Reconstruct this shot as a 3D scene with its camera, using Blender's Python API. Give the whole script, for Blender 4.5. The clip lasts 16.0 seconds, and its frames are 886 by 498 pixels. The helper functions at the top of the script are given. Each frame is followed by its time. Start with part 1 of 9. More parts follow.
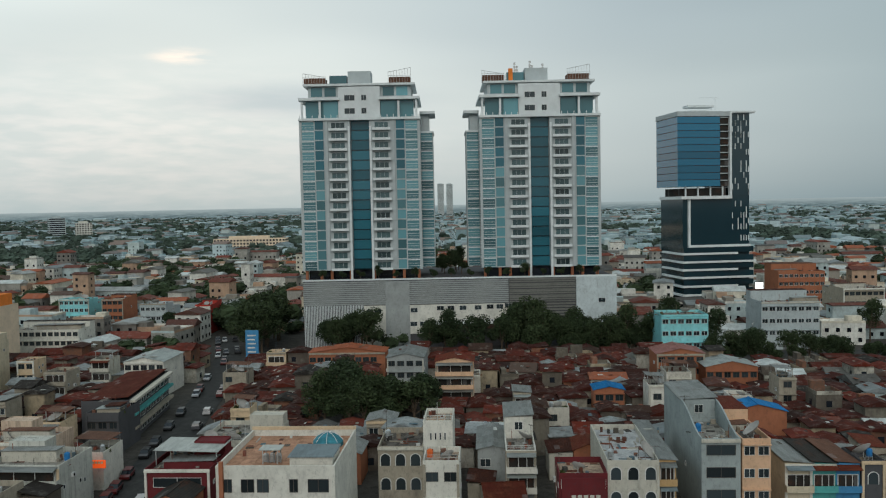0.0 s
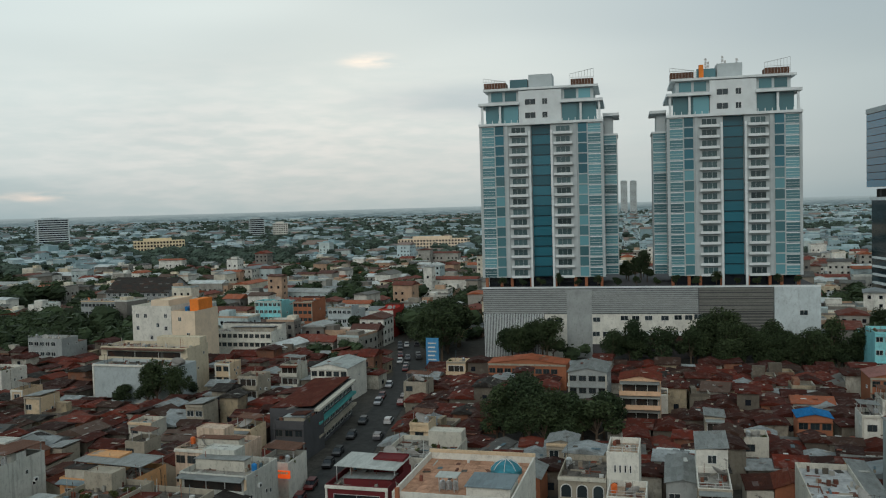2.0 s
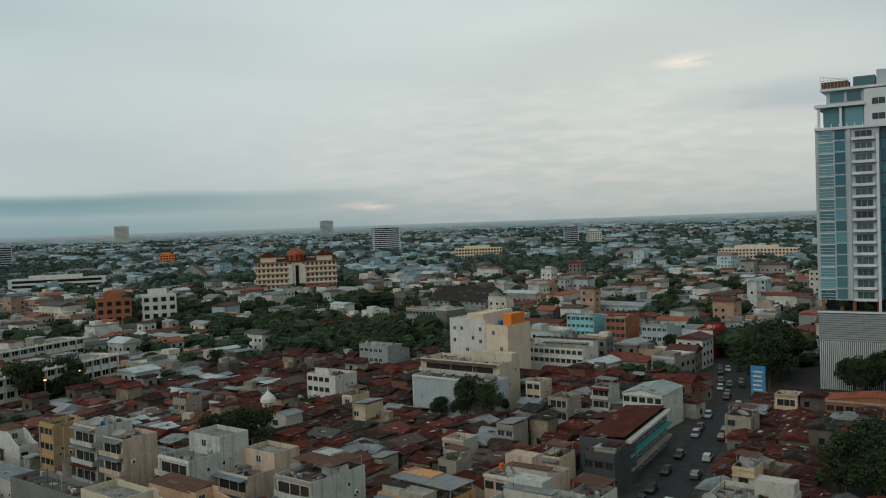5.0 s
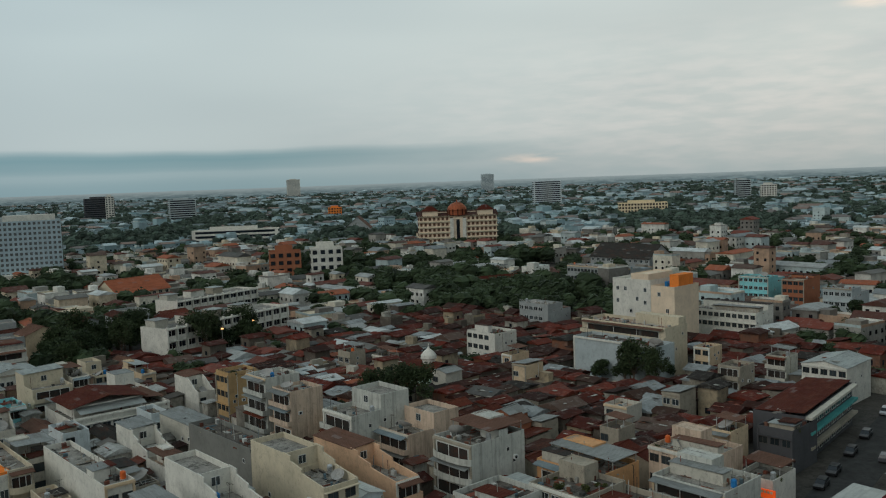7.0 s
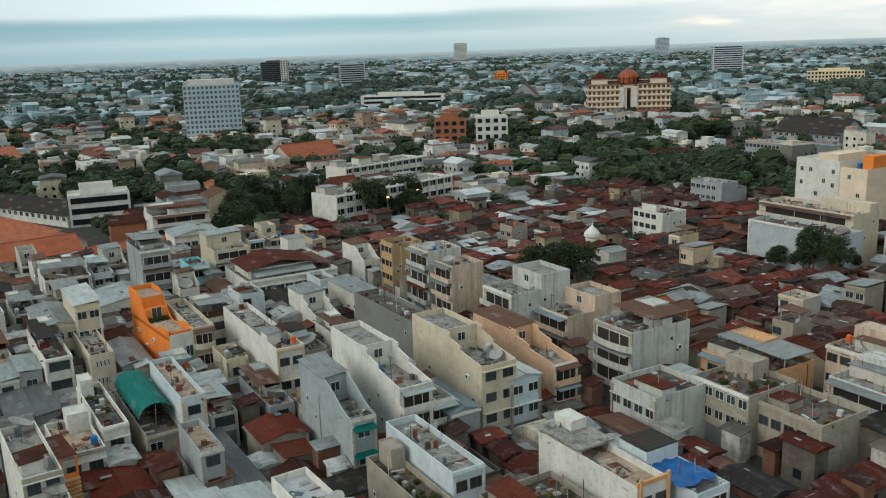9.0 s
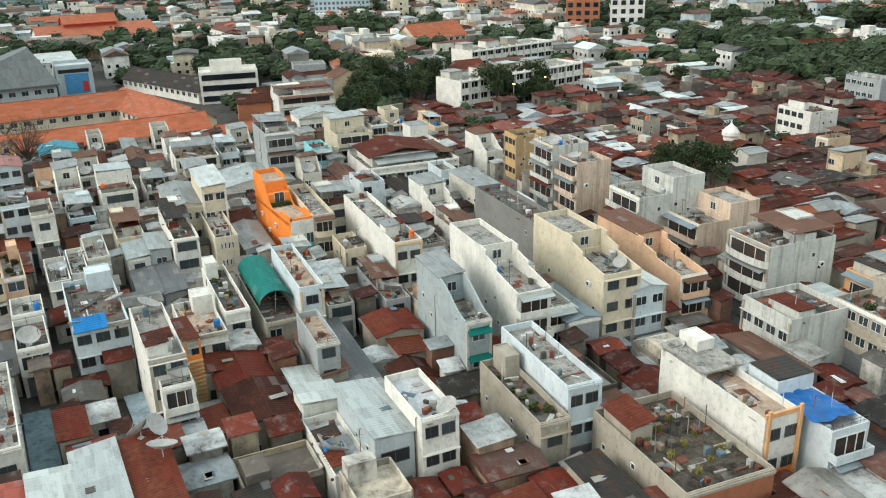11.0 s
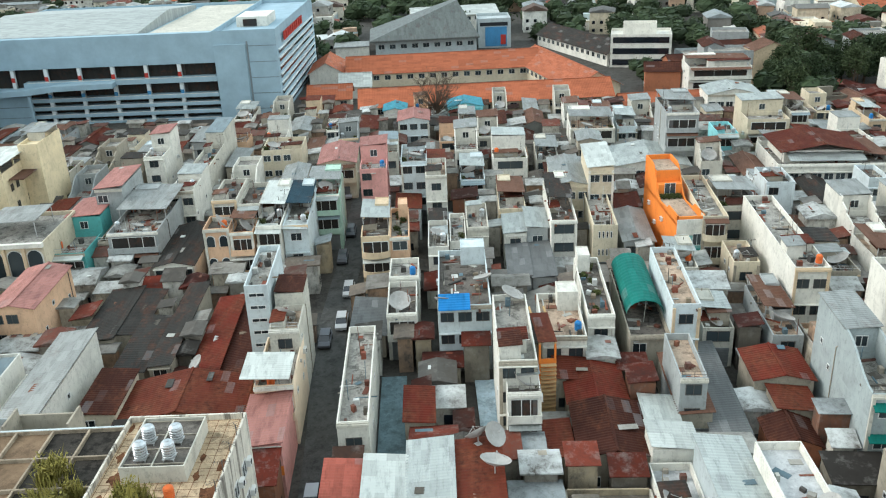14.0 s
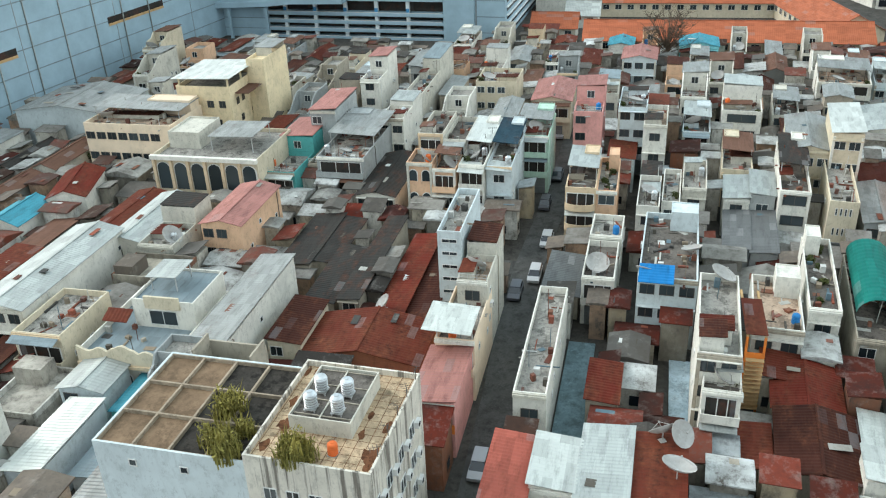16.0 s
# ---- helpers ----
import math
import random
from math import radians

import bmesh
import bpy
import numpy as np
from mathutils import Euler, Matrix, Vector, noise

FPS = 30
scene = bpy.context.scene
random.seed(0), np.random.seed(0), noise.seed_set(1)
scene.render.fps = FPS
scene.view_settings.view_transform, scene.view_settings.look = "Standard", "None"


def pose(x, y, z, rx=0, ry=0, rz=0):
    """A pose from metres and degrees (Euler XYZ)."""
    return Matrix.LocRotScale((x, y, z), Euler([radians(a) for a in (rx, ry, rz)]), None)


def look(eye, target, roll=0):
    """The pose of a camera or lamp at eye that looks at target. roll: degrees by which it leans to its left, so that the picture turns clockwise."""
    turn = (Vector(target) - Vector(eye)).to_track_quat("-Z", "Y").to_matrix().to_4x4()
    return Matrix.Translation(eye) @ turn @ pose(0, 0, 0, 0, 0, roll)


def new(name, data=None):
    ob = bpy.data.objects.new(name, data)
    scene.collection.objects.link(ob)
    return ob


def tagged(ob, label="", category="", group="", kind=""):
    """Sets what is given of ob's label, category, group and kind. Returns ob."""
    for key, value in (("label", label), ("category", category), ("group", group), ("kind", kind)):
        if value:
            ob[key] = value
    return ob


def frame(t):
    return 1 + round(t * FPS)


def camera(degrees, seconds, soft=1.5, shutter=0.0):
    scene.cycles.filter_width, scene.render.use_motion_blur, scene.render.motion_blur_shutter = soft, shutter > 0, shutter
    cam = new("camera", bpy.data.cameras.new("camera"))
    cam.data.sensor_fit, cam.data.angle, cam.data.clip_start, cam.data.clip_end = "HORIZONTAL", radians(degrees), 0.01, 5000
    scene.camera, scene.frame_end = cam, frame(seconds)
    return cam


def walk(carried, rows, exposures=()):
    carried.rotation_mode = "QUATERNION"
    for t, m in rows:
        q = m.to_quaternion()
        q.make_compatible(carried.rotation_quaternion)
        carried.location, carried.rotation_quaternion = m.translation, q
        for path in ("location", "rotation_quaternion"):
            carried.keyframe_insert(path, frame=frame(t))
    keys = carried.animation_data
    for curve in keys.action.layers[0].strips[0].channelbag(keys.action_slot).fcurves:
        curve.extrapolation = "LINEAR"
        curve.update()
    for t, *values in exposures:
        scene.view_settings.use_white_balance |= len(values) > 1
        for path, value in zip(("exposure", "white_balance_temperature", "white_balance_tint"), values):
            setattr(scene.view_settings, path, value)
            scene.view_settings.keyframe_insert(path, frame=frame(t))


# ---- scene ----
cam = camera(54.59, 16.0, soft=1.15)
PATH = [
    (0, (-0.00, 0.00, 46.99), (-0.02, 99.87, 41.91), -1.10),
    (0.5, (0.05, 1.72, 47.51), (-4.26, 101.50, 42.53), -1.23),
    (1, (0.03, 3.12, 48.23), (-9.60, 102.54, 43.30), -1.34),
    (1.5, (-0.15, 4.43, 49.06), (-15.28, 103.16, 44.14), -1.43),
    (2, (-0.30, 5.78, 49.83), (-21.19, 103.45, 44.95), -1.58),
    (2.5, (-0.65, 7.29, 50.43), (-27.24, 103.57, 45.64), -1.62),
    (3, (-0.92, 8.71, 51.04), (-33.50, 103.14, 46.32), -1.67),
    (3.5, (-1.30, 9.95, 51.44), (-39.88, 102.10, 46.85), -1.72),
    (4, (-1.67, 10.95, 52.05), (-46.46, 100.24, 47.56), -1.77),
    (6.5, (-4.70, 15.71, 53.55), (-69.57, 91.69, 49.28), -1.95),
    (7, (-5.55, 16.48, 53.95), (-74.27, 88.69, 46.03), -2.00),
    (7.5, (-6.19, 17.17, 54.33), (-78.71, 85.05, 42.75), -1.94),
    (8, (-7.02, 17.92, 54.71), (-82.87, 81.27, 39.43), -1.89),
    (8.5, (-7.78, 18.56, 55.09), (-85.92, 78.00, 36.11), -1.90),
    (11, (-13.03, 21.61, 56.30), (-96.74, 63.51, 21.12), -1.56),
    (11.5, (-14.63, 22.40, 56.59), (-100.82, 57.88, 20.36), -1.67),
    (12, (-16.30, 23.25, 56.93), (-105.06, 50.63, 19.90), -1.94),
    (12.5, (-18.10, 23.92, 57.22), (-109.30, 40.81, 19.85), -2.11),
    (13, (-20.28, 24.53, 57.51), (-112.63, 32.07, 19.88), -2.25),
    (13.5, (-22.47, 25.17, 58.02), (-114.90, 26.05, 19.87), -2.42),
    (14, (-24.85, 25.57, 58.26), (-117.07, 24.59, 19.59), -2.39),
    (14.5, (-26.99, 25.79, 58.45), (-118.91, 21.03, 19.37), -2.39),
    (15, (-29.03, 25.74, 58.62), (-120.12, 14.42, 18.93), -2.32),
    (15.5, (-30.59, 25.64, 58.93), (-119.58, 8.52, 16.66), -2.19),
    (16, (-32.09, 25.91, 59.32), (-117.48, 1.39, 13.42), -2.46),
]
walk(cam, [(t, look(eye, target, roll)) for t, eye, target, roll in PATH],
     exposures=[(0.0, 0.12, 6550, 6), (3.5, -0.1, 6550, 5), (7.0, -0.25, 6550, 5), (8.7, 0.41, 6600, 6), (11.0, 1.53, 6760, 9), (13.5, 1.60, 6550, 8), (16.0, 1.64, 6500, 8)])

# ---- light ----
world = bpy.data.worlds.new("sky")
scene.world = world
world.use_nodes = True


def link(nt, a, b):
    nt.links.new(a, b)


def ramped(nt, value, lo, hi):
    r = nt.nodes.new("ShaderNodeMapRange")
    r.inputs["From Min"].default_value, r.inputs["From Max"].default_value = lo, hi
    r.clamp = True
    link(nt, value, r.inputs[0])
    return r.outputs[0]


def mixed(nt, fac, a, b, mode="MIX"):
    m = nt.nodes.new("ShaderNodeMix")
    m.data_type, m.blend_type = "RGBA", mode
    if isinstance(fac, float):
        m.inputs["Factor"].default_value = fac
    else:
        link(nt, fac, m.inputs["Factor"])
    for v, k in ((a, 6), (b, 7)):
        if isinstance(v, tuple):
            m.inputs[k].default_value = (*v[:3], 1)
        else:
            link(nt, v, m.inputs[k])
    return m.outputs[2]


def build_sky():
    nt = world.node_tree
    nt.nodes.clear()
    N = nt.nodes.new
    out, bg = N("ShaderNodeOutputWorld"), N("ShaderNodeBackground")
    coord = N("ShaderNodeTexCoord")
    sep = N("ShaderNodeSeparateXYZ")
    link(nt, coord.outputs["Generated"], sep.inputs[0])
    # brightness and colour by height
    ramp = N("ShaderNodeValToRGB")
    link(nt, sep.outputs["Z"], ramp.inputs[0])
    els = ramp.color_ramp.elements
    els[0].position, els[0].color = 0.0, (0.44, 0.49, 0.50, 1)
    els[1].position, els[1].color = 1.0, (0.57, 0.64, 0.67, 1)
    for p, c in ((0.02, (0.52, 0.55, 0.55, 1)), (0.05, (0.58, 0.60, 0.595, 1)), (0.16, (0.64, 0.67, 0.665, 1)), (0.30, (0.65, 0.70, 0.71, 1)), (0.55, (0.58, 0.64, 0.665, 1))):
        e = els.new(p)
        e.color = c
    # warm light side to the north-west, blue-grey side to the east
    dot = N("ShaderNodeVectorMath")
    dot.operation = "DOT_PRODUCT"
    dot.inputs[1].default_value = (-0.62, 0.78, 0.0)
    link(nt, coord.outputs["Generated"], dot.inputs[0])
    side = N("ShaderNodeValToRGB")
    link(nt, dot.outputs["Value"], side.inputs[0])
    s = side.color_ramp.elements
    s[0].position, s[0].color = 0.0, (0.72, 0.75, 0.77, 1)
    s[1].position, s[1].color = 1.0, (1.08, 1.07, 1.05, 1)
    for at, tone in ((0.16, (0.62, 0.67, 0.70, 1)), (0.36, (0.50, 0.58, 0.63, 1)), (0.62, (0.76, 0.81, 0.84, 1)), (0.84, (1.0, 1.015, 1.02, 1))):
        e = s.new(at)
        e.color = tone
    mul = N("ShaderNodeMix")
    mul.data_type, mul.blend_type = "RGBA", "MULTIPLY"
    mul.inputs["Factor"].default_value = 1.0
    link(nt, ramp.outputs[0], mul.inputs[6])
    link(nt, side.outputs[0], mul.inputs[7])
    # flat layers of cloud
    mp = N("ShaderNodeMapping")
    mp.inputs["Scale"].default_value = (1.0, 1.0, 5.0)
    link(nt, coord.outputs["Generated"], mp.inputs[0])
    cl = N("ShaderNodeTexNoise")
    cl.inputs["Scale"].default_value = 1.7
    cl.inputs["Detail"].default_value = 2
    cl.inputs["Roughness"].default_value = 0.42
    link(nt, mp.outputs[0], cl.inputs["Vector"])
    cr = N("ShaderNodeValToRGB")
    link(nt, cl.outputs[0], cr.inputs[0])
    c = cr.color_ramp.elements
    c[0].position, c[0].color = 0.32, (0.89, 0.905, 0.92, 1)
    c[1].position, c[1].color = 0.66, (1.08, 1.075, 1.07, 1)
    mul2 = N("ShaderNodeMix")
    mul2.data_type, mul2.blend_type = "RGBA", "MULTIPLY"
    mul2.inputs["Factor"].default_value = 1.0
    link(nt, mul.outputs[2], mul2.inputs[6])
    link(nt, cr.outputs[0], mul2.inputs[7])
    sky = N("ShaderNodeTexSky")
    sky.sky_type, sky.sun_disc = "NISHITA", False
    sky.sun_elevation, sky.sun_rotation = radians(36), radians(180)
    add = N("ShaderNodeMix")
    add.data_type, add.blend_type = "RGBA", "ADD"
    add.inputs["Factor"].default_value = 0.0015
    link(nt, mul2.outputs[2], add.inputs[6])
    link(nt, sky.outputs[0], add.inputs[7])
    last = add.outputs[2]
    # two breaks in the cloud near the low sun
    for az, el, wide, flat, tone in ((16.5, 9.6, 0.048, 3.6, (0.40, 0.20, 0.09)), (37.5, 1.3, 0.055, 6.0, (0.38, 0.17, 0.08)), (24.0, 4.0, 0.60, 4.5, (0.11, 0.065, 0.055))):
        a, e = radians(az), radians(el)
        off = N("ShaderNodeVectorMath")
        off.operation = "SUBTRACT"
        off.inputs[1].default_value = (-math.sin(a) * math.cos(e), math.cos(a) * math.cos(e), math.sin(e))
        link(nt, coord.outputs["Generated"], off.inputs[0])
        sc = N("ShaderNodeVectorMath")
        sc.operation = "MULTIPLY"
        sc.inputs[1].default_value = (1, 1, flat)
        link(nt, off.outputs[0], sc.inputs[0])
        ln = N("ShaderNodeVectorMath")
        ln.operation = "LENGTH"
        link(nt, sc.outputs[0], ln.inputs[0])
        near = N("ShaderNodeMapRange")
        near.interpolation_type = "SMOOTHSTEP"
        near.inputs["From Min"].default_value, near.inputs["From Max"].default_value = wide, 0.0
        link(nt, ln.outputs["Value"], near.inputs[0])
        fine = N("ShaderNodeTexNoise")
        fine.inputs["Scale"].default_value, fine.inputs["Detail"].default_value = 22, 3
        link(nt, mp.outputs[0], fine.inputs["Vector"])
        cut = N("ShaderNodeMapRange")
        cut.inputs["From Min"].default_value, cut.inputs["From Max"].default_value = 0.36, 0.66
        link(nt, fine.outputs[0], cut.inputs[0])
        both = N("ShaderNodeMath")
        both.operation = "MULTIPLY"
        link(nt, near.outputs[0], both.inputs[0])
        link(nt, cut.outputs[0], both.inputs[1])
        glow = N("ShaderNodeMix")
        glow.data_type, glow.blend_type = "RGBA", "ADD"
        link(nt, both.outputs[0], glow.inputs["Factor"])
        link(nt, last, glow.inputs[6])
        glow.inputs[7].default_value = (*tone, 1)
        last = glow.outputs[2]
    # a long darker bar of cloud under the break, and one further right
    for az, el, wide, flat, tone in ((9.0, 7.0, 0.20, 7.0, (0.80, 0.83, 0.87)), (-9.0, 12.0, 0.42, 4.5, (0.86, 0.88, 0.91)), (30.0, 15.0, 0.40, 4.0, (1.05, 1.05, 1.05))):
        a, e = radians(az), radians(el)
        off = N("ShaderNodeVectorMath")
        off.operation = "SUBTRACT"
        off.inputs[1].default_value = (-math.sin(a) * math.cos(e), math.cos(a) * math.cos(e), math.sin(e))
        link(nt, coord.outputs["Generated"], off.inputs[0])
        sc = N("ShaderNodeVectorMath")
        sc.operation = "MULTIPLY"
        sc.inputs[1].default_value = (1, 1, flat)
        link(nt, off.outputs[0], sc.inputs[0])
        ln = N("ShaderNodeVectorMath")
        ln.operation = "LENGTH"
        link(nt, sc.outputs[0], ln.inputs[0])
        near = N("ShaderNodeMapRange")
        near.interpolation_type = "SMOOTHSTEP"
        near.inputs["From Min"].default_value, near.inputs["From Max"].default_value = wide, wide * 0.1
        link(nt, ln.outputs["Value"], near.inputs[0])
        last = mixed(nt, near.outputs[0], last, mixed(nt, 1.0, last, tone, "MULTIPLY"))
    # teal cast and a low dark layer of cloud to the west
    west = N("ShaderNodeVectorMath")
    west.operation = "DOT_PRODUCT"
    west.inputs[1].default_value = (-0.99, 0.14, 0.0)
    link(nt, coord.outputs["Generated"], west.inputs[0])
    cast = ramped(nt, west.outputs["Value"], 0.45, 0.95)
    last = mixed(nt, cast, last, mixed(nt, 1.0, last, (0.90, 0.98, 1.04), "MULTIPLY"))
    wob = N("ShaderNodeTexNoise")
    wob.inputs["Scale"].default_value, wob.inputs["Detail"].default_value = 5.0, 3
    link(nt, mp.outputs[0], wob.inputs["Vector"])
    lift = N("ShaderNodeMath")
    lift.operation = "MULTIPLY_ADD"
    lift.inputs[1].default_value = -0.012
    link(nt, wob.outputs[0], lift.inputs[0])
    link(nt, sep.outputs["Z"], lift.inputs[2])
    belt = N("ShaderNodeValToRGB")
    link(nt, lift.outputs[0], belt.inputs[0])
    belt.color_ramp.interpolation = "EASE"
    b = belt.color_ramp.elements
    b[0].position, b[0].color = 0.0, (0.55, 0.55, 0.55, 1)
    b[1].position, b[1].color = 0.040, (0, 0, 0, 1)
    for at, g in ((0.010, 0.42), (0.019, 0.75), (0.030, 0.9), (0.0335, 0.55)):
        e = b.new(at)
        e.color = (g, g, g, 1)
    reach = ramped(nt, west.outputs["Value"], 0.66, 0.90)
    both = N("ShaderNodeMath")
    both.operation = "MULTIPLY"
    link(nt, belt.outputs[0], both.inputs[0])
    link(nt, reach, both.inputs[1])
    last = mixed(nt, both.outputs[0], last, mixed(nt, 1.0, last, (0.37, 0.56, 0.62), "MULTIPLY"))
    link(nt, last, bg.inputs["Color"])
    bg.inputs["Strength"].default_value = 1.0
    link(nt, bg.outputs[0], out.inputs[0])


build_sky()
sun = new("sun", bpy.data.lights.new("sun", "SUN"))
sun.data.energy, sun.data.angle, sun.data.color = 0.85, radians(35), (1.0, 0.96, 0.92)
sun.matrix_basis = look((0, 0, 0), (0.08, 0.85, -0.52))

# ---- materials ----
MATS = {}


def shader(name, rough=0.8, metal=0.0):
    m = bpy.data.materials.new(name)
    m.use_nodes = True
    b = m.node_tree.nodes["Principled BSDF"]
    b.inputs["Roughness"].default_value, b.inputs["Metallic"].default_value = rough, metal
    b.inputs["Specular IOR Level"].default_value = 0.5 if rough < 0.5 else 0.12
    return m, m.node_tree, b


def noise_at(nt, scale, stretch=(1, 1, 1), detail=4.0, shift=True, rough=0.6):
    co = nt.nodes.new("ShaderNodeTexCoord")
    mp = nt.nodes.new("ShaderNodeMapping")
    mp.inputs["Scale"].default_value = stretch
    link(nt, co.outputs["Object"], mp.inputs[0])
    if shift:
        info = nt.nodes.new("ShaderNodeObjectInfo")
        mulv = nt.nodes.new("ShaderNodeMath")
        mulv.operation = "MULTIPLY"
        mulv.inputs[1].default_value = 173.0
        link(nt, info.outputs["Random"], mulv.inputs[0])
        link(nt, mulv.outputs[0], mp.inputs["Location"])
    n = nt.nodes.new("ShaderNodeTexNoise")
    n.inputs["Scale"].default_value, n.inputs["Detail"].default_value, n.inputs["Roughness"].default_value = scale, detail, rough
    link(nt, mp.outputs[0], n.inputs["Vector"])
    return n.outputs[0]


def bumped(nt, b, height, strength=0.3, dist=0.05):
    n = nt.nodes.new("ShaderNodeBump")
    n.inputs["Strength"].default_value, n.inputs["Distance"].default_value = strength, dist
    link(nt, height, n.inputs["Height"])
    link(nt, n.outputs[0], b.inputs["Normal"])


def dim(c, k):
    return tuple(v * k for v in c)


def paint(name, col, dirt=0.5, drips=0.0):
    """Weathered wall paint with rain streaks, blotches and a fine plaster grain."""
    m, nt, b = shader(name, 0.85)
    tone = ramped(nt, noise_at(nt, 0.22, detail=3), 0.3, 0.7)
    c = mixed(nt, tone, dim(col, 0.86), dim(col, 1.06))
    streak = ramped(nt, noise_at(nt, 0.55, (1.3, 1.3, 0.45), 7, rough=0.72), 0.54, 0.74)
    patch = ramped(nt, noise_at(nt, 0.5, (1, 1, 0.9), 8, rough=0.72), 0.50, 0.70)
    k = nt.nodes.new("ShaderNodeMath")
    k.operation = "MULTIPLY_ADD"
    k.inputs[1].default_value = dirt * 0.6
    link(nt, streak, k.inputs[0])
    k2 = nt.nodes.new("ShaderNodeMath")
    k2.operation = "MULTIPLY"
    k2.inputs[1].default_value = dirt * 0.5
    link(nt, patch, k2.inputs[0])
    link(nt, k2.outputs[0], k.inputs[2])
    k.use_clamp = True
    grime = tuple(0.22 * v + 0.02 for v in col)
    c = mixed(nt, k.outputs[0], c, grime)
    # flaked and patched plaster
    flake = ramped(nt, noise_at(nt, 1.5, (1, 1, 0.7), 9, rough=0.8), 0.53, 0.60)
    k5 = nt.nodes.new("ShaderNodeMath")
    k5.operation = "MULTIPLY"
    k5.inputs[1].default_value = min(0.55, dirt * 0.8)
    link(nt, flake, k5.inputs[0])
    c = mixed(nt, k5.outputs[0], c, tuple(0.42 * v + 0.03 for v in col))
    # black mould running down in thin lines
    mould = ramped(nt, noise_at(nt, 1.5, (1.8, 1.8, 0.32), 9, rough=0.8), 0.58, 0.68)
    area = ramped(nt, noise_at(nt, 0.16, (1, 1, 1.6), 2), 0.42, 0.62)
    k3 = nt.nodes.new("ShaderNodeMath")
    k3.operation = "MULTIPLY"
    link(nt, mould, k3.inputs[0])
    link(nt, area, k3.inputs[1])
    k4 = nt.nodes.new("ShaderNodeMath")
    k4.operation = "MULTIPLY"
    k4.inputs[1].default_value = min(0.9, dirt * 1.2)
    link(nt, k3.outputs[0], k4.inputs[0])
    c = mixed(nt, k4.outputs[0], c, (.035, .033, .03))
    if drips:
        run = ramped(nt, noise_at(nt, 0.8, (1.6, 1.6, 0.07), 6, rough=0.7), 0.50, 0.60)
        k7 = nt.nodes.new("ShaderNodeMath")
        k7.operation = "MULTIPLY"
        k7.inputs[1].default_value = drips
        link(nt, run, k7.inputs[0])
        c = mixed(nt, k7.outputs[0], c, (.05, .04, .032))
    link(nt, c, b.inputs["Base Color"])
    bumped(nt, b, noise_at(nt, 9.0, detail=3), 0.25, 0.02)
    return m


def sheet(name, col, rust=0.4, rough=0.7, even=False, metal=0.0):
    """Roof sheets: tone from sheet to sheet, rust in patches and runs."""
    m, nt, b = shader(name, rough, metal)
    b.inputs["Specular IOR Level"].default_value = 0.06 if rust > 0.15 else 0.2
    co = nt.nodes.new("ShaderNodeTexCoord")
    sn = nt.nodes.new("ShaderNodeVectorMath")
    sn.operation = "SNAP"
    sn.inputs[1].default_value = (2.4, 0.9, 40.0)
    link(nt, co.outputs["Object"], sn.inputs[0])
    info = nt.nodes.new("ShaderNodeObjectInfo")
    wn = nt.nodes.new("ShaderNodeTexWhiteNoise")
    wn.noise_dimensions = "4D"
    link(nt, sn.outputs[0], wn.inputs["Vector"])
    link(nt, info.outputs["Random"], wn.inputs["W"])
    c = mixed(nt, wn.outputs["Value"], dim(col, 0.975 if even else 0.72), dim(col, 1.02 if even else 1.15))
    whole = mixed(nt, info.outputs["Random"], dim(col, 0.75), dim(col, 1.1))
    c = mixed(nt, 0.45, c, whole)
    odd = ramped(nt, wn.outputs["Value"], 0.995 if even else 0.955, 1.0 if even else 0.965)
    c = mixed(nt, odd, c, tuple(0.7 * v + 0.08 for v in col))
    grime = ramped(nt, noise_at(nt, 1.0, (0.35, 1.6, 1), 8, rough=0.75), 0.50, 0.68)
    k6 = nt.nodes.new("ShaderNodeMath")
    k6.operation = "MULTIPLY"
    k6.inputs[1].default_value = 0.2 if even else 0.55
    link(nt, grime, k6.inputs[0])
    c = mixed(nt, k6.outputs[0], c, dim(col, 0.42))
    r1 = ramped(nt, noise_at(nt, 0.45, (0.5, 1, 1), 6, rough=0.7), 0.62 - 0.25 * rust, 0.72)
    r2 = ramped(nt, noise_at(nt, 2.5, (0.2, 1.3, 1), 4), 0.55, 0.75)
    k = nt.nodes.new("ShaderNodeMath")
    k.operation = "MULTIPLY_ADD"
    k.use_clamp = True
    k.inputs[1].default_value = min(1.0, rust * 1.3)
    link(nt, r1, k.inputs[0])
    k2 = nt.nodes.new("ShaderNodeMath")
    k2.operation = "MULTIPLY"
    k2.inputs[1].default_value = rust * 0.5
    link(nt, r2, k2.inputs[0])
    link(nt, k2.outputs[0], k.inputs[2])
    rustc = mixed(nt, ramped(nt, noise_at(nt, 1.7, detail=5), 0.3, 0.7), (0.026, 0.014, 0.011), (0.19, 0.066, 0.034))
    link(nt, mixed(nt, k.outputs[0], c, rustc), b.inputs["Base Color"])
    bumped(nt, b, noise_at(nt, 4.0, (0.3, 2, 1), 3), 0.25, 0.02)
    return m


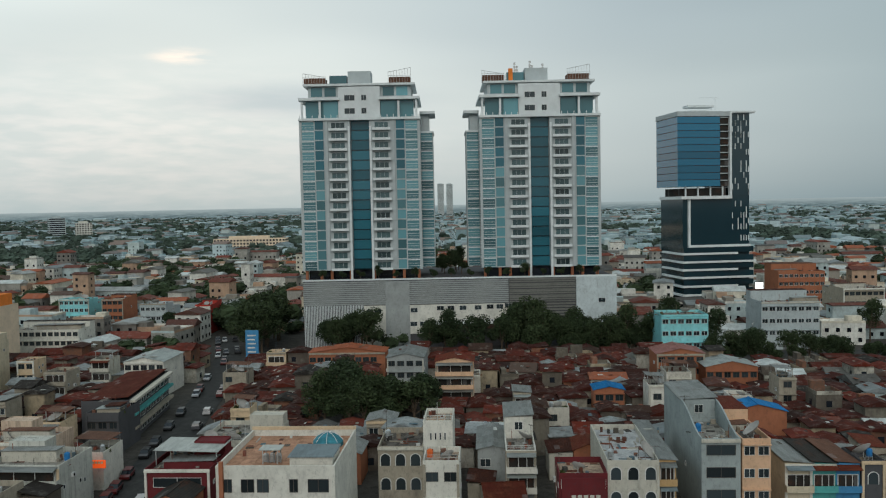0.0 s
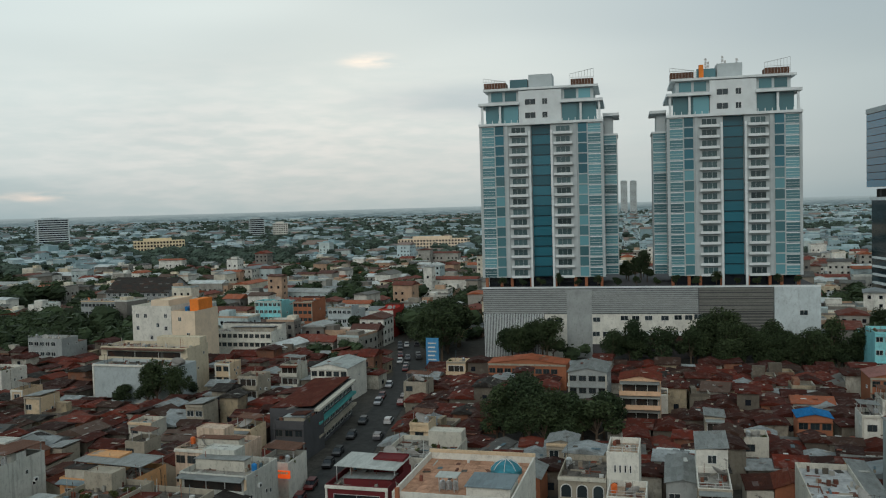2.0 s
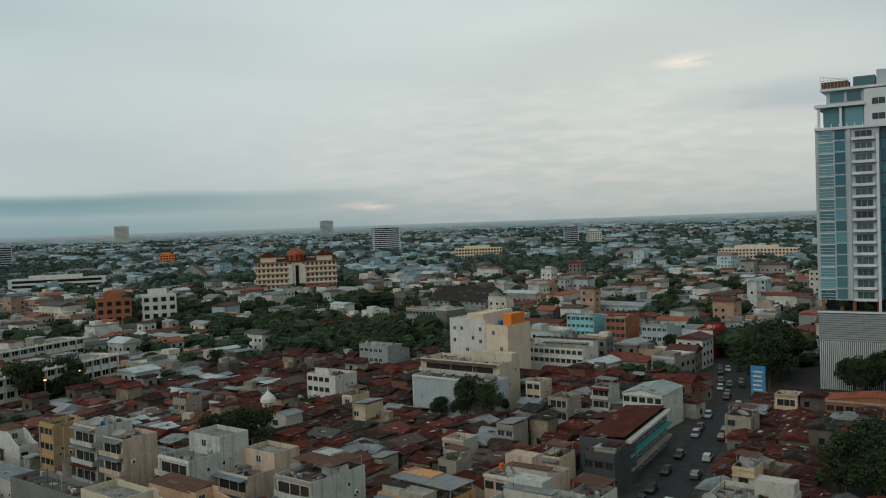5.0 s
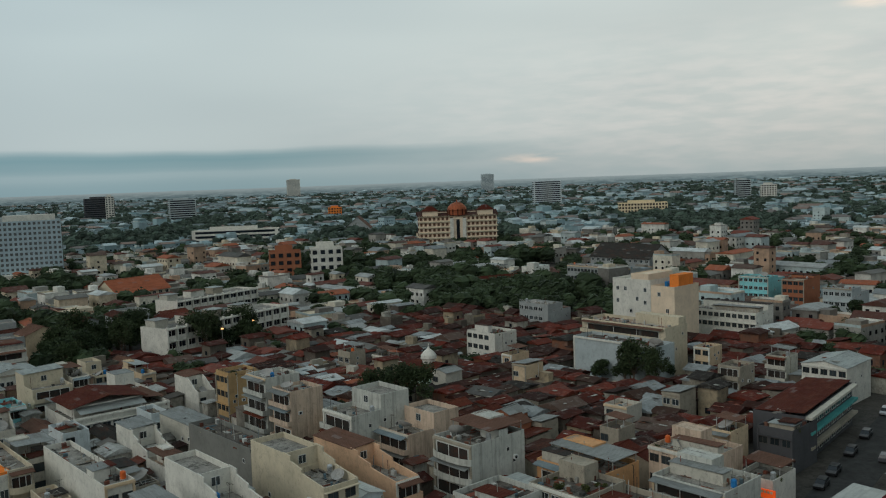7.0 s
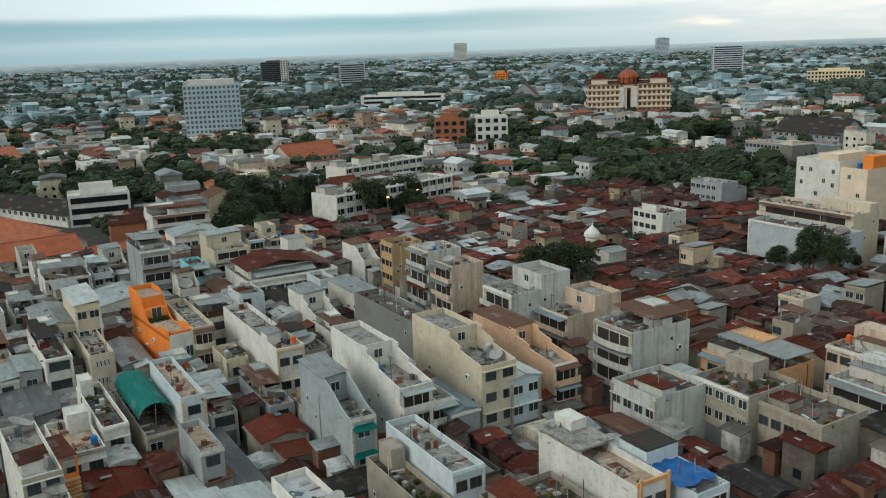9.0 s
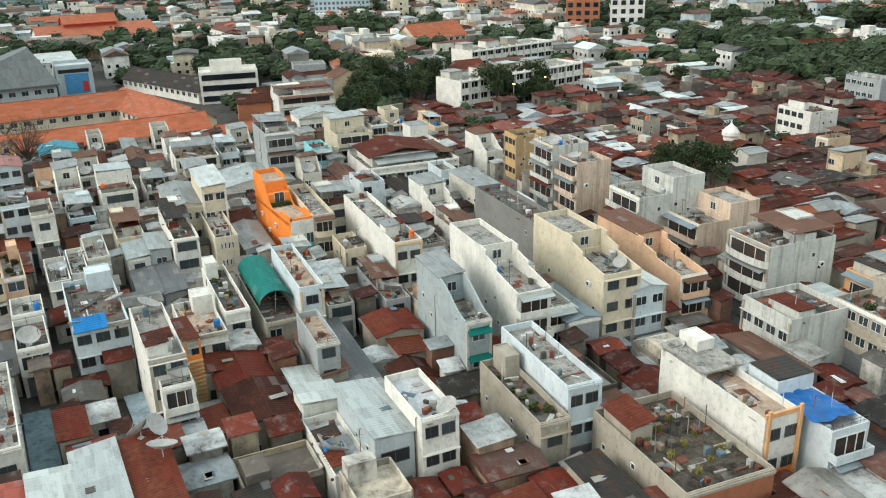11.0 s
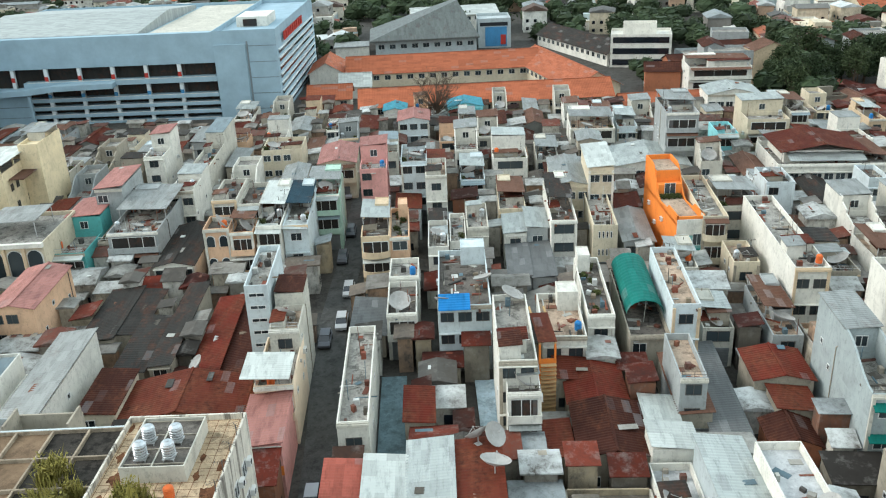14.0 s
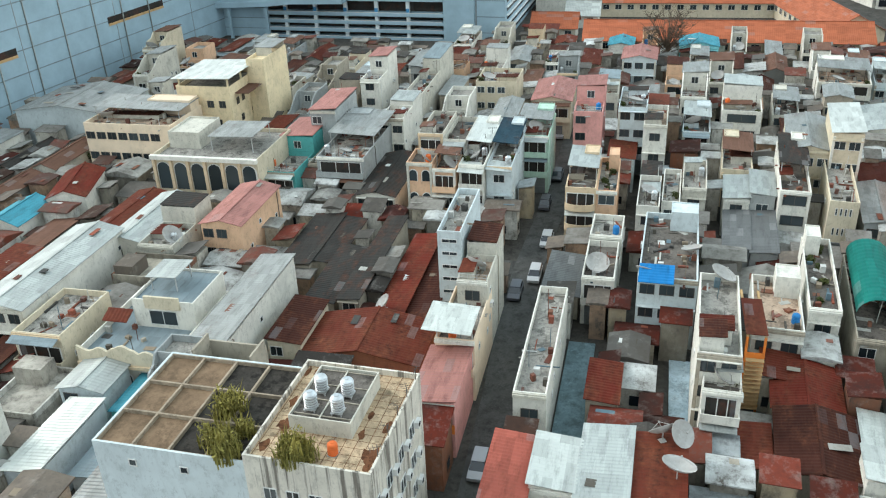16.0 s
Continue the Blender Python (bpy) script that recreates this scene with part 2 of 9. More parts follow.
def slab(name, col, spot=0.5, rough=0.9):
    """Bare concrete or paving, stained and mossy."""
    m, nt, b = shader(name, rough)
    c = mixed(nt, ramped(nt, noise_at(nt, 0.35, detail=6, rough=0.7), 0.35, 0.65), dim(col, 0.7), dim(col, 1.15))
    dark = ramped(nt, noise_at(nt, 0.62, detail=9, rough=0.78), 0.50, 0.60)
    k = nt.nodes.new("ShaderNodeMath")
    k.operation = "MULTIPLY"
    k.inputs[1].default_value = spot
    link(nt, dark, k.inputs[0])
    c = mixed(nt, k.outputs[0], c, dim(col, 0.24))
    pale = ramped(nt, noise_at(nt, 0.9, detail=8, rough=0.75), 0.57, 0.64)
    k3 = nt.nodes.new("ShaderNodeMath")
    k3.operation = "MULTIPLY"
    k3.inputs[1].default_value = spot * 0.6
    link(nt, pale, k3.inputs[0])
    c = mixed(nt, k3.outputs[0], c, tuple(min(0.8, v * 1.7) for v in col))
    fine = ramped(nt, noise_at(nt, 2.6, detail=9, rough=0.8), 0.50, 0.62)
    k2 = nt.nodes.new("ShaderNodeMath")
    k2.operation = "MULTIPLY"
    k2.inputs[1].default_value = spot * 0.75
    link(nt, fine, k2.inputs[0])
    link(nt, mixed(nt, k2.outputs[0], c, dim(col, 0.38)), b.inputs["Base Color"])
    bumped(nt, b, noise_at(nt, 6.0, detail=4), 0.3, 0.03)
    return m


def simple(name, col, rough=0.6, metal=0.0, vary=0.15):
    m, nt, b = shader(name, rough, metal)
    c = mixed(nt, ramped(nt, noise_at(nt, 1.3, detail=4), 0.3, 0.7), dim(col, 1 - vary), dim(col, 1 + vary))
    link(nt, c, b.inputs["Base Color"])
    return m


def glazing(name, col, rough=0.12, spread=0.5):
    """Window glass in front of dark rooms: tinted gloss, a little different from pane to pane."""
    m, nt, b = shader(name, rough)
    info = nt.nodes.new("ShaderNodeObjectInfo")
    link(nt, mixed(nt, info.outputs["Random"], dim(col, 1 - spread), dim(col, 1 + spread)), b.inputs["Base Color"])
    b.inputs["IOR"].default_value = 1.5
    b.inputs["Specular IOR Level"].default_value = 0.6
    bumped(nt, b, noise_at(nt, 0.35, detail=1), 0.04, 0.1)
    return m


def leafy(name, col):
    m, nt, b = shader(name, 0.7)
    geo = nt.nodes.new("ShaderNodeNewGeometry")
    info = nt.nodes.new("ShaderNodeObjectInfo")
    c = mixed(nt, geo.outputs["Random Per Island"], dim(col, 0.5), dim(col, 1.5))
    t = mixed(nt, info.outputs["Random"], (0.75, 0.8, 0.7), (1.15, 1.1, 0.9))
    link(nt, mixed(nt, 1.0, c, t, "MULTIPLY"), b.inputs["Base Color"])
    return m


def islands(name, cols, rough=0.85, dirt=0.3, grime=(0.08, 0.07, 0.06)):
    """For joined far things: one colour of a few for each piece."""
    cols = [(x, y, z * 0.955) for x, y, z in cols]
    m, nt, b = shader(name, rough)
    geo = nt.nodes.new("ShaderNodeNewGeometry")
    r = nt.nodes.new("ShaderNodeValToRGB")
    r.color_ramp.interpolation = "CONSTANT"
    els = r.color_ramp.elements
    els[0].color, els[1].color = (*cols[0], 1), (*cols[-1], 1)
    els[1].position = (len(cols) - 1) / len(cols)
    for i, c in enumerate(cols[1:-1], 1):
        e = els.new(i / len(cols))
        e.color = (*c, 1)
    link(nt, geo.outputs["Random Per Island"], r.inputs[0])
    d = ramped(nt, noise_at(nt, 0.25, detail=6, shift=False), 0.4, 0.7)
    fine = ramped(nt, noise_at(nt, 1.1, (1, 1, 0.6), 9, False, 0.78), 0.47, 0.66)
    k = nt.nodes.new("ShaderNodeMath")
    k.operation = "MULTIPLY"
    k.inputs[1].default_value = dirt
    link(nt, d, k.inputs[0])
    k2 = nt.nodes.new("ShaderNodeMath")
    k2.operation = "MULTIPLY_ADD"
    k2.use_clamp = True
    k2.inputs[1].default_value = dirt * 0.75
    link(nt, fine, k2.inputs[0])
    link(nt, k.outputs[0], k2.inputs[2])
    pale = ramped(nt, noise_at(nt, 0.6, detail=7, shift=False, rough=0.7), 0.52, 0.75)
    c = mixed(nt, pale, r.outputs[0], mixed(nt, 0.35, r.outputs[0], (.42, .40, .37)))
    link(nt, mixed(nt, k2.outputs[0], c, grime), b.inputs["Base Color"])
    return m


WALLS = dict(white=(.68, .66, .62), offwhite=(.54, .515, .465), cream=(.60, .525, .41), beige=(.62, .48, .34), peach=(.68, .44, .30), blush=(.74, .60, .47),
             pink=(.66, .32, .30), yellow=(.74, .61, .42), grey=(.34, .36, .37), bluegrey=(.44, .49, .52), slategrey=(.34, .385, .40), paleblue=(.55, .61, .65),
             mint=(.42, .58, .50), teal=(.10, .38, .38), concrete=(.37, .33, .275), brick=(.36, .14, .08), maroon=(.14, .025, .03),
             cyan=(.27, .64, .70), red=(.45, .05, .04), blue=(.07, .25, .48), darkgrey=(.09, .09, .10), dirtgrey=(.20, .20, .19), tan=(.50, .33, .17),
             orange=(.80, .235, .05), orangecream=(.66, .36, .18), tealfront=(.22, .46, .46), sootwhite=(.54, .545, .52), sootcream=(.62, .48, .385))
ROOFS = dict(rust=(.125, .030, .019), darkrust=(.050, .018, .013), red=(.14, .026, .017), redbrown=(.080, .018, .012), grey=(.34, .35, .35),
             lightgrey=(.46, .485, .485), white=(.60, .615, .605), black=(.040, .038, .036), bluegrey=(.20, .25, .28), blue=(.03, .24, .55),
             teal=(.02, .22, .19), navy=(.035, .075, .105), tealblue=(.09, .33, .42), redlight=(.36, .10, .075), terracotta=(.47, .16, .088), hallgrey=(.185, .20, .20), slate=(.13, .135, .14), pinkroof=(.42, .21, .19), brown=(.14, .075, .055))
WORDS = dict(paleblue="pale blue", bluegrey="blue-grey", darkgrey="dark grey", slategrey="slate grey", tealfront="pale teal", sootwhite="grimy white", sootcream="grimy cream", dirtgrey="sooty grey", offwhite="off-white", orangecream="orange and cream", darkrust="dark rusted",
             redbrown="red-brown", redlight="faded red", hallgrey="slate grey", tealblue="pale blue", navy="dark navy", lightgrey="light grey", pinkroof="faded pink", rust="rusted")
WALLS = {k: (r, g, b * 0.955) for k, (r, g, b) in WALLS.items()}
for k, v in WALLS.items():
    MATS["w_" + k] = paint("paint_" + k, v, {"concrete": 0.75, "offwhite": 0.7, "white": 0.55, "blush": 0.25, "orange": 0.3}.get(k, 0.5), 0.3 if k.startswith("soot") else 0.0)
ROOFS = {k: (r, g, b * 0.96) for k, (r, g, b) in ROOFS.items()}
for k, v in ROOFS.items():
    MATS["r_" + k] = sheet("sheet_" + k, v, {"rust": 0.85, "red": 0.75, "redbrown": 0.65, "black": 0.45, "darkrust": 0.6, "white": 0.06, "lightgrey": 0.12, "blue": 0.02, "teal": 0.02, "terracotta": 0.12, "slate": 0.02, "bluegrey": 0.1}.get(k, 0.3), 0.7, 0.0, k in ("blue", "teal", "terracotta", "white", "lightgrey", "tealblue", "navy", "grey", "pinkroof", "hallgrey"))
MATS["dripwall"] = paint("rain_streaked_wall", (.62, .58, .50), 0.5, 0.75)
MATS["w_hotel"] = paint("hotel_wall", (.42, .52, .56), 0.1)
MATS["deck"] = slab("roof_deck", (.30, .285, .255), 0.85)
MATS["olddeck"] = slab("sooty_roof_deck", (.135, .12, .105), 0.85)
MATS["sootfloor"] = slab("mossy_rubble_floor", (.085, .072, .055), 1.0)
MATS["palefloor"] = slab("pale_roof_floor", (.44, .45, .45), 0.35)
MATS["tiles"] = slab("roof_tiles", (.44, .33, .245), 0.65)
MATS["asphalt"] = slab("asphalt", (.046, .047, .046), 0.35, 0.8)
MATS["lane_asphalt"] = slab("dusty_asphalt", (.085, .085, .080), 0.5, 0.85)
MATS["ground"] = slab("ground_earth", (.075, .070, .062), 0.5)
MATS["pavement"] = slab("pavement", (.20, .19, .18), 0.5)
MATS["darkframe"] = simple("dark_frame", (.10, .09, .08))
MATS["frame"] = simple("window_frame", (.60, .60, .58))
MATS["glass"] = glazing("window_glass", (.030, .040, .045))
MATS["blueglass"] = glazing("blue_glass", (.025, .125, .165), 0.08, 0.3)
MATS["officeglass"] = glazing("office_glass", (.012, .125, .215), 0.08, 0.25)
MATS["navyglass"] = glazing("navy_glass", (.010, .030, .040), 0.08, 0.3)
MATS["tealglass"] = glazing("teal_glass", (.10, .235, .265), 0.10, 0.5)
MATS["doorglass"] = glazing("balcony_door_glass", (.05, .085, .09), 0.15, 0.6)
MATS["darkglass"] = glazing("dark_glass", (.012, .016, .022), 0.08, 0.3)
MATS["shutter"] = simple("roller_shutter", (.16, .17, .17), 0.5)
MATS["steel"] = simple("painted_steel", (.45, .45, .44), 0.45, 0.3)
MATS["tank"] = simple("steel_tank", (.55, .57, .58), 0.35, 0.8)
MATS["tankorange"] = simple("orange_plastic", (.62, .14, .04), 0.5)
MATS["tankblue"] = simple("blue_plastic", (.03, .18, .42), 0.5)
MATS["dish"] = simple("dish_mesh", (.36, .35, .33), 0.6)
MATS["leaf"] = leafy("leaves", (.040, .058, .032))
MATS["plantleaf"] = leafy("plant_leaves", (.075, .088, .036))
MATS["bark"] = simple("bark", (.10, .075, .055), 0.9)
MATS["towerwall"] = paint("tower_wall", (.455, .495, .50), 0.10)
MATS["towerlight"] = paint("tower_light", (.70, .735, .735), 0.08)
MATS["mall"] = paint("mall_panel", (.31, .425, .49), 0.06)
MATS["tyre"] = simple("tyre", (.02, .02, .02), 0.9)

# ---- mesh tools ----


def box(bm, x0, x1, y0, y1, z0, z1, mi=0):
    v = [bm.verts.new(p) for p in ((x0, y0, z0), (x1, y0, z0), (x1, y1, z0), (x0, y1, z0), (x0, y0, z1), (x1, y0, z1), (x1, y1, z1), (x0, y1, z1))]
    for q in ((0, 3, 2, 1), (4, 5, 6, 7), (0, 1, 5, 4), (1, 2, 6, 5), (2, 3, 7, 6), (3, 0, 4, 7)):
        bm.faces.new([v[i] for i in q]).material_index = mi


def tray(bm, x0, x1, y0, y1, z0, z1, rim=0.16, deep=0.9, mi=0):
    """A block with a parapet round its sunken top."""
    o = [bm.verts.new((x, y, z)) for z in (z0, z1) for x, y in ((x0, y0), (x1, y0), (x1, y1), (x0, y1))]
    i = [bm.verts.new((x, y, z)) for z in (z1, z1 - deep) for x, y in ((x0 + rim, y0 + rim), (x1 - rim, y0 + rim), (x1 - rim, y1 - rim), (x0 + rim, y1 - rim))]
    bm.faces.new((o[3], o[2], o[1], o[0]))
    for a in range(4):
        b = (a + 1) % 4
        bm.faces.new((o[a], o[b], o[b + 4], o[a + 4]))
        bm.faces.new((o[a + 4], o[b + 4], i[b], i[a]))
        bm.faces.new((i[a], i[b], i[b + 4], i[a + 4]))
    bm.faces.new(i[4:])
    for f in bm.faces:
        f.material_index = mi


def tube(bm, p, q, r, n=6, r2=None, mi=0):
    p, q = Vector(p), Vector(q)
    turn = (q - p).to_track_quat("Z", "Y")
    rings = []
    for c, rr in ((p, r), (q, r if r2 is None else r2)):
        rings.append([bm.verts.new(c + turn @ Vector((rr * math.cos(a), rr * math.sin(a), 0))) for a in (2 * math.pi * k / n for k in range(n))])
    for k in range(n):
        bm.faces.new((rings[0][k], rings[0][(k + 1) % n], rings[1][(k + 1) % n], rings[1][k])).material_index = mi
    bm.faces.new(rings[0][::-1]).material_index = mi
    bm.faces.new(rings[1]).material_index = mi


def lathe(bm, prof, n=12, mi=0, at=(0, 0, 0)):
    rings = [[bm.verts.new((at[0] + r * math.cos(2 * math.pi * k / n), at[1] + r * math.sin(2 * math.pi * k / n), at[2] + z)) for k in range(n)] for r, z in prof]
    for a, b in zip(rings, rings[1:]):
        for k in range(n):
            bm.faces.new((a[k], a[(k + 1) % n], b[(k + 1) % n], b[k])).material_index = mi
    bm.faces.new(rings[0][::-1]).material_index = mi
    bm.faces.new(rings[-1]).material_index = mi


def ribbed(bm, length, y0, y1, za, zb, pitch=0.45, amp=0.045, thick=0.07, mi=0):
    """Ribbed sheets from y0 (height za) to y1 (height zb) along x, ribs running down the slope."""
    n = max(4, int(length / pitch) * 2)
    top, low = [], []
    for k in range(n + 1):
        x = -length / 2 + length * k / n
        a = amp if k % 2 else 0.0
        top.append((bm.verts.new((x, y0, za + a)), bm.verts.new((x, y1, zb + a))))
        low.append((bm.verts.new((x, y0, za - thick)), bm.verts.new((x, y1, zb - thick))))
    flip = y1 < y0

    def face(*v):
        bm.faces.new(v[::-1] if flip else v).material_index = mi

    for k in range(n):
        face(top[k][0], top[k + 1][0], top[k + 1][1], top[k][1])
        face(low[k][0], low[k][1], low[k + 1][1], low[k + 1][0])
        face(low[k][0], low[k + 1][0], top[k + 1][0], top[k][0])
        face(top[k][1], top[k + 1][1], low[k + 1][1], low[k][1])
    face(top[0][0], top[0][1], low[0][1], low[0][0])
    face(low[n][0], low[n][1], top[n][1], top[n][0])


def mesh_of(bm, name, *mats):
    me = bpy.data.meshes.new(name)
    bm.normal_update()
    bm.to_mesh(me)
    bm.free()
    for m in mats:
        me.materials.append(MATS[m] if isinstance(m, str) else m)
    return me


def part(name, bm, material, parent, label="", at=None):
    """One mesh object under a thing or part. bm: a bmesh or a ready mesh."""
    me = bm if isinstance(bm, bpy.types.Mesh) else mesh_of(bm, name, *(material if isinstance(material, tuple) else (material,)))
    ob = new(name, me)
    ob.parent = parent
    if at is not None:
        ob.matrix_basis = at
    if label:
        ob["label"] = label
    return ob


def thing(name, m, label, category, group="", kind=""):
    return tagged(place(new(name), m), label, category, group, kind)


def place(ob, m):
    ob.matrix_basis = m
    return ob


def solo(name, bm, mats, m, label, category, group="", kind=""):
    me = bm if isinstance(bm, bpy.types.Mesh) else mesh_of(bm, name, *(mats if isinstance(mats, tuple) else (mats,)))
    return tagged(place(new(name, me), m), label, category, group, kind)


SHARED = {}


bm = bmesh.new()
box(bm, -0.06, 0.06, -0.06, 0.06, 0, 2.45)
POST = mesh_of(bm, "post", "steel")


def panes(bm, ys, zs, t, back=0.0):
    """A frame facing +x with sunk panes (material 1) in every second cell."""
    grid = [[bm.verts.new((t, y, z)) for z in zs] for y in ys]
    for a in range(len(ys) - 1):
        for b in range(len(zs) - 1):
            q = [grid[a][b], grid[a + 1][b], grid[a + 1][b + 1], grid[a][b + 1]]
            if a % 2 and b % 2:
                s = [bm.verts.new((0.02, v.co.y, v.co.z)) for v in q]
                bm.faces.new(s).material_index = 1
                for k in range(4):
                    bm.faces.new((q[k], q[(k + 1) % 4], s[(k + 1) % 4], s[k]))
            else:
                bm.faces.new(q)
    rim = [grid[a][0] for a in range(len(ys))] + [grid[-1][b] for b in range(1, len(zs))] + [grid[a][-1] for a in range(len(ys) - 2, -1, -1)] + [grid[0][b] for b in range(len(zs) - 2, 0, -1)]
    low = [bm.verts.new((back, v.co.y, v.co.z)) for v in rim]
    for k in range(len(rim)):
        bm.faces.new((rim[k - 1], low[k - 1], low[k], rim[k]))


def prism(bm, pts, z0, z1, mi=0):
    a, b = [bm.verts.new((px, py, z0)) for px, py in pts], [bm.verts.new((px, py, z1)) for px, py in pts]
    bm.faces.new(a[::-1]).material_index = mi
    bm.faces.new(b).material_index = mi
    for k in range(len(pts)):
        bm.faces.new((a[k - 1], a[k], b[k], b[k - 1])).material_index = mi


def profile(bm, w, pts, mats):
    """A closed outline of (y, z) points drawn out across x; mats: material of each side, from its first point on."""
    a, b = [bm.verts.new((-w / 2, y, z)) for y, z in pts], [bm.verts.new((w / 2, y, z)) for y, z in pts]
    bm.faces.new(a)
    bm.faces.new(b[::-1])
    for k in range(len(pts)):
        m = (k + 1) % len(pts)
        bm.faces.new((a[m], a[k], b[k], b[m])).material_index = mats[k % len(mats)] if k < len(mats) else 0


def window_mesh(w, h, arch=False, frame="frame"):
    """A window proud of the wall: frame, sill, mullion and panes; it faces +x."""
    w, h = round(w * 5) / 5, round(h * 5) / 5
    key = ("win", w, h, arch, frame)
    if key not in SHARED:
        bm = bmesh.new()
        f, t = 0.06, 0.08
        if arch:
            n = 8
            ring = [(-w / 2, 0.0)] + [(-w / 2 * math.cos(math.pi * k / n), h - w / 2 + w / 2 * math.sin(math.pi * k / n)) for k in range(n + 1)] + [(w / 2, 0.0)]
            a = [bm.verts.new((0.03, y, z)) for y, z in ring]
            bm.faces.new(a).material_index = 1
            o = [[bm.verts.new((x, y * s, z if z < 0.01 else z + 0.1 * (s > 1))) for y, z in ring] for x, s in ((t, 1.0), (t, 1.18), (0, 1.18))]
            for r1, r2 in ((o[0], o[1]), (o[1], o[2])):
                for k in range(len(ring) - 1):
                    bm.faces.new((r1[k], r2[k], r2[k + 1], r1[k + 1]))
        else:
            panes(bm, [-w / 2 - f, -w / 2] + ([-0.03, 0.03] if w > 0.9 else []) + [w / 2, w / 2 + f], [-f, 0, h, h + f], t)
        SHARED[key] = mesh_of(bm, "window", frame, "glass")
    return SHARED[key]


def opening_mesh(w, h):
    """Wide balcony opening: posts, door, low wall, and black panels for the room's shade."""
    w = round(w * 2) / 2
    key = ("open", w, h)
    if key not in SHARED:
        bm = bmesh.new()
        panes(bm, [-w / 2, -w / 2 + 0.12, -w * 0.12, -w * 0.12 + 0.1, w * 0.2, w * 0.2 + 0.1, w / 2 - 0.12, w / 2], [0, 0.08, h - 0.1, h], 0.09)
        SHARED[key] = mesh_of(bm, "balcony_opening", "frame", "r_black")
    return SHARED[key]


def shutter_mesh(w, h):
    w, h = round(w * 2) / 2, round(h * 2) / 2
    key = ("shut", w, h)
    if key not in SHARED:
        bm = bmesh.new()
        n = int(h / 0.25)
        pts = [(0, 0), (0, h + 0.25), (-0.14, h + 0.25), (-0.14, h)]
        for k in range(n, 0, -1):
            pts += [(-0.04 - 0.04 * (k % 2), h * k / n), (-0.04 - 0.04 * (k % 2), h * (k - 1) / n)]
        profile(bm, w, pts, [0])
        SHARED[key] = mesh_of(bm, "roller_shutter", "shutter")
    return SHARED[key]


def ac_mesh():
    if "ac" not in SHARED:
        bm = bmesh.new()
        box(bm, 0, 0.38, -0.42, 0.42, 0, 0.62)
        bm2 = [(0.385, 0.28 * math.cos(a) - 0.08, 0.31 + 0.26 * math.sin(a)) for a in (2 * math.pi * k / 12 for k in range(12))]
        bm.faces.new([bm.verts.new(p) for p in bm2]).material_index = 1
        box(bm, 0, 0.45, -0.35, -0.30, -0.06, 0)
        box(bm, 0, 0.45, 0.30, 0.35, -0.06, 0)
        SHARED["ac"] = mesh_of(bm, "air_conditioner", "frame", "darkglass")
    return SHARED["ac"]


def dish(x, y, z, r, rnd, turn=None):
    key = ("dish", round(r, 1))
    if key not in SHARED:
        bm = bmesh.new()
        prof = [(0.05, 0.0), (r * 0.35, r * 0.05), (r * 0.7, r * 0.19), (r, r * 0.40), (r * 1.0, r * 0.43), (r * 0.7, r * 0.22), (r * 0.35, r * 0.08), (0.04, 0.03)]
        lathe(bm, prof, 16)
        for k in range(3):
            a = 2 * math.pi * k / 3
            tube(bm, (r * 0.9 * math.cos(a), r * 0.9 * math.sin(a), r * 0.36), (0, 0, r * 0.85), 0.025, 4)
        tube(bm, (0, 0, r * 0.78), (0, 0, r * 0.92), 0.08, 6)
        bowl = mesh_of(bm, "bowl", "dish")
        bm = bmesh.new()
        tube(bm, (0, 0, 0), (0, 0, r * 0.75), 0.07, 6)
        box(bm, -0.3, 0.3, -0.3, 0.3, 0, 0.05)
        SHARED[key] = (bowl, mesh_of(bm, "mast", "steel"))
    bowl, mast = SHARED[key]
    root = thing("satellite_dish", pose(x, y, z, 0, 0, rnd.uniform(0, 360) if turn is None else turn), "grey mesh satellite dish on a rooftop mast", "satellite dish", "rooftop dishes")
    part("mast", mast, None, root)
    part("bowl", bowl, None, root, at=pose(0, 0, r * 0.72, rnd.uniform(15, 50)))


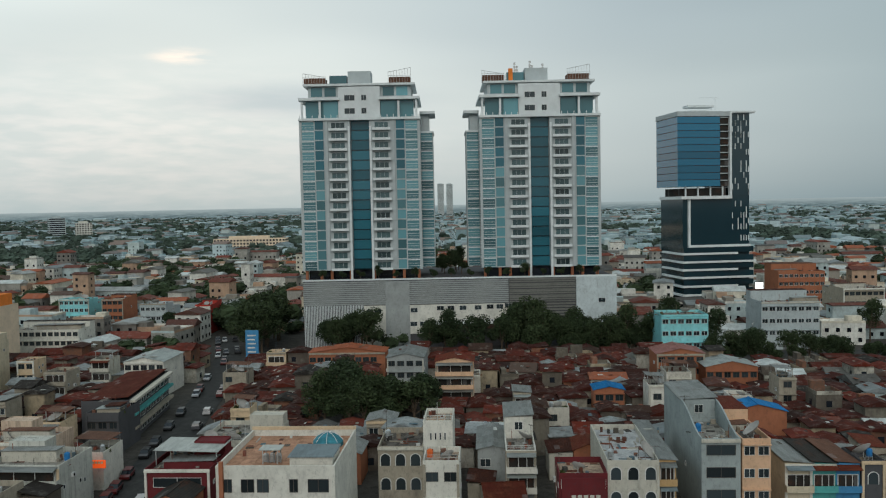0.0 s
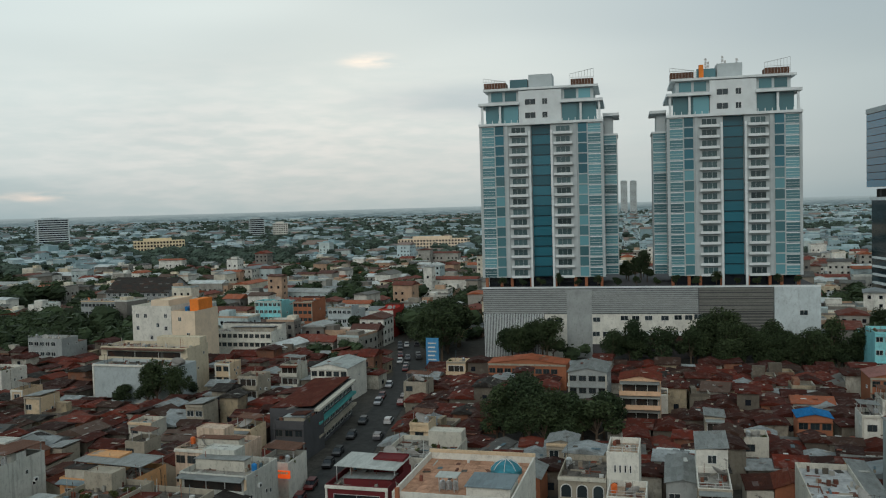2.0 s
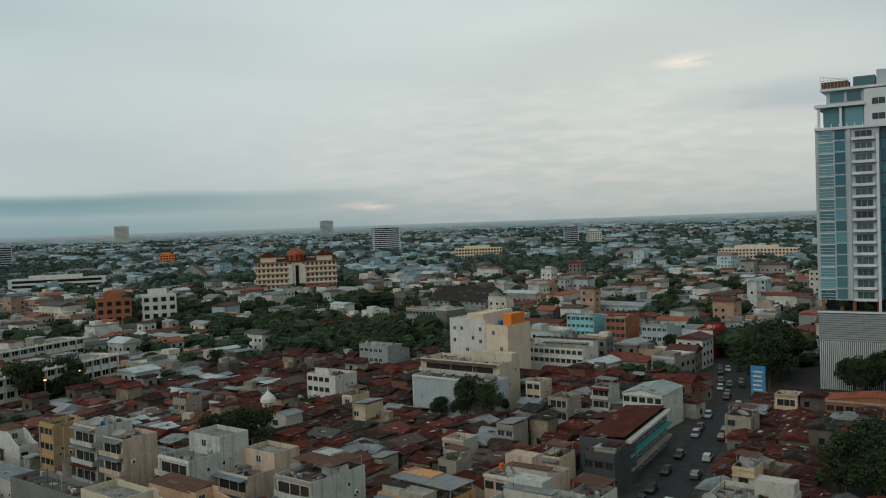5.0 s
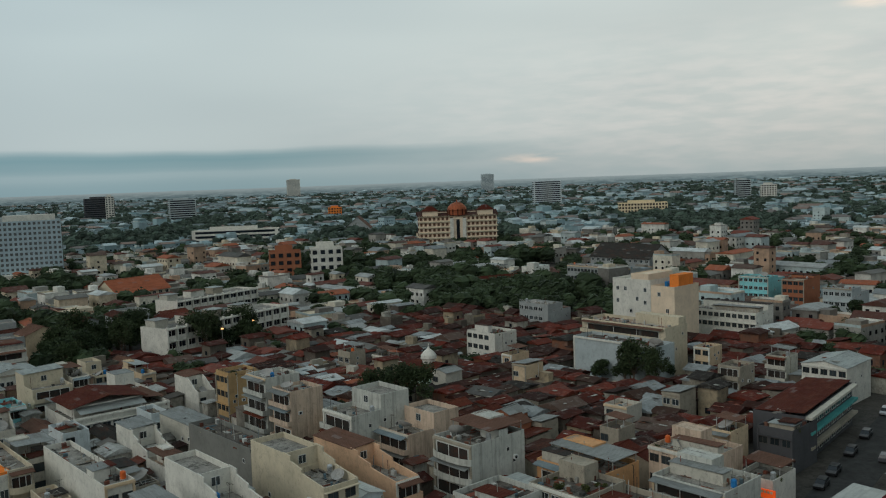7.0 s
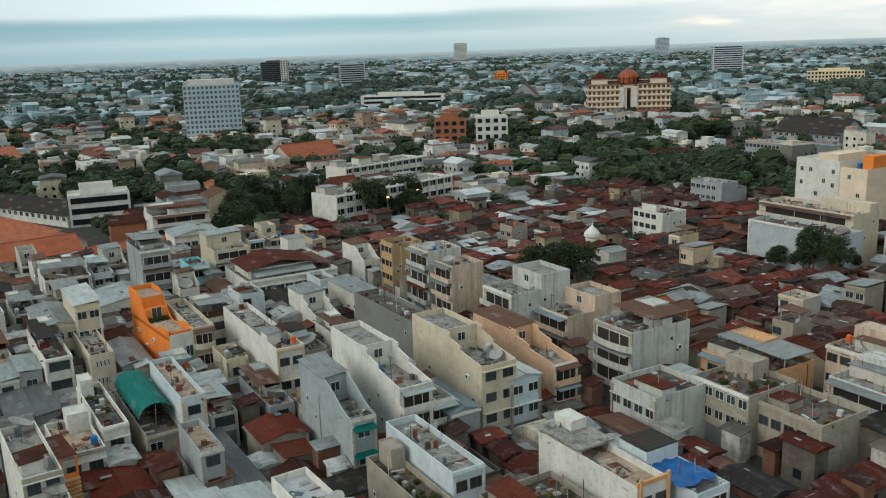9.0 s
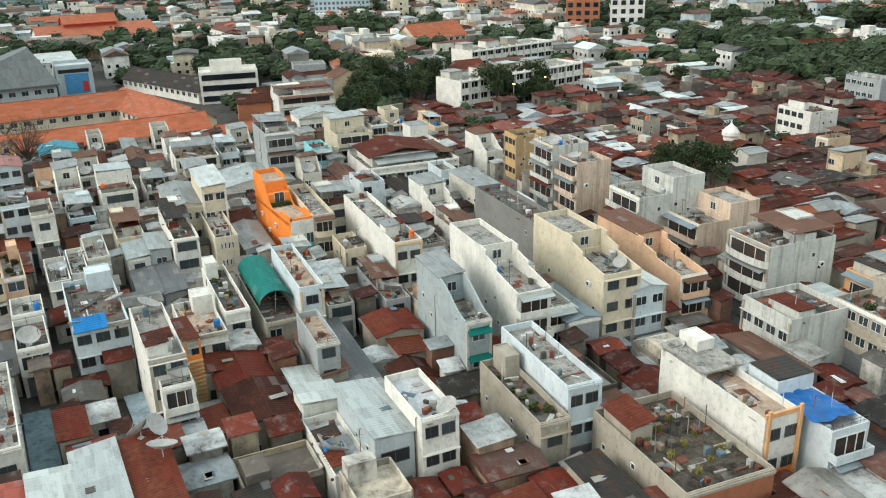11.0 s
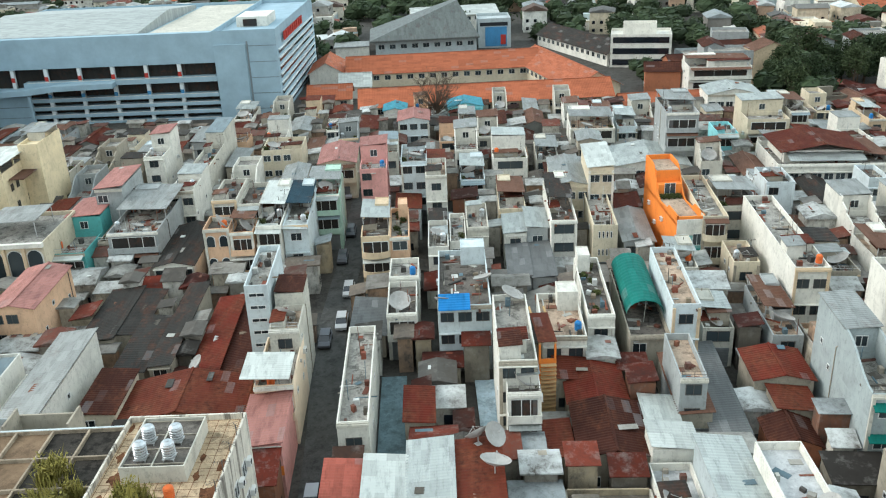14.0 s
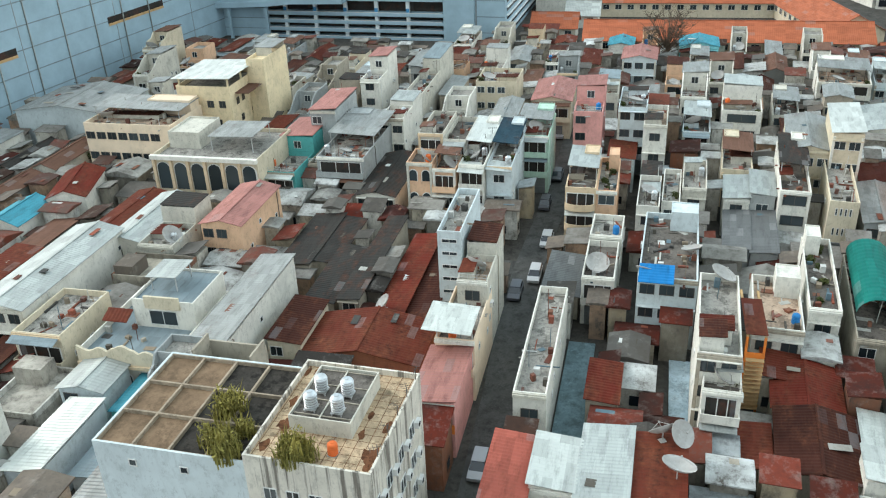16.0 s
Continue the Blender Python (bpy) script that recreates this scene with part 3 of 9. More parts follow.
def tank(x, y, z, col, big=1.0, stand=0.5):
    key = ("tank", col, big, stand)
    if key not in SHARED:
        bm = bmesh.new()
        prof = [(0.50, 0)]
        for k in range(5):
            prof += [(0.56, 0.08 + k * 0.24), (0.56, 0.2 + k * 0.24), (0.50, 0.24 + k * 0.24)]
        prof += [(0.52, 1.3), (0.40, 1.42), (0.22, 1.48), (0.20, 1.54)]
        lathe(bm, [(r * big, z0 * big + stand) for r, z0 in prof], 14)
        body = mesh_of(bm, "tank_body", col)
        bm = bmesh.new()
        for a in (-0.4, 0.4):
            for b in (-0.4, 0.4):
                box(bm, a * big - 0.04, a * big + 0.04, b * big - 0.04, b * big + 0.04, 0, stand)
        box(bm, -0.5 * big, 0.5 * big, -0.5 * big, 0.5 * big, stand - 0.06, stand)
        stand_mesh = mesh_of(bm, "tank_stand", "steel")
        bm = bmesh.new()
        for k in range(4):
            z0 = (0.245 + k * 0.24) * big + stand
            lathe(bm, [(0.5 * big, z0), (0.535 * big, z0 + 0.01), (0.535 * big, z0 + 0.055 * big), (0.5 * big, z0 + 0.065 * big)], 14)
        SHARED[key] = (body, stand_mesh, mesh_of(bm, "tank_bands", "darkframe"))
    body, legs, bands = SHARED[key]
    word = {"tank": "ribbed stainless steel", "tankorange": "orange plastic", "tankblue": "blue plastic"}[col]
    root = thing("water_tank", pose(x, y, z), word + " water tank on a rooftop stand", "water tank", "rooftop tanks")
    part("tank_body", body, None, root)
    part("tank_stand", legs, None, root)
    if col == "tank":
        part("tank_bands", bands, None, root, "dark rings round the tank")


def antenna(x, y, z, h, turn):
    """A thin rooftop mast with the bars of a television aerial."""
    key = ("antenna", h)
    if key not in SHARED:
        bm = bmesh.new()
        tube(bm, (0, 0, 0), (0, 0, h), 0.04, 5)
        tube(bm, (-0.7, 0, h - 0.15), (0.7, 0, h - 0.15), 0.025, 4)
        for k in range(5):
            tube(bm, (-0.6 + 0.3 * k, -0.45 + 0.05 * k, h - 0.15), (-0.6 + 0.3 * k, 0.45 - 0.05 * k, h - 0.15), 0.018, 4)
        SHARED[key] = mesh_of(bm, "antenna", "darkframe")
    tagged(place(new("antenna", SHARED[key]), pose(x, y, z, 0, 0, turn)), "thin dark television antenna on a roof", "antenna", "rooftop antennas")


def leaf_cards(verts, faces, centre, radii, count, size, rnd):
    for _ in range(count):
        d = Vector((rnd.gauss(0, 1), rnd.gauss(0, 1), rnd.gauss(0, 1))).normalized() * rnd.uniform(0.55, 1.0)
        c = Vector(centre) + Vector((d.x * radii[0], d.y * radii[1], d.z * radii[2]))
        a = Vector((rnd.gauss(0, 1), rnd.gauss(0, 1), rnd.gauss(0, 0.6))).normalized()
        b = a.cross(Vector((rnd.gauss(0, 1), rnd.gauss(0, 1), rnd.gauss(0, 1)))).normalized()
        s = size * rnd.uniform(0.6, 1.3)
        i = len(verts)
        verts += [c - a * s, c + b * s * 0.45, c + a * s, c - b * s * 0.45]
        faces.append((i, i + 1, i + 2, i + 3))


def raw_mesh(name, verts, faces, *mats):
    me = bpy.data.meshes.new(name)
    me.from_pydata([tuple(v) for v in verts], [], faces)
    for m in mats:
        me.materials.append(MATS[m])
    return me


def tree_meshes(seed, height, spread):
    rnd = random.Random(seed)
    bm = bmesh.new()
    fork = height * 0.38
    tube(bm, (0, 0, -0.3), (0, 0, fork), 0.28, 8, 0.2)
    verts, faces = [], []
    for k in range(9):
        a, e = rnd.uniform(0, 6.28), rnd.uniform(0.2, 1.0)
        r = spread * rnd.uniform(0.25, 0.75) * (1.1 - 0.5 * e)
        tip = (r * math.cos(a), r * math.sin(a), fork + (height - fork) * e * 0.85)
        tube(bm, (0, 0, fork * rnd.uniform(0.75, 1.0)), tip, 0.12, 5, 0.05)
        leaf_cards(verts, faces, tip, (spread * 0.42, spread * 0.42, height * 0.17), 330, 0.34, rnd)
    return mesh_of(bm, "trunk", "bark"), raw_mesh("crown", verts, faces, "leaf")


TREES = [tree_meshes(11 + k, h, s) for k, (h, s) in enumerate(((10, 4.5), (12, 5.5), (9, 4.0), (13, 5.0), (8, 4.5)))]


def tree(x, y, z=0.0, k=0, size=1.0, turn=0.0):
    trunk, crown = TREES[k % 5]
    m = pose(x, y, z, 0, 0, turn) @ Matrix.Diagonal((size, size, size, 1))
    root = thing("tree", m, "dark green broad-crowned city tree", "tree", "city trees")
    part("trunk", trunk, None, root)
    part("crown", crown, None, root)


def bush_mesh():
    if "bush" not in SHARED:
        verts, faces = [], []
        rnd = random.Random(5)
        for c in ((0, 0, 0.5), (0.35, 0.2, 0.4), (-0.3, 0.25, 0.45), (0.1, -0.35, 0.6)):
            leaf_cards(verts, faces, c, (0.4, 0.4, 0.45), 70, 0.16, rnd)
        SHARED["bush"] = raw_mesh("potted_plant", verts, faces, "plantleaf")
    return SHARED["bush"]


def bush(x, y, z, size=1.0, turn=0):
    tagged(place(new("potted_plant", bush_mesh()), pose(x, y, z, 0, 0, turn) @ Matrix.Diagonal((size, size, size, 1))), "leafy green potted plants on a roof terrace", "plant", "rooftop plants")


def weed(x, y, z, size, seed):
    """A shaggy clump of long grass and saplings."""
    key = ("weed", seed % 4)
    if key not in SHARED:
        rnd = random.Random(40 + seed % 4)
        verts, faces = [], []
        for _ in range(70):
            a, r, h = rnd.uniform(0, 6.28), rnd.uniform(0, 0.5), rnd.uniform(0.5, 1.6)
            d = Vector((math.cos(a), math.sin(a), 0))
            b = Vector((rnd.uniform(-0.6, 0.6), rnd.uniform(-0.6, 0.6), 0))
            s = Vector((-d.y, d.x, 0)) * 0.035
            p, q, e = b, b + d * r * 0.4 + Vector((0, 0, h * 0.7)), b + d * r * 1.2 + Vector((0, 0, h))
            i = len(verts)
            verts += [p - s, p + s, q + s, q - s, e]
            faces += [(i, i + 1, i + 2, i + 3), (i + 3, i + 2, i + 4)]
        for _ in range(5):
            leaf_cards(verts, faces, (rnd.uniform(-0.4, 0.4), rnd.uniform(-0.4, 0.4), rnd.uniform(0.4, 1.3)), (0.4, 0.4, 0.4), 30, 0.10, rnd)
        SHARED[key] = raw_mesh("wild_grass", verts, faces, "weedleaf")
    tagged(place(new("wild_plant", SHARED[key]), pose(x, y, z, 0, 0, seed * 67) @ Matrix.Diagonal((size, size, size, 1))), "shaggy yellow-green grass growing on a roof", "plant", "rooftop plants")


# ---- houses ----
MATS["weedleaf"] = leafy("wild_grass", (.21, .185, .06))
TAKEN = []
DECKS = []
JUNK = ([], [])


def junk(m, sx, sy, sz):
    """One small block of the joined rooftop clutter, standing at the pose m."""
    v, f = JUNK
    i = len(v)
    v += [m @ Vector((a * sx / 2, b * sy / 2, c * sz)) for c in (0, 1) for a, b in ((-1, -1), (1, -1), (1, 1), (-1, 1))]
    f += [tuple(i + n for n in q) for q in ((0, 1, 5, 4), (1, 2, 6, 5), (2, 3, 7, 6), (3, 0, 4, 7), (4, 5, 6, 7))]


def scatter(base, x0, x1, y0, y1, z, n, rnd, sheets=False):
    for _ in range(n):
        kind = rnd.random()
        m = base @ pose(rnd.uniform(x0, x1), rnd.uniform(y0, y1), z, rnd.uniform(-3, 3), rnd.uniform(-3, 3), rnd.choice((0, 90, rnd.uniform(0, 180))))
        if sheets:
            junk(base @ pose(rnd.uniform(x0, x1), rnd.uniform(y0, y1), z, 0, 0, rnd.choice((0, 0, 90)) + rnd.uniform(-6, 6)), rnd.uniform(0.8, 2.2), rnd.uniform(0.6, 1.0), 0.04)
        elif kind < 0.35:
            junk(m, rnd.uniform(1.0, 2.6), rnd.uniform(0.1, 0.3), rnd.uniform(0.06, 0.25))
        elif kind < 0.6:
            junk(m, rnd.uniform(0.6, 1.8), rnd.uniform(0.5, 1.1), 0.05)
        elif kind < 0.9:
            junk(m, rnd.uniform(0.3, 0.8), rnd.uniform(0.3, 0.7), rnd.uniform(0.3, 0.9))
        else:
            junk(m, 0.07, 0.07, rnd.uniform(1.5, 3.2))


def word(c):
    return WORDS.get(c, c)


def gable_roof(w, d, z, over=0.35, rise=None, along="x"):
    """Two ribbed slopes with the ridge along the depth."""
    bm = bmesh.new()
    rise = w * 0.2 if rise is None else rise
    half, e = w / 2 + over, rise * over / (w / 2)
    ribbed(bm, d + 2 * over, -half, 0, z - e, z + rise)
    ribbed(bm, d + 2 * over, half, 0, z - e, z + rise)
    box(bm, -d / 2 - over, d / 2 + over, -0.15, 0.15, z + rise, z + rise + 0.09)
    return bm


def house(x, y, rot, w, d, h, wall, top, front, extras=1.0, floor=None):
    """A narrow town house with its front towards local +x."""
    rnd = random.Random(int(x * 10) * 7919 + int(y * 10) * 31)
    TAKEN.append((x, y, rot, w, d))
    style, _, col = top.partition(":")
    base = pose(x, y, 0, 0, 0, rot)
    floors = max(1, round(h / 3.4))
    fh = h / floors
    count = ("single", "two", "three", "four", "five", "six")[min(floors, 6) - 1]
    roofword = {"steel": word(col) + " sheet roof", "canopy": word(col) + " roof canopy", "deck": "flat concrete roof", "flat": "stained flat concrete roof", "terrace": "roof terrace", "tiles": "tiled roof terrace",
                "garden": "planted roof terrace", "awning": word(col) + " awning on its roof", "vault": word(col) + " vaulted canopy", "step": "stepped flat roof", "sweep": "swept side walls"}[style]
    low = front == "none"
    root = thing("low_house" if low else "shophouse", base, f"{word(wall)} single-storey house under {roofword}" if low else f"{word(wall)} {count}-storey shophouse with {roofword}", "house", "low houses" if low else "town shophouses")
    wm = "w_" + wall
    X, Y = d / 2, w / 2
    bm = bmesh.new()
    deckz = h - 0.9
    if style == "steel":
        box(bm, -X, X, -Y, Y, -0.5, h)
        rise = min(1.4, w * (0.2 if low else 0.11)) if w > 4.6 else 0
        if rise:
            for s in (-1, 1):
                v = [bm.verts.new(p) for p in ((s * (X - 0.02), -Y, h), (s * (X - 0.02), Y, h), (s * (X - 0.02), 0, h + rise - 0.05))]
                bm.faces.new(v if s > 0 else v[::-1])
            rb = gable_roof(w, d, h + 0.06, 0.3, rise)
        else:
            rb = bmesh.new()
            lift = rnd.choice((-1, 1)) * w * 0.1
            ribbed(rb, d + 0.6, -Y - 0.25, Y + 0.25, h + 0.1 + max(0, lift), h + 0.1 + max(0, -lift))
        part("wall", bm, wm, root)
        part("roof", rb, "r_" + col, root, word(col) + " ribbed roof sheets")
        roofz = h + 0.4
    elif style in ("step", "sweep"):
        split = -X + d * 0.5
        tray(bm, -X, split, -Y, Y, -0.5, h + 2.7)
        tray(bm, split, X, -Y, Y, -0.5, h)
        part("wall", bm, wm, root)
        bm = bmesh.new()
        box(bm, split + 0.17, X - 0.17, -Y + 0.17, Y - 0.17, deckz, deckz + 0.05)
        part("terrace_floor", bm, "deck", root)
        bm = bmesh.new()
        if col == "deck" or not col:
            box(bm, -X + 0.17, split - 0.17, -Y + 0.17, Y - 0.17, h + 1.8, h + 1.85)
            part("roof", bm, "deck", root)
        else:
            ribbed(bm, split + X + 0.5, -Y - 0.2, Y + 0.2, h + 2.75, h + 3.1)
            part("roof", bm, "r_" + col, root, at=pose((split - X) / 2, 0, 0))
        roofz = deckz + 0.05
        if style == "sweep":
            # party walls that come down from the back storey to the front in a sweep or in steps
            run, drop = X - 0.2 - split, 2.7
            shape = rnd.randrange(3)
            if shape == 0:
                slope = [(split + run * k / 8, h + drop * 0.5 * (1 + math.cos(math.pi * k / 8))) for k in range(1, 8)]
            elif shape == 1:
                slope = [(split + run * a, h + drop * b) for a, b in ((0.15, 1), (0.15, 0.72), (0.45, 0.5), (0.45, 0.3), (0.8, 0.12))]
            else:
                slope = [(split + run * a, h + drop * b) for a, b in ((0.1, 1), (0.3, 0.62), (0.62, 0.5), (0.75, 0.1))]
            line = [(split - 0.5, deckz - 2), (split - 0.5, h + drop + 0.12)] + slope + [(X - 0.1, h + 0.06), (X - 0.1, deckz - 2)]
            for s in (-1, 1):
                bm = bmesh.new()
                a, b = [[bm.verts.new((px, s * yy, pz)) for px, pz in line] for yy in (Y - 0.2, Y + 0.03)]
                bm.faces.new(a)
                bm.faces.new(b[::-1])
                for k in range(len(line)):
                    bm.faces.new((a[k - 1], a[k], b[k], b[k - 1]))
                bmesh.ops.recalc_face_normals(bm, faces=bm.faces[:])
                part("side_wall", bm, wm, root)
        part("window", window_mesh(min(1.2, w * 0.4), 1.2), None, root, at=pose(split + 0.01, 0, h + 0.6))
    else:
        cut, step_up = -X, 0.0
        if style in ("deck", "terrace") and d > 11 and w > 2.5:
            cut, step_up = -X + d * rnd.uniform(0.3, 0.5), rnd.choice((-2.2, -1.0, 0.7, 1.6, 2.4))
            tray(bm, -X, cut, -Y, Y, -0.5, h + step_up, 0.14, rnd.choice((0.3, 0.6, 0.9)))
        tray(bm, cut, X, -Y, Y, -0.5, h)
        if style in ("terrace", "canopy", "tiles", "garden", "awning") and d > 8 and cut == -X:
            # stair head at the back of the terrace
            y0 = rnd.choice((-Y + 0.18, Y - 0.18 - w * 0.5))
            tray(bm, -X + 0.3, -X + 3.6, y0, y0 + w * 0.5, deckz, h + 1.9, 0.1, 0.15)
        part("wall", bm, wm, root)
        bm = bmesh.new()
        box(bm, cut + 0.17, X - 0.17, -Y + 0.17, Y - 0.17, deckz, deckz + 0.05)
        part("terrace_floor", bm, floor if floor else "tiles" if style == "tiles" else "olddeck" if wall == "concrete" else rnd.choice(("deck", "deck", "deck", "olddeck", "olddeck", "tiles")), root)
        roofz = deckz + 0.05
        if cut > -X:
            bm = bmesh.new()
            ribbed(bm, cut + X - 0.1, -Y - 0.05, Y + 0.05, h + step_up + rnd.uniform(0.1, 0.4), h + step_up + 0.1, 0.6)
            part("roof", bm, "r_" + rnd.choice(("grey", "grey", "rust", "brown", "lightgrey", "black", "bluegrey", "darkrust")), root, at=pose((cut - X) / 2, 0, 0))
        if style == "canopy":
            a, b = -X + 0.2, -X + d * 0.68
            bm = bmesh.new()
            ribbed(bm, b - a, -Y - 0.1, Y + 0.1, h + 1.75, h + 1.45)
            part("canopy", bm, "r_" + col, root, word(col) + " ribbed canopy sheets", pose((a + b) / 2, 0, 0))
            for px in (a + 0.3, b - 0.3):
                for py in (-Y + 0.25, Y - 0.25):
                    part("post", POST, None, root, at=pose(px, py, deckz))
        elif style == "awning":
            bm = bmesh.new()
            ribbed(bm, 3.4, -Y * 0.98, Y * 0.2, h + 0.95, h + 1.0)
            part("awning", bm, "r_" + col, root, word(col) + " sheet awning", pose(X - 1.7, 0, 0) @ pose(0, 0, 0, 0, 12))
        elif style == "vault":
            bm = bmesh.new()
            n, a, b = 10, -X + 0.5, X - 4
            for k in range(n):
                t0, t1 = math.pi * k / n, math.pi * (k + 1) / n
                y0, z0, y1, z1 = -Y * 0.95 * math.cos(t0), h + 0.9 + w * 0.38 * math.sin(t0), -Y * 0.95 * math.cos(t1), h + 0.9 + w * 0.38 * math.sin(t1)
                ribbed(bm, b - a, y0, y1, z0, z1, 0.9, 0.03)
            part("canopy", bm, "r_" + col, root, word(col) + " vaulted sheet canopy", pose((a + b) / 2, 0, 0))
        elif style == "garden":
            for _ in range(9):
                m = base @ Vector((rnd.uniform(-X + 1, X - 0.7), rnd.uniform(-Y + 0.7, Y - 0.7), roofz))
                bush(m.x, m.y, m.z - 0.02, rnd.uniform(0.4, 1.1), rnd.uniform(0, 360))
    if style == "steel":
        scatter(base, -X * 0.9, X * 0.9, -Y * 0.5, Y * 0.5, h + 0.2 + (rise * 0.72 if rise else 0.06), int(w * d * 0.022), rnd, True)
    elif style in ("deck", "flat", "terrace", "tiles", "garden", "awning", "vault", "canopy"):
        scatter(base, cut + 0.5, X - 0.4, -Y + 0.4, Y - 0.4, roofz, int(w * (X - cut) * 0.34), rnd)
    else:
        scatter(base, 0.4, X - 0.4, -Y + 0.4, Y - 0.4, roofz, int(w * X * 0.34), rnd)
    # front
    fr = rnd.choice(("frame", "darkframe", "darkframe"))
    nw = max(1, int(w / 2.0))
    ww = min(1.5, w / nw - 0.6)
    step = w / nw
    if front not in ("none", "blank"):
        if w > 2.2 and front != "plain":
            part("roller_shutter", shutter_mesh(min(w - 0.8, 4.5), 2.5), None, root, at=pose(X + 0.01, 0, 0, 0, 0, 90))
    for k in range(1 if floors > 1 else 0, floors):
        z = k * fh + 0.9
        if z + 1.2 > h - 0.2:
            z = h - 1.9
        if front in ("shop", "green", "orange", "sign", "plain"):
            for i in range(nw if front != "plain" else max(1, nw - 1)):
                part("window", window_mesh(ww, 1.2, False, fr), None, root, at=pose(X + 0.01, -Y + step * (i + 0.5), z))
            if front == "shop" and k % 2:
                bm = bmesh.new()
                box(bm, X, X + 0.5, -Y, Y, z + 1.45, z + 1.55)
                part("ledge", bm, wm, root)
            if front == "green":
                bm = bmesh.new()
                ribbed(bm, w * 0.9, 0, 0.9, z + 1.7, z + 1.2, 0.3, 0.02)
                part("awning", bm, "r_teal", root, "green sheet awning", pose(X, 0, 0, 0, 0, -90))
        elif front == "black":
            part("window", window_mesh(w * 0.72, 1.4, False, fr), None, root, at=pose(X + 0.01, 0, z))
        elif front == "slots":
            for i in range(4):
                part("window", window_mesh(0.2, 1.0), None, root, at=pose(X + 0.01, (i - 1.5) * w * 0.16, z))
        elif front == "arch":
            for i in range(nw):
                part("window", window_mesh(ww * 0.9, 1.8, True), None, root, at=pose(X + 0.01, -Y + step * (i + 0.5), z - 0.2))
        elif front == "vents":
            for i in range(2):
                part("window", window_mesh(w * 0.6, 0.4), None, root, at=pose(X + 0.01, 0, z + i * 1.7 - 0.6))
        elif front in ("balcony", "round"):
            # the opening's shade is painted: black panels on the closed wall
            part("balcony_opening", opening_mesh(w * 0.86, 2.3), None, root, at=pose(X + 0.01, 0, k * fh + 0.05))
            if rnd.random() < 0.6:
                bm = bmesh.new()
                ribbed(bm, w * 0.96, 0, 1.5, fh - 0.25, fh - 0.62, 0.35, 0.03)
                part("awning", bm, "r_" + rnd.choice(("grey", "lightgrey", "rust", "white", "brown", "bluegrey")), root, at=pose(X, 0, k * fh, 0, 0, -90))
            bm = bmesh.new()
            if front == "round":
                n = 8
                ring = [(X + 0.2 + 1.0 * math.sin(math.pi * j / n), -Y * math.cos(math.pi * j / n)) for j in range(n + 1)]
                ring = [(X, -Y)] + ring + [(X, Y)]
                for (xa, ya), (xb, yb) in zip(ring, ring[1:]):
                    v = [bm.verts.new(p) for p in ((xa, ya, k * fh - 0.15), (xb, yb, k * fh - 0.15), (xb, yb, k * fh + 0.9), (xa, ya, k * fh + 0.9))]
                    bm.faces.new(v)
                    v2 = [bm.verts.new(p) for p in ((xa - 0.1, ya * 0.96, k * fh + 0.9), (xb - 0.1, yb * 0.96, k * fh + 0.9), (xb - 0.1, yb * 0.96, k * fh), (xa - 0.1, ya * 0.96, k * fh))]
                    bm.faces.new(v2)
                    bm.faces.new((v[3], v[2], v2[1], v2[0]))
                for zz in (k * fh - 0.15, k * fh):
                    bm.faces.new([bm.verts.new((px, py, zz)) for px, py in ring])
            else:
                box(bm, X, X + 1.0, -Y, Y, k * fh - 0.15, k * fh)
                wb2 = bmesh.new()
                prism(wb2, [(X, -Y), (X + 1.0, -Y), (X + 1.0, Y), (X, Y), (X, Y - 0.1), (X + 0.9, Y - 0.1), (X + 0.9, -Y + 0.1), (X, -Y + 0.1)], k * fh + 0.002, k * fh + 0.85)
                part("balcony_wall", wb2, wm, root)
            bmesh.ops.remove_doubles(bm, verts=bm.verts[:], dist=0.002)
            part("balcony", bm, wm, root)
    if front == "orange":
        bm = bmesh.new()
        box(bm, X, X + 0.06, -Y, Y, fh - 0.3, fh + 0.8)
        part("band", bm, "w_orange", root, "orange painted band")
    if front == "sign":
        bm = bmesh.new()
        box(bm, X + 0.1, X + 0.35, -Y * 0.9, Y * 0.9, fh, h - 0.6)
        sign = part("signboard", bm, "w_maroon" if wall == "maroon" else "w_white", root)
        bm = bmesh.new()
        for i in range(5):
            box(bm, X + 0.35, X + 0.38, -Y * 0.5 + i * Y * 0.25, -Y * 0.5 + i * Y * 0.25 + Y * 0.18, fh + (h - fh) * 0.3, fh + (h - fh) * 0.5)
        part("lettering", bm, "w_offwhite" if wall == "maroon" else "w_red", sign)
    # blank party walls: a few small openings and cooling units
    for s, rz in ((-1, -90), (1, 90)):
        for _ in range(rnd.choice((0, 1, 2, 3)) if h > 7 else 0):
            part("window", window_mesh(0.6, 0.6), None, root, at=pose(rnd.uniform(-X + 1, X - 1), s * (Y + 0.005), rnd.uniform(h * 0.45, h - 2.2), 0, 0, rz))
        if h > 8 and rnd.random() < 0.35:
            part("air_conditioner", ac_mesh(), None, root, at=pose(rnd.uniform(-X + 2, X - 1), s * Y, rnd.uniform(h * 0.4, h - 2.5), 0, 0, rz))
    DECKS.append((x, y, rot, w, d, roofz))
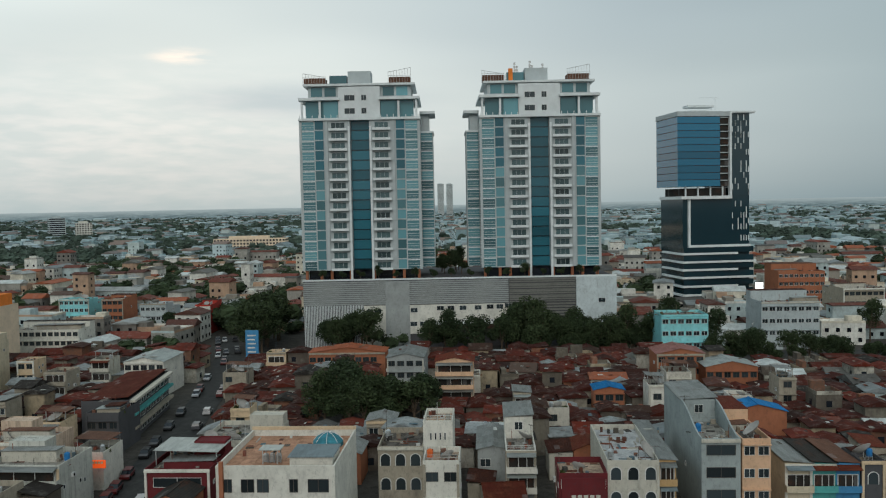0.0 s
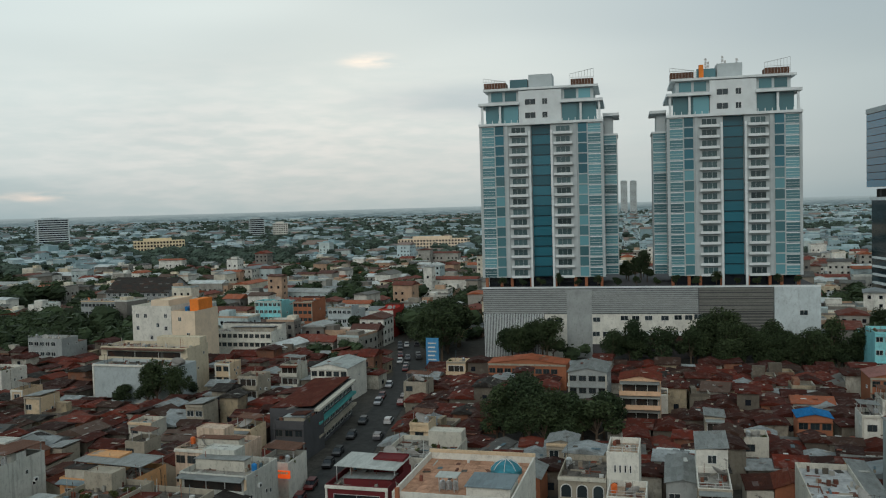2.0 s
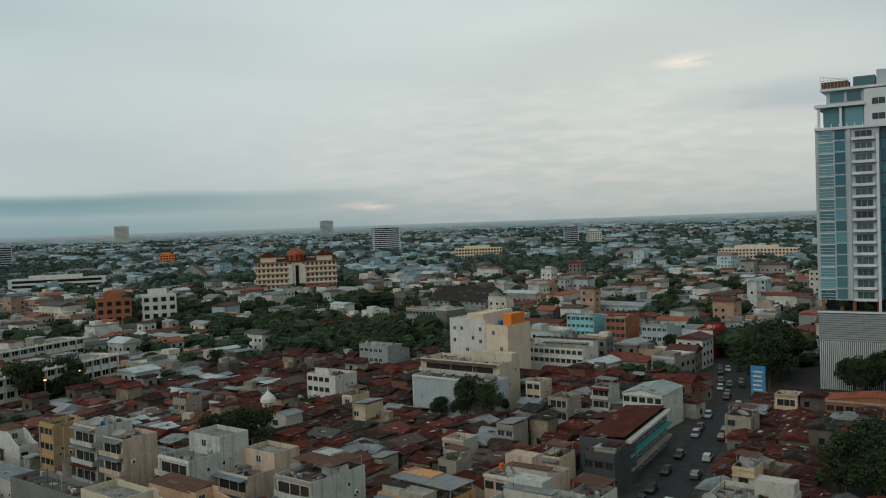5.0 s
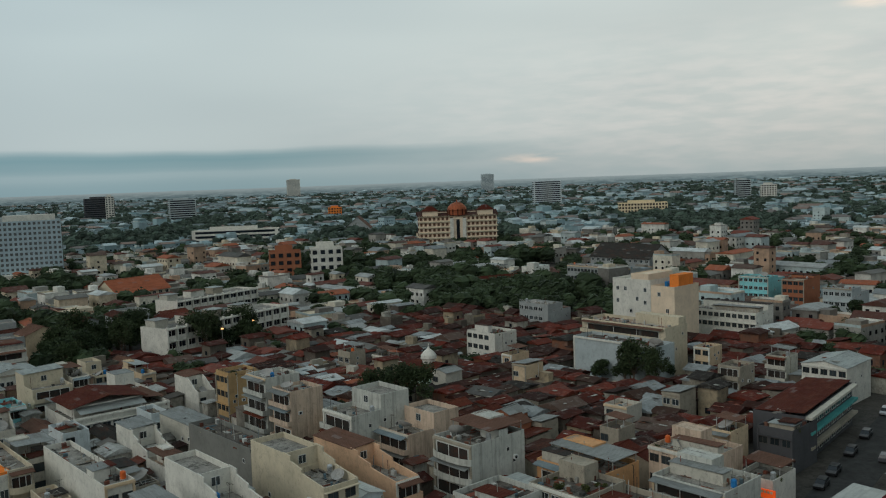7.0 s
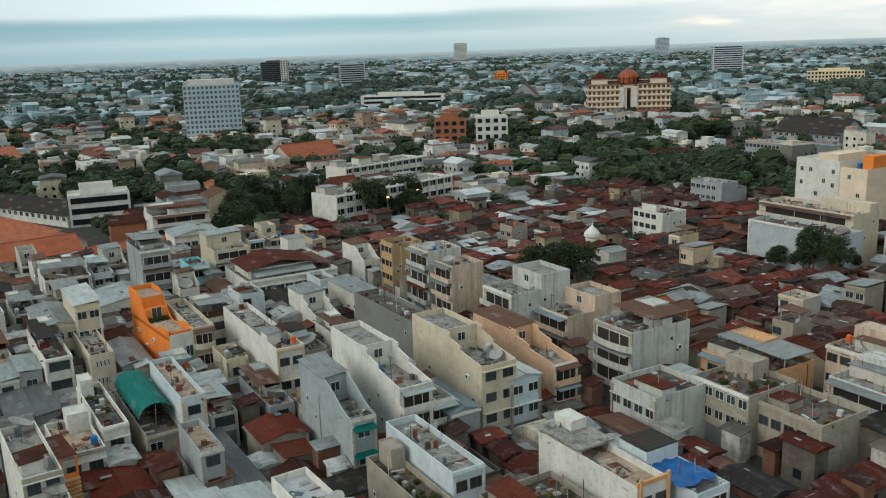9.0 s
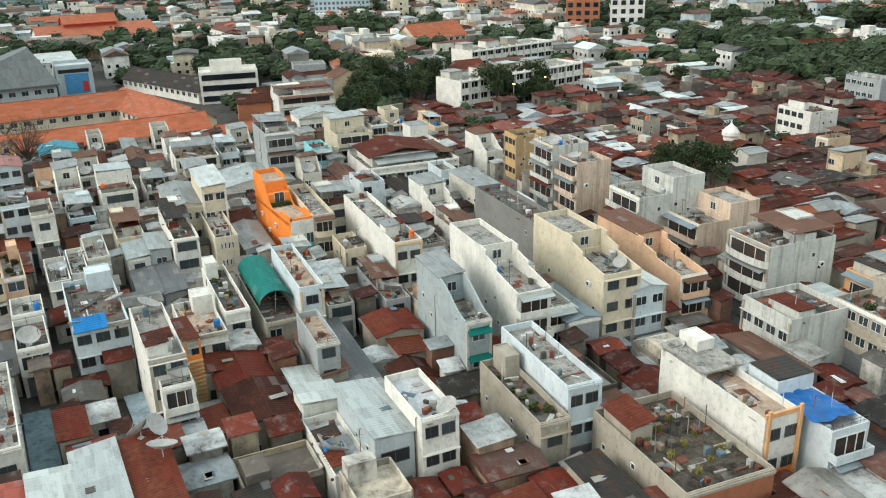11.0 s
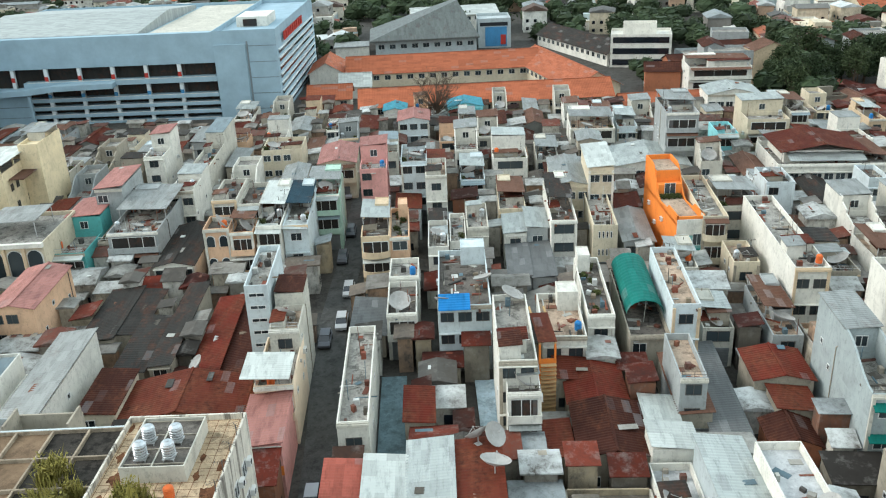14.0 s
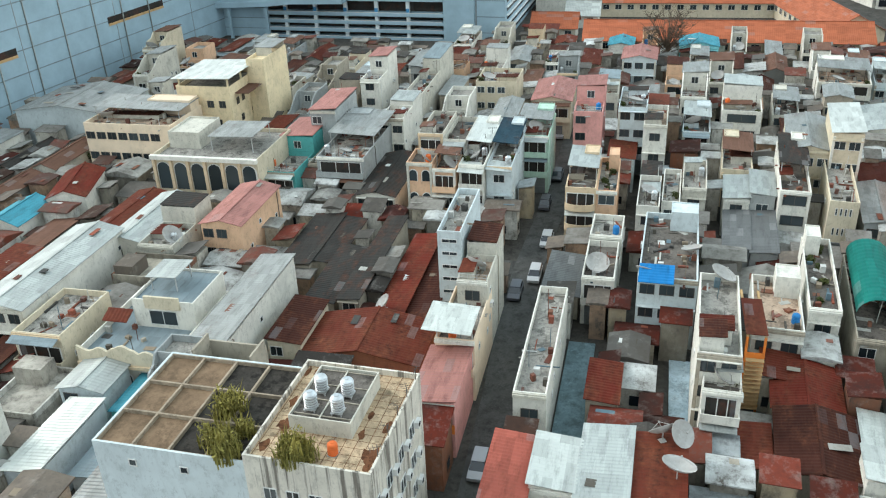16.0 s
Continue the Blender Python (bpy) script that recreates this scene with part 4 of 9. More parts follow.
    # trim: cornice or coping, edge pilasters, terrace rail, drain pipes
    if h > 6 and front != "none":
        trim = rnd.choice((wm, "w_offwhite", "w_white", "w_concrete", "w_beige"))
        if rnd.random() < 0.6:
            bm = bmesh.new()
            box(bm, X + 0.004, X + 0.28, -Y - 0.03, Y + 0.03, h - 0.55, h - 0.25)
            box(bm, X + 0.004, X + 0.16, -Y - 0.02, Y + 0.02, h - 0.25, h - 0.08)
            part("cornice", bm, trim, root)
        if rnd.random() < 0.4 and w > 3:
            for s in (-1, 1):
                bm = bmesh.new()
                box(bm, X + 0.003, X + 0.22, s * (Y - 0.2) - 0.18, s * (Y - 0.2) + 0.18, 0, h - 0.56)
                part("pilaster", bm, trim, root)
        if style in ("terrace", "deck", "tiles", "garden", "step", "sweep") and rnd.random() < 0.45:
            bm = bmesh.new()
            n = max(2, int(w / 1.1))
            for k in range(n + 1):
                yy = -Y + 0.12 + (w - 0.24) * k / n
                tube(bm, (X - 0.08, yy, h - 0.02), (X - 0.08, yy, h + 0.75), 0.025, 4)
            for zz in (0.35, 0.75):
                tube(bm, (X - 0.08, -Y + 0.1, h + zz), (X - 0.08, Y - 0.1, h + zz), 0.03, 4)
            part("railing", bm, rnd.choice(("steel", "darkframe", "frame")), root)
        for s in (-1, 1):
            if rnd.random() < 0.35:
                px = rnd.uniform(-X + 0.6, X - 0.6)
                bm = bmesh.new()
                tube(bm, (px, s * (Y + 0.07), 0.2), (px, s * (Y + 0.07), h - 0.5), 0.06, 5)
                tube(bm, (px, s * (Y + 0.07), h - 0.5), (px + 0.3, s * (Y + 0.04), h - 0.2), 0.06, 5)
                part("drain_pipe", bm, rnd.choice(("frame", "w_concrete", "darkframe")), root)
    # things on the roof
    if style in ("terrace", "deck", "flat", "tiles", "canopy", "step", "sweep") and extras:
        def up(px, py):
            return base @ Vector((px, py, roofz))

        zone = X - 1.2
        for _ in range(rnd.choice((0, 1, 1, 2)) if d > 8 and w > 3 and style not in ("step", "sweep") else 0):
            # lean-to of old sheets on the terrace
            sw, sd, sh = rnd.uniform(0.4, 0.85) * (w - 0.5), rnd.uniform(1.6, 3.2), rnd.uniform(0.7, 2.1)
            sx, sy = rnd.uniform(max(-X + 4.2, cut + 2.2) if style in ("deck", "terrace") else -X + 4.2, zone - 0.6), rnd.choice((-1, 1)) * (Y - 0.2 - sw / 2)
            bm = bmesh.new()
            box(bm, sx - sd / 2, sx + sd / 2, sy - sw / 2, sy + sw / 2, roofz, roofz + sh)
            shed = part("roof_shed", bm, rnd.choice((wm, "w_concrete", "w_offwhite")), root)
            bm = bmesh.new()
            ribbed(bm, sd + 0.5, -sw / 2 - 0.2, sw / 2 + 0.2, sh + 0.1, sh + 0.3)
            part("shed_roof", bm, "r_" + rnd.choice(("rust", "grey", "brown", "darkrust", "black", "lightgrey", "redbrown")), shed, at=pose(sx, sy, roofz))
        if rnd.random() < 0.5 * extras and w > 2.6:
            p = up(rnd.uniform(0.3 * zone, zone), rnd.uniform(-Y + 1.3, Y - 1.3) if w > 2.8 else 0)
            dish(p.x, p.y, p.z, rnd.choice((1.0, 1.3, 1.5)), rnd)
        if rnd.random() < 0.5 * extras:
            p = up(rnd.uniform(0.2 * zone, zone), rnd.choice((-1, 1)) * (Y - 0.85))
            tank(p.x, p.y, p.z, rnd.choice(("tank", "tank", "tankorange", "tankblue")), 0.8)
        if rnd.random() < 0.3 * extras:
            p = up(rnd.uniform(0.5 * zone, zone), rnd.choice((-1, 1)) * (Y - 0.6))
            bush(p.x, p.y, p.z - 0.02, rnd.uniform(0.7, 1.2))
        if rnd.random() < 0.4 * extras:
            p = up(rnd.uniform(-0.3 * zone, zone), rnd.choice((-1, 1)) * (Y - 0.35))
            antenna(p.x, p.y, p.z - 0.02, rnd.choice((2.6, 3.4, 4.4)), rnd.uniform(0, 180))
    return root


def free(x, y, rot, w, d, gap=0.15):
    """Whether a plot overlaps nothing that stands."""
    c, s = math.cos(radians(rot)), math.sin(radians(rot))
    pts = [(x + c * a * d - s * b * w, y + s * a * d + c * b * w) for a in (-0.5, -0.25, 0, 0.25, 0.5) for b in (-0.5, 0, 0.5)]
    for hx, hy, hr, hw, hd in TAKEN:
        if abs(hx - x) + abs(hy - y) > hw + hd + w + d:
            continue
        hc, hs = math.cos(radians(hr)), math.sin(radians(hr))
        for px, py in pts:
            u, v = (px - hx) * hc + (py - hy) * hs, -(px - hx) * hs + (py - hy) * hc
            if abs(u) < hd / 2 + gap and abs(v) < hw / 2 + gap:
                return False
        for a in (-0.5, 0, 0.5):
            for b in (-0.5, 0, 0.5):
                px, py = hx + hc * a * hd - hs * b * hw - x, hy + hs * a * hd + hc * b * hw - y
                if abs(px * c + py * s) < d / 2 + gap and abs(-px * s + py * c) < w / 2 + gap:
                    return False
    return True

# ---- ground and streets ----
bm = bmesh.new()
box(bm, -5000, 5000, -5000, 5000, -3, 0)
solo("ground", bm, "ground", pose(0, 0, 0), "dark bare earth and paving between the houses", "ground", kind="structure")


def street(name, pts, width, label, lift=0.06):
    """A strip of asphalt along a line of points, with raised pavements on both sides of wide ones."""
    bm = bmesh.new()
    rows = []
    for i, (px, py) in enumerate(pts):
        qx, qy = pts[min(i + 1, len(pts) - 1)]
        ox, oy = pts[max(i - 1, 0)]
        n = Vector((-(qy - oy), qx - ox)).normalized() * (width / 2)
        rows.append([bm.verts.new((px + s * n.x, py + s * n.y, z)) for z in (lift, -0.5) for s in (-1, 1)])
    for a, b in zip(rows, rows[1:]):
        bm.faces.new((a[1], a[0], b[0], b[1]))
        bm.faces.new((a[0], a[2], b[2], b[0]))
        bm.faces.new((b[1], b[3], a[3], a[1]))
    solo(name, bm, "asphalt" if width > 6 else "lane_asphalt", pose(0, 0, 0), label, "road", kind="structure")
    for (ax, ay), (bx, by) in zip(pts, pts[1:]):
        TAKEN.append(((ax + bx) / 2, (ay + by) / 2, math.degrees(math.atan2(by - ay, bx - ax)), width, math.hypot(bx - ax, by - ay)))


MAIN = [(-46.5, 80), (-50.5, 120), (-52.6, 140), (-56.4, 180), (-59.6, 212), (-64.7, 249), (-70, 275), (-80, 312)]
street("road", MAIN, 8.0, "grey asphalt main street with traffic")
street("lane", [(-78, 12.6), (-94, 10.9), (-109, 9.9), (-125, 8.4), (-138, 7.8), (-164, 8.2), (-215, 7.3)], 4.2, "narrow asphalt lane between shophouses")
street("cross_lane", [(-138.6, 8), (-140.2, -62)], 4.0, "narrow asphalt side lane", 0.052)
street("far_street", [(-72, 268), (40, 262), (140, 258)], 9.0, "asphalt street in front of the towers", 0.052)
street("back_street", [(-60, 108), (-110, 112), (-190, 116)], 5.0, "narrow street between house rows", 0.046)

# ---- twin apartment towers on their podium ----


def slab_box(name, parent, mat, x0, x1, y0, y1, z0, z1, label=""):
    bm = bmesh.new()
    box(bm, x0, x1, y0, y1, z0, z1)
    return part(name, bm, mat, parent, label)


def shared_box(w, d, h, mat):
    """A shared block w wide, d deep towards -y, h high, standing on its lower back edge."""
    key = ("blk", round(w, 2), round(d, 2), round(h, 2), mat)
    if key not in SHARED:
        bm = bmesh.new()
        box(bm, -w / 2, w / 2, -d, 0, 0, h)
        SHARED[key] = mesh_of(bm, "block", mat)
    return SHARED[key]


def louvre_panel(w, h):
    key = ("louvre", w, h)
    if key not in SHARED:
        bm = bmesh.new()
        pts, mats = [(0, 0), (0, h), (-0.3, h), (-0.3, h - 0.34), (-0.12, h - 0.34)], [0, 0, 0, 0]
        for k in (2, 1, 0):
            z = 0.2 + k * 0.85
            pts += [(-0.12, z + 0.10), (-0.22, z + 0.10), (-0.22, z), (-0.12, z)]
            mats += [1, 0, 0, 0]
        pts.append((-0.12, 0))
        mats += [1, 0]
        profile(bm, w, pts, mats)
        SHARED[key] = mesh_of(bm, "window_panel", "towerlight", "tealglass")
    return SHARED[key]


def pane_panel(w, h, mat):
    key = ("pane", w, h, mat)
    if key not in SHARED:
        bm = bmesh.new()
        profile(bm, w, [(0, 0), (0, h), (-0.1, h), (-0.1, 0.35), (-0.22, 0.35), (-0.22, 0)], [0, 0, 1, 0, 0, 0])
        SHARED[key] = mesh_of(bm, "glass_panel", "towerwall" if w < 5 else "navyglass", mat)
    return SHARED[key]


def balcony_mesh(w):
    key = ("balc", w)
    if key not in SHARED:
        bm = bmesh.new()
        profile(bm, w, [(0, -0.2), (0, 0.05), (-1.4, 0.05), (-1.4, 0.62), (-1.5, 0.62), (-1.5, -0.2)], [0])
        SHARED[key] = mesh_of(bm, "balcony", "towerlight")
    return SHARED[key]


def door_band(w, h):
    key = ("doors", w, h)
    if key not in SHARED:
        bm = bmesh.new()
        panes(bm, [-w / 2, -w / 2 + 0.08, -w / 6 - 0.04, -w / 6 + 0.04, w / 6 - 0.04, w / 6 + 0.04, w / 2 - 0.08, w / 2], [0, 0.05, h - 0.1, h], 0.1)
        SHARED[key] = mesh_of(bm, "balcony_door", "towerwall", "doorglass")
    return SHARED[key]


def tower(cx, side, label):
    """side: +1 when the lower wing stands to the right."""
    root = thing("apartment_tower", pose(cx, 290, 22.5), label, "apartment tower", "twin towers")
    z0, fh, n = 3.2, 3.36, 15
    top = z0 + fh * n
    # body with a recess for the middle glass strip
    bm = bmesh.new()
    prism(bm, [(-20, 0), (-3.2, 0), (-3.2, 2.2), (3.2, 2.2), (3.2, 0), (20, 0), (20, 26), (-20, 26)], z0, top)
    part("body", bm, "towerwall", root)
    for s in (-1, 1):
        slab_box("pier", root, "towerlight", s * 3.6 - 0.35, s * 3.6 + 0.35, -0.7, 0, -0.5, top - 2)
        slab_box("pier", root, "towerwall", s * 11.2 - 0.5, s * 11.2 + 0.5, -0.5, 0, z0, top)
        slab_box("pier", root, "towerwall", s * 19.9 - 0.4, s * 19.9 + 0.4, -0.3, 0, z0, top)
    # columns under the body
    for x in (-19, -14, -10.5, -4, 4, 10.5, 14, 19):
        part("column", shared_box(0.9, 0.9, 3.6, "w_brick"), None, root, at=pose(x, 1.2, -0.5))
    slab_box("lobby", root, "darkglass", -18.5, 18.5, 3, 25, -0.5, z0)
    for k in range(n):
        z = z0 + fh * k
        for s in (-1, 1):
            part("window_panel", louvre_panel(4.0, 3.3), None, root, at=pose(s * 17.4, 0, z))
            part("glass_panel", pane_panel(2.8, 3.3, "blueglass" if k > 9 else "tealglass"), None, root, at=pose(s * 13.6, -0.1, z))
            part("balcony", balcony_mesh(6.0), None, root, at=pose(s * 7.3, 0, z + 0.1))
            part("balcony_door", door_band(4.6, 2.5), None, root, at=pose(s * 7.3, -0.02, z + 0.16, 0, 0, -90))
        part("glass_panel", pane_panel(6.2, 3.33, "blueglass"), None, root, at=pose(0, 2.2, z))
        # glazed flank on the wing side and the far side
        for s in (side,):
            for yy in (5, 11, 17, 23):
                part("window_panel", louvre_panel(4.0, 3.3), None, root, at=pose(s * 20, yy, z, 0, 0, 90 * s))
    # wing set back
    w = 20 * side
    wing = slab_box("wing", root, "towerwall", min(w, w + 4.5 * side), max(w, w + 4.5 * side), 9, 24, z0, top - 4)
    for k in range(n - 1):
        part("window_panel", louvre_panel(4.0, 3.3), None, wing, at=pose(w + 2.3 * side, 9, z0 + fh * k))
    slab_box("wing_roof", root, "towerlight", min(w, w + 5.3 * side), max(w, w + 5.3 * side), 8, 25, top - 1.5 + 4, top - 0.6 + 4)
    slab_box("wing_roof", root, "towerlight", min(w, w + 4.8 * side), max(w, w + 4.8 * side), 8.5, 24.5, top - 4, top - 3.4)
    slab_box("wing_core", root, "towerwall", min(w, w + 3.2 * side), max(w, w + 3.2 * side), 10, 23, top - 3.4, top + 2.5)
    # crown: cornice, set-back glazed storeys with columns, deep roof slabs
    slab_box("cornice", root, "towerlight", -20.4, 20.4, -0.9, 26.4, top, top + 0.8)
    for k in range(20):
        part("railing_post", shared_box(0.2, 0.14, 0.9, "towerlight"), None, root, at=pose(-19.9 + k * 2.09, -0.6, top + 0.8))
    slab_box("crown_storey", root, "tealglass", -18.2, 18.2, 1.4, 24.5, top + 0.8, top + 6.6)
    for x in (-19.2, -13.2, 13.2, 19.2):
        part("column", shared_box(0.7, 0.7, 5.8, "towerlight"), None, root, at=pose(x, 0.4, top + 0.8))
    slab_box("centre_block", root, "towerlight", -7.0, 7.0, 0.2, 20, top + 0.8, top + 11.2)
    for z in (2.2, 6.6):
        for x in (-3.2, 1.6):
            part("window", window_mesh(3.4 if x < 0 else 1.6, 1.8), None, root, at=pose(x, 0.2, top + z, 0, 0, -90))
    for k in range(14):
        part("baluster", shared_box(0.16, 0.16, 0.9, "towerlight"), None, root, at=pose(-3.2 + k * 0.5, -0.7, top + 0.8))
    for x in (-9.6, 9.6):
        slab_box("bay_glass", root, "tealglass", x - 2.4, x + 2.4, 0.6, 4, top + 0.9, top + 6.4)
    slab_box("roof_slab", root, "towerlight", -20.3, -6.6, -1.0, 26, top + 6.7, top + 7.6)
    slab_box("roof_slab", root, "towerlight", 6.6, 20.3, -1.0, 26, top + 6.7, top + 7.6)
    slab_box("attic", root, "towerwall", -17.3, 17.3, 1.8, 23, top + 7.6, top + 11.6)
    for x in (-14.4, -9.8, 9.8, 14.4):
        slab_box("attic_window", root, "tealglass", x - 1.9, x + 1.9, 1.7, 2.0, top + 8.2, top + 11.2)
    slab_box("roof_slab", root, "towerlight", -18.8, 18.8, 0.3, 25, top + 11.6, top + 12.3)
    # roof works
    slab_box("lift_house", root, "towerwall", -4.2, 3.6, 6, 14, top + 12.3, top + 17.2, "grey rooftop lift house")
    slab_box("plant_room", root, "tealglass", -10.5, -4.6, 6, 13, top + 12.3, top + 15.8)
    for x in (-15.2, 13.6):
        pen = slab_box("slat_screen", root, "r_brown", x - 3.6, x + 3.6, 3, 9, top + 12.3, top + 14.6, "brown slatted screen")
        bm = bmesh.new()
        for k in range(9):
            xx = x - 3.8 + k * 0.95
            tube(bm, (xx, 2.6, top + 12.3), (xx, 2.6, top + 16.2 + 0.18 * k * (1 if x > 0 else -1)), 0.05, 4)
        tube(bm, (x - 3.8, 2.6, top + 16.2), (x + 3.8, 2.6, top + 16.2 + 1.4 * (1 if x > 0 else -1)), 0.07, 4)
        tube(bm, (x - 3.8, 2.6, top + 15), (x + 3.8, 2.6, top + 15), 0.05, 4)
        part("roof_truss", bm, "steel", pen)
    if side < 0:
        for x, h in ((-7.6, 6.5), (-6.8, 5.4), (-2.4, 7), (-1.6, 5.5), (2.0, 6)):
            bm = bmesh.new()
            tube(bm, (x, 7, top + 12.3), (x, 7, top + 12.8 + h), 0.08, 5)
            for k in range(3):
                box(bm, x - 0.35, x + 0.35, 6.75, 6.9, top + 11.9 + h - k * 1.1, top + 12.7 + h - k * 1.1)
            part("antenna", bm, "steel", root)
        slab_box("crane_box", root, "w_orange", -9.8, -8.4, 5, 7, top + 12.3, top + 17, "orange maintenance crane")
    return root


tower(-27.3, 1, "grey apartment tower with white balconies and blue glass strip")
tower(33.2, -1, "grey apartment tower with white balconies, blue glass and roof antennas")
TAKEN.append((5, 312, 0, 62, 106))

pod = thing("podium", pose(5.2, 283, 0), "grey louvred shopping podium under the twin towers", "shopping centre")
bm = bmesh.new()
box(bm, -51.8, 51.8, 0.6, 58, -0.5, 22.5)
part("body", bm, "w_darkgrey", pod)
slab_box("parapet", pod, "towerlight", -52, 52, 0.2, 0.9, 22.6, 23.1)
for k in range(12):
    # ribbed metal cladding in the upper and middle storeys
    part("cladding", shared_box(68, 0.25, 0.5, "w_grey"), None, pod, at=pose(-17.8, 0.6, 14.5 + k * 0.66))
    part("cladding", shared_box(22, 0.25, 0.3 + 0.14 * (k % 3), "w_dirtgrey"), None, pod, at=pose(27.5, 0.6, 14.5 + k * 0.66))
for k in range(11):
    part("cladding", shared_box(21.5, 0.25, 0.55, "w_dirtgrey"), None, pod, at=pose(28, 0.55, 4.0 + k * 0.95))
for k in range(38):
    part("fin", shared_box(0.22, 0.7, 14.2, "towerlight"), None, pod, at=pose(-51.4 + k * 0.52, 0.5, 0.2))
slab_box("white_wall", pod, "w_white", -31.8, -24.6, 0.1, 0.6, 0.2, 14.2)
slab_box("ribbed_bay", pod, "w_grey", -24.6, -16.6, 0.0, 0.6, 0.2, 22)
slab_box("white_wall", pod, "w_white", -16.6, 17.5, 0.15, 0.6, 4.6, 14.2)
slab_box("end_block", pod, "w_paleblue", 38.6, 51.9, -0.2, 0.6, 0.2, 22.6)
for x, z in ((-29.8, 11.6), (-27.2, 11.6), (-15.2, 11.8), (-6.5, 12.3), (-3, 12.3), (1, 12.3), (6, 12.3), (10, 12.5), (13.2, 12.5), (16, 12.8), (-15.4, 7.2), (-12.2, 7.2), (47, 14.0)):
    part("window", window_mesh(2.2, 1.4), None, pod, at=pose(x, 0.1 if x < 30 else -0.2, z, 0, 0, -90))
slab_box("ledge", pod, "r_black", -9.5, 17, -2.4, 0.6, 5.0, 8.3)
slab_box("ledge_rim", pod, "towerlight", -9.7, 17.2, -2.6, -2.4, 7.9, 8.8)
for k in range(26):
    part("cooling_unit", ac_mesh(), None, pod, at=pose(-9 + k * 0.98, -1.4, 8.35, 0, 0, -90) @ Matrix.Diagonal((1.6, 1.0, 1.5, 1)))

# ---- blue glass office tower ----
office = thing("office_tower", pose(114, 395, 0, 0, 0, 8), "dark and blue glass office tower with white frames", "office tower")
bm = bmesh.new()
box(bm, -3.5, 29, 0.6, 26, 0, 49)
box(bm, 19, 29, 0.4, 26, 49, 87)
part("body", bm, "navyglass", office)
for k in range(10):
    slab_box("glass_storey", office, "officeglass", -6.5, 14.0, -1.0, 24, 53.4 + k * 3.2, 56.35 + k * 3.2)
    slab_box("floor_edge", office, "r_black", -6.4, 14.0, -0.9, 23.9, 56.35 + k * 3.2, 56.6 + k * 3.2)
    # solid black block paints the shaded depth of the open floor
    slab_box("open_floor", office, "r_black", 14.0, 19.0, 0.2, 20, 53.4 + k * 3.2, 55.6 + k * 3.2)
    slab_box("floor_edge", office, "towerwall", 14.0, 19.0, -0.6, 20, 55.9 + k * 3.2, 56.3 + k * 3.2)
slab_box("roof_rim", office, "towerwall", -6.7, 19, -1.2, 24.2, 85.4, 87.6)
slab_box("roof_cap", office, "towerlight", 18.4, 31.5, -1.0, 26.5, 87, 87.8)
slab_box("frame_side", office, "towerlight", 18.6, 19.6, -1.4, 0.6, 47.6, 87)
slab_box("frame_foot", office, "towerlight", -5, 19.6, -1.6, 24, 47.6, 49.0)
# black block behind the columns paints the lobby's shade
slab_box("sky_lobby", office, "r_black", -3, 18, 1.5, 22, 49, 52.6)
for x in (-2, 4, 10, 16):
    part("column", shared_box(0.6, 0.6, 4.4, "towerlight"), None, office, at=pose(x, 1.0, 49))
slab_box("frame_side", office, "towerlight", -1.2, -0.2, -0.6, 0.6, 26, 47.6)
slab_box("frame_foot", office, "towerlight", -1.2, 29, -0.8, 0.6, 25.2, 26.4)
rnd = random.Random(3)
for k in range(58):
    part("light_fin", shared_box(0.35, 0.3, 2.6, "towerlight"), None, office, at=pose(rnd.choice((20.6, 22, 23.4, 24.8, 26.2, 27.4, 28.5)), 0.4, 28 + rnd.randrange(22) * 2.65))
for k, z in enumerate((3, 7, 11, 14.6, 18.2, 22)):
    slab_box("floor_band", office, "towerlight", -5, 31 - (k % 2) * 9, -2.4, 22, z, z + 0.9)
    slab_box("glass_storey", office, "navyglass", -4, 30, -1.6, 22, z + 0.9, z + 3.4)
bm = bmesh.new()
for x in (2, 8, 14):
    tube(bm, (x, 8, 87.6), (x, 8, 90.5), 0.15, 5)
box(bm, 1.6, 14.4, 6, 12, 90.2, 91.2)
box(bm, 4, 12, 7, 11, 87.6, 89)
tube(bm, (16, 8, 87.6), (16, 8, 95), 0.1, 5)
tube(bm, (8, 8, 94.8), (18, 8, 94.8), 0.1, 5)
part("roof_plant", bm, "towerlight", office)
TAKEN.append((126, 408, 8, 40, 40))
screen = thing("lit_sign", pose(128.8, 349.6, 5.9), "glowing white advertising screen on a wall", "sign")
glow, gnt, gb = shader("screen_glow", 0.4)
gb.inputs["Emission Color"].default_value, gb.inputs["Emission Strength"].default_value = (1, 0.97, 0.97, 1), 1.3
bm = bmesh.new()
box(bm, -1.6, 1.6, -0.3, 0, 0, 7.2)
part("screen", bm, glow, screen)
bm = bmesh.new()
box(bm, -1.8, 1.8, 0, 0.4, -8, 7.5)
part("screen_mount", bm, "r_black", screen)

# ---- school with orange roofs ----


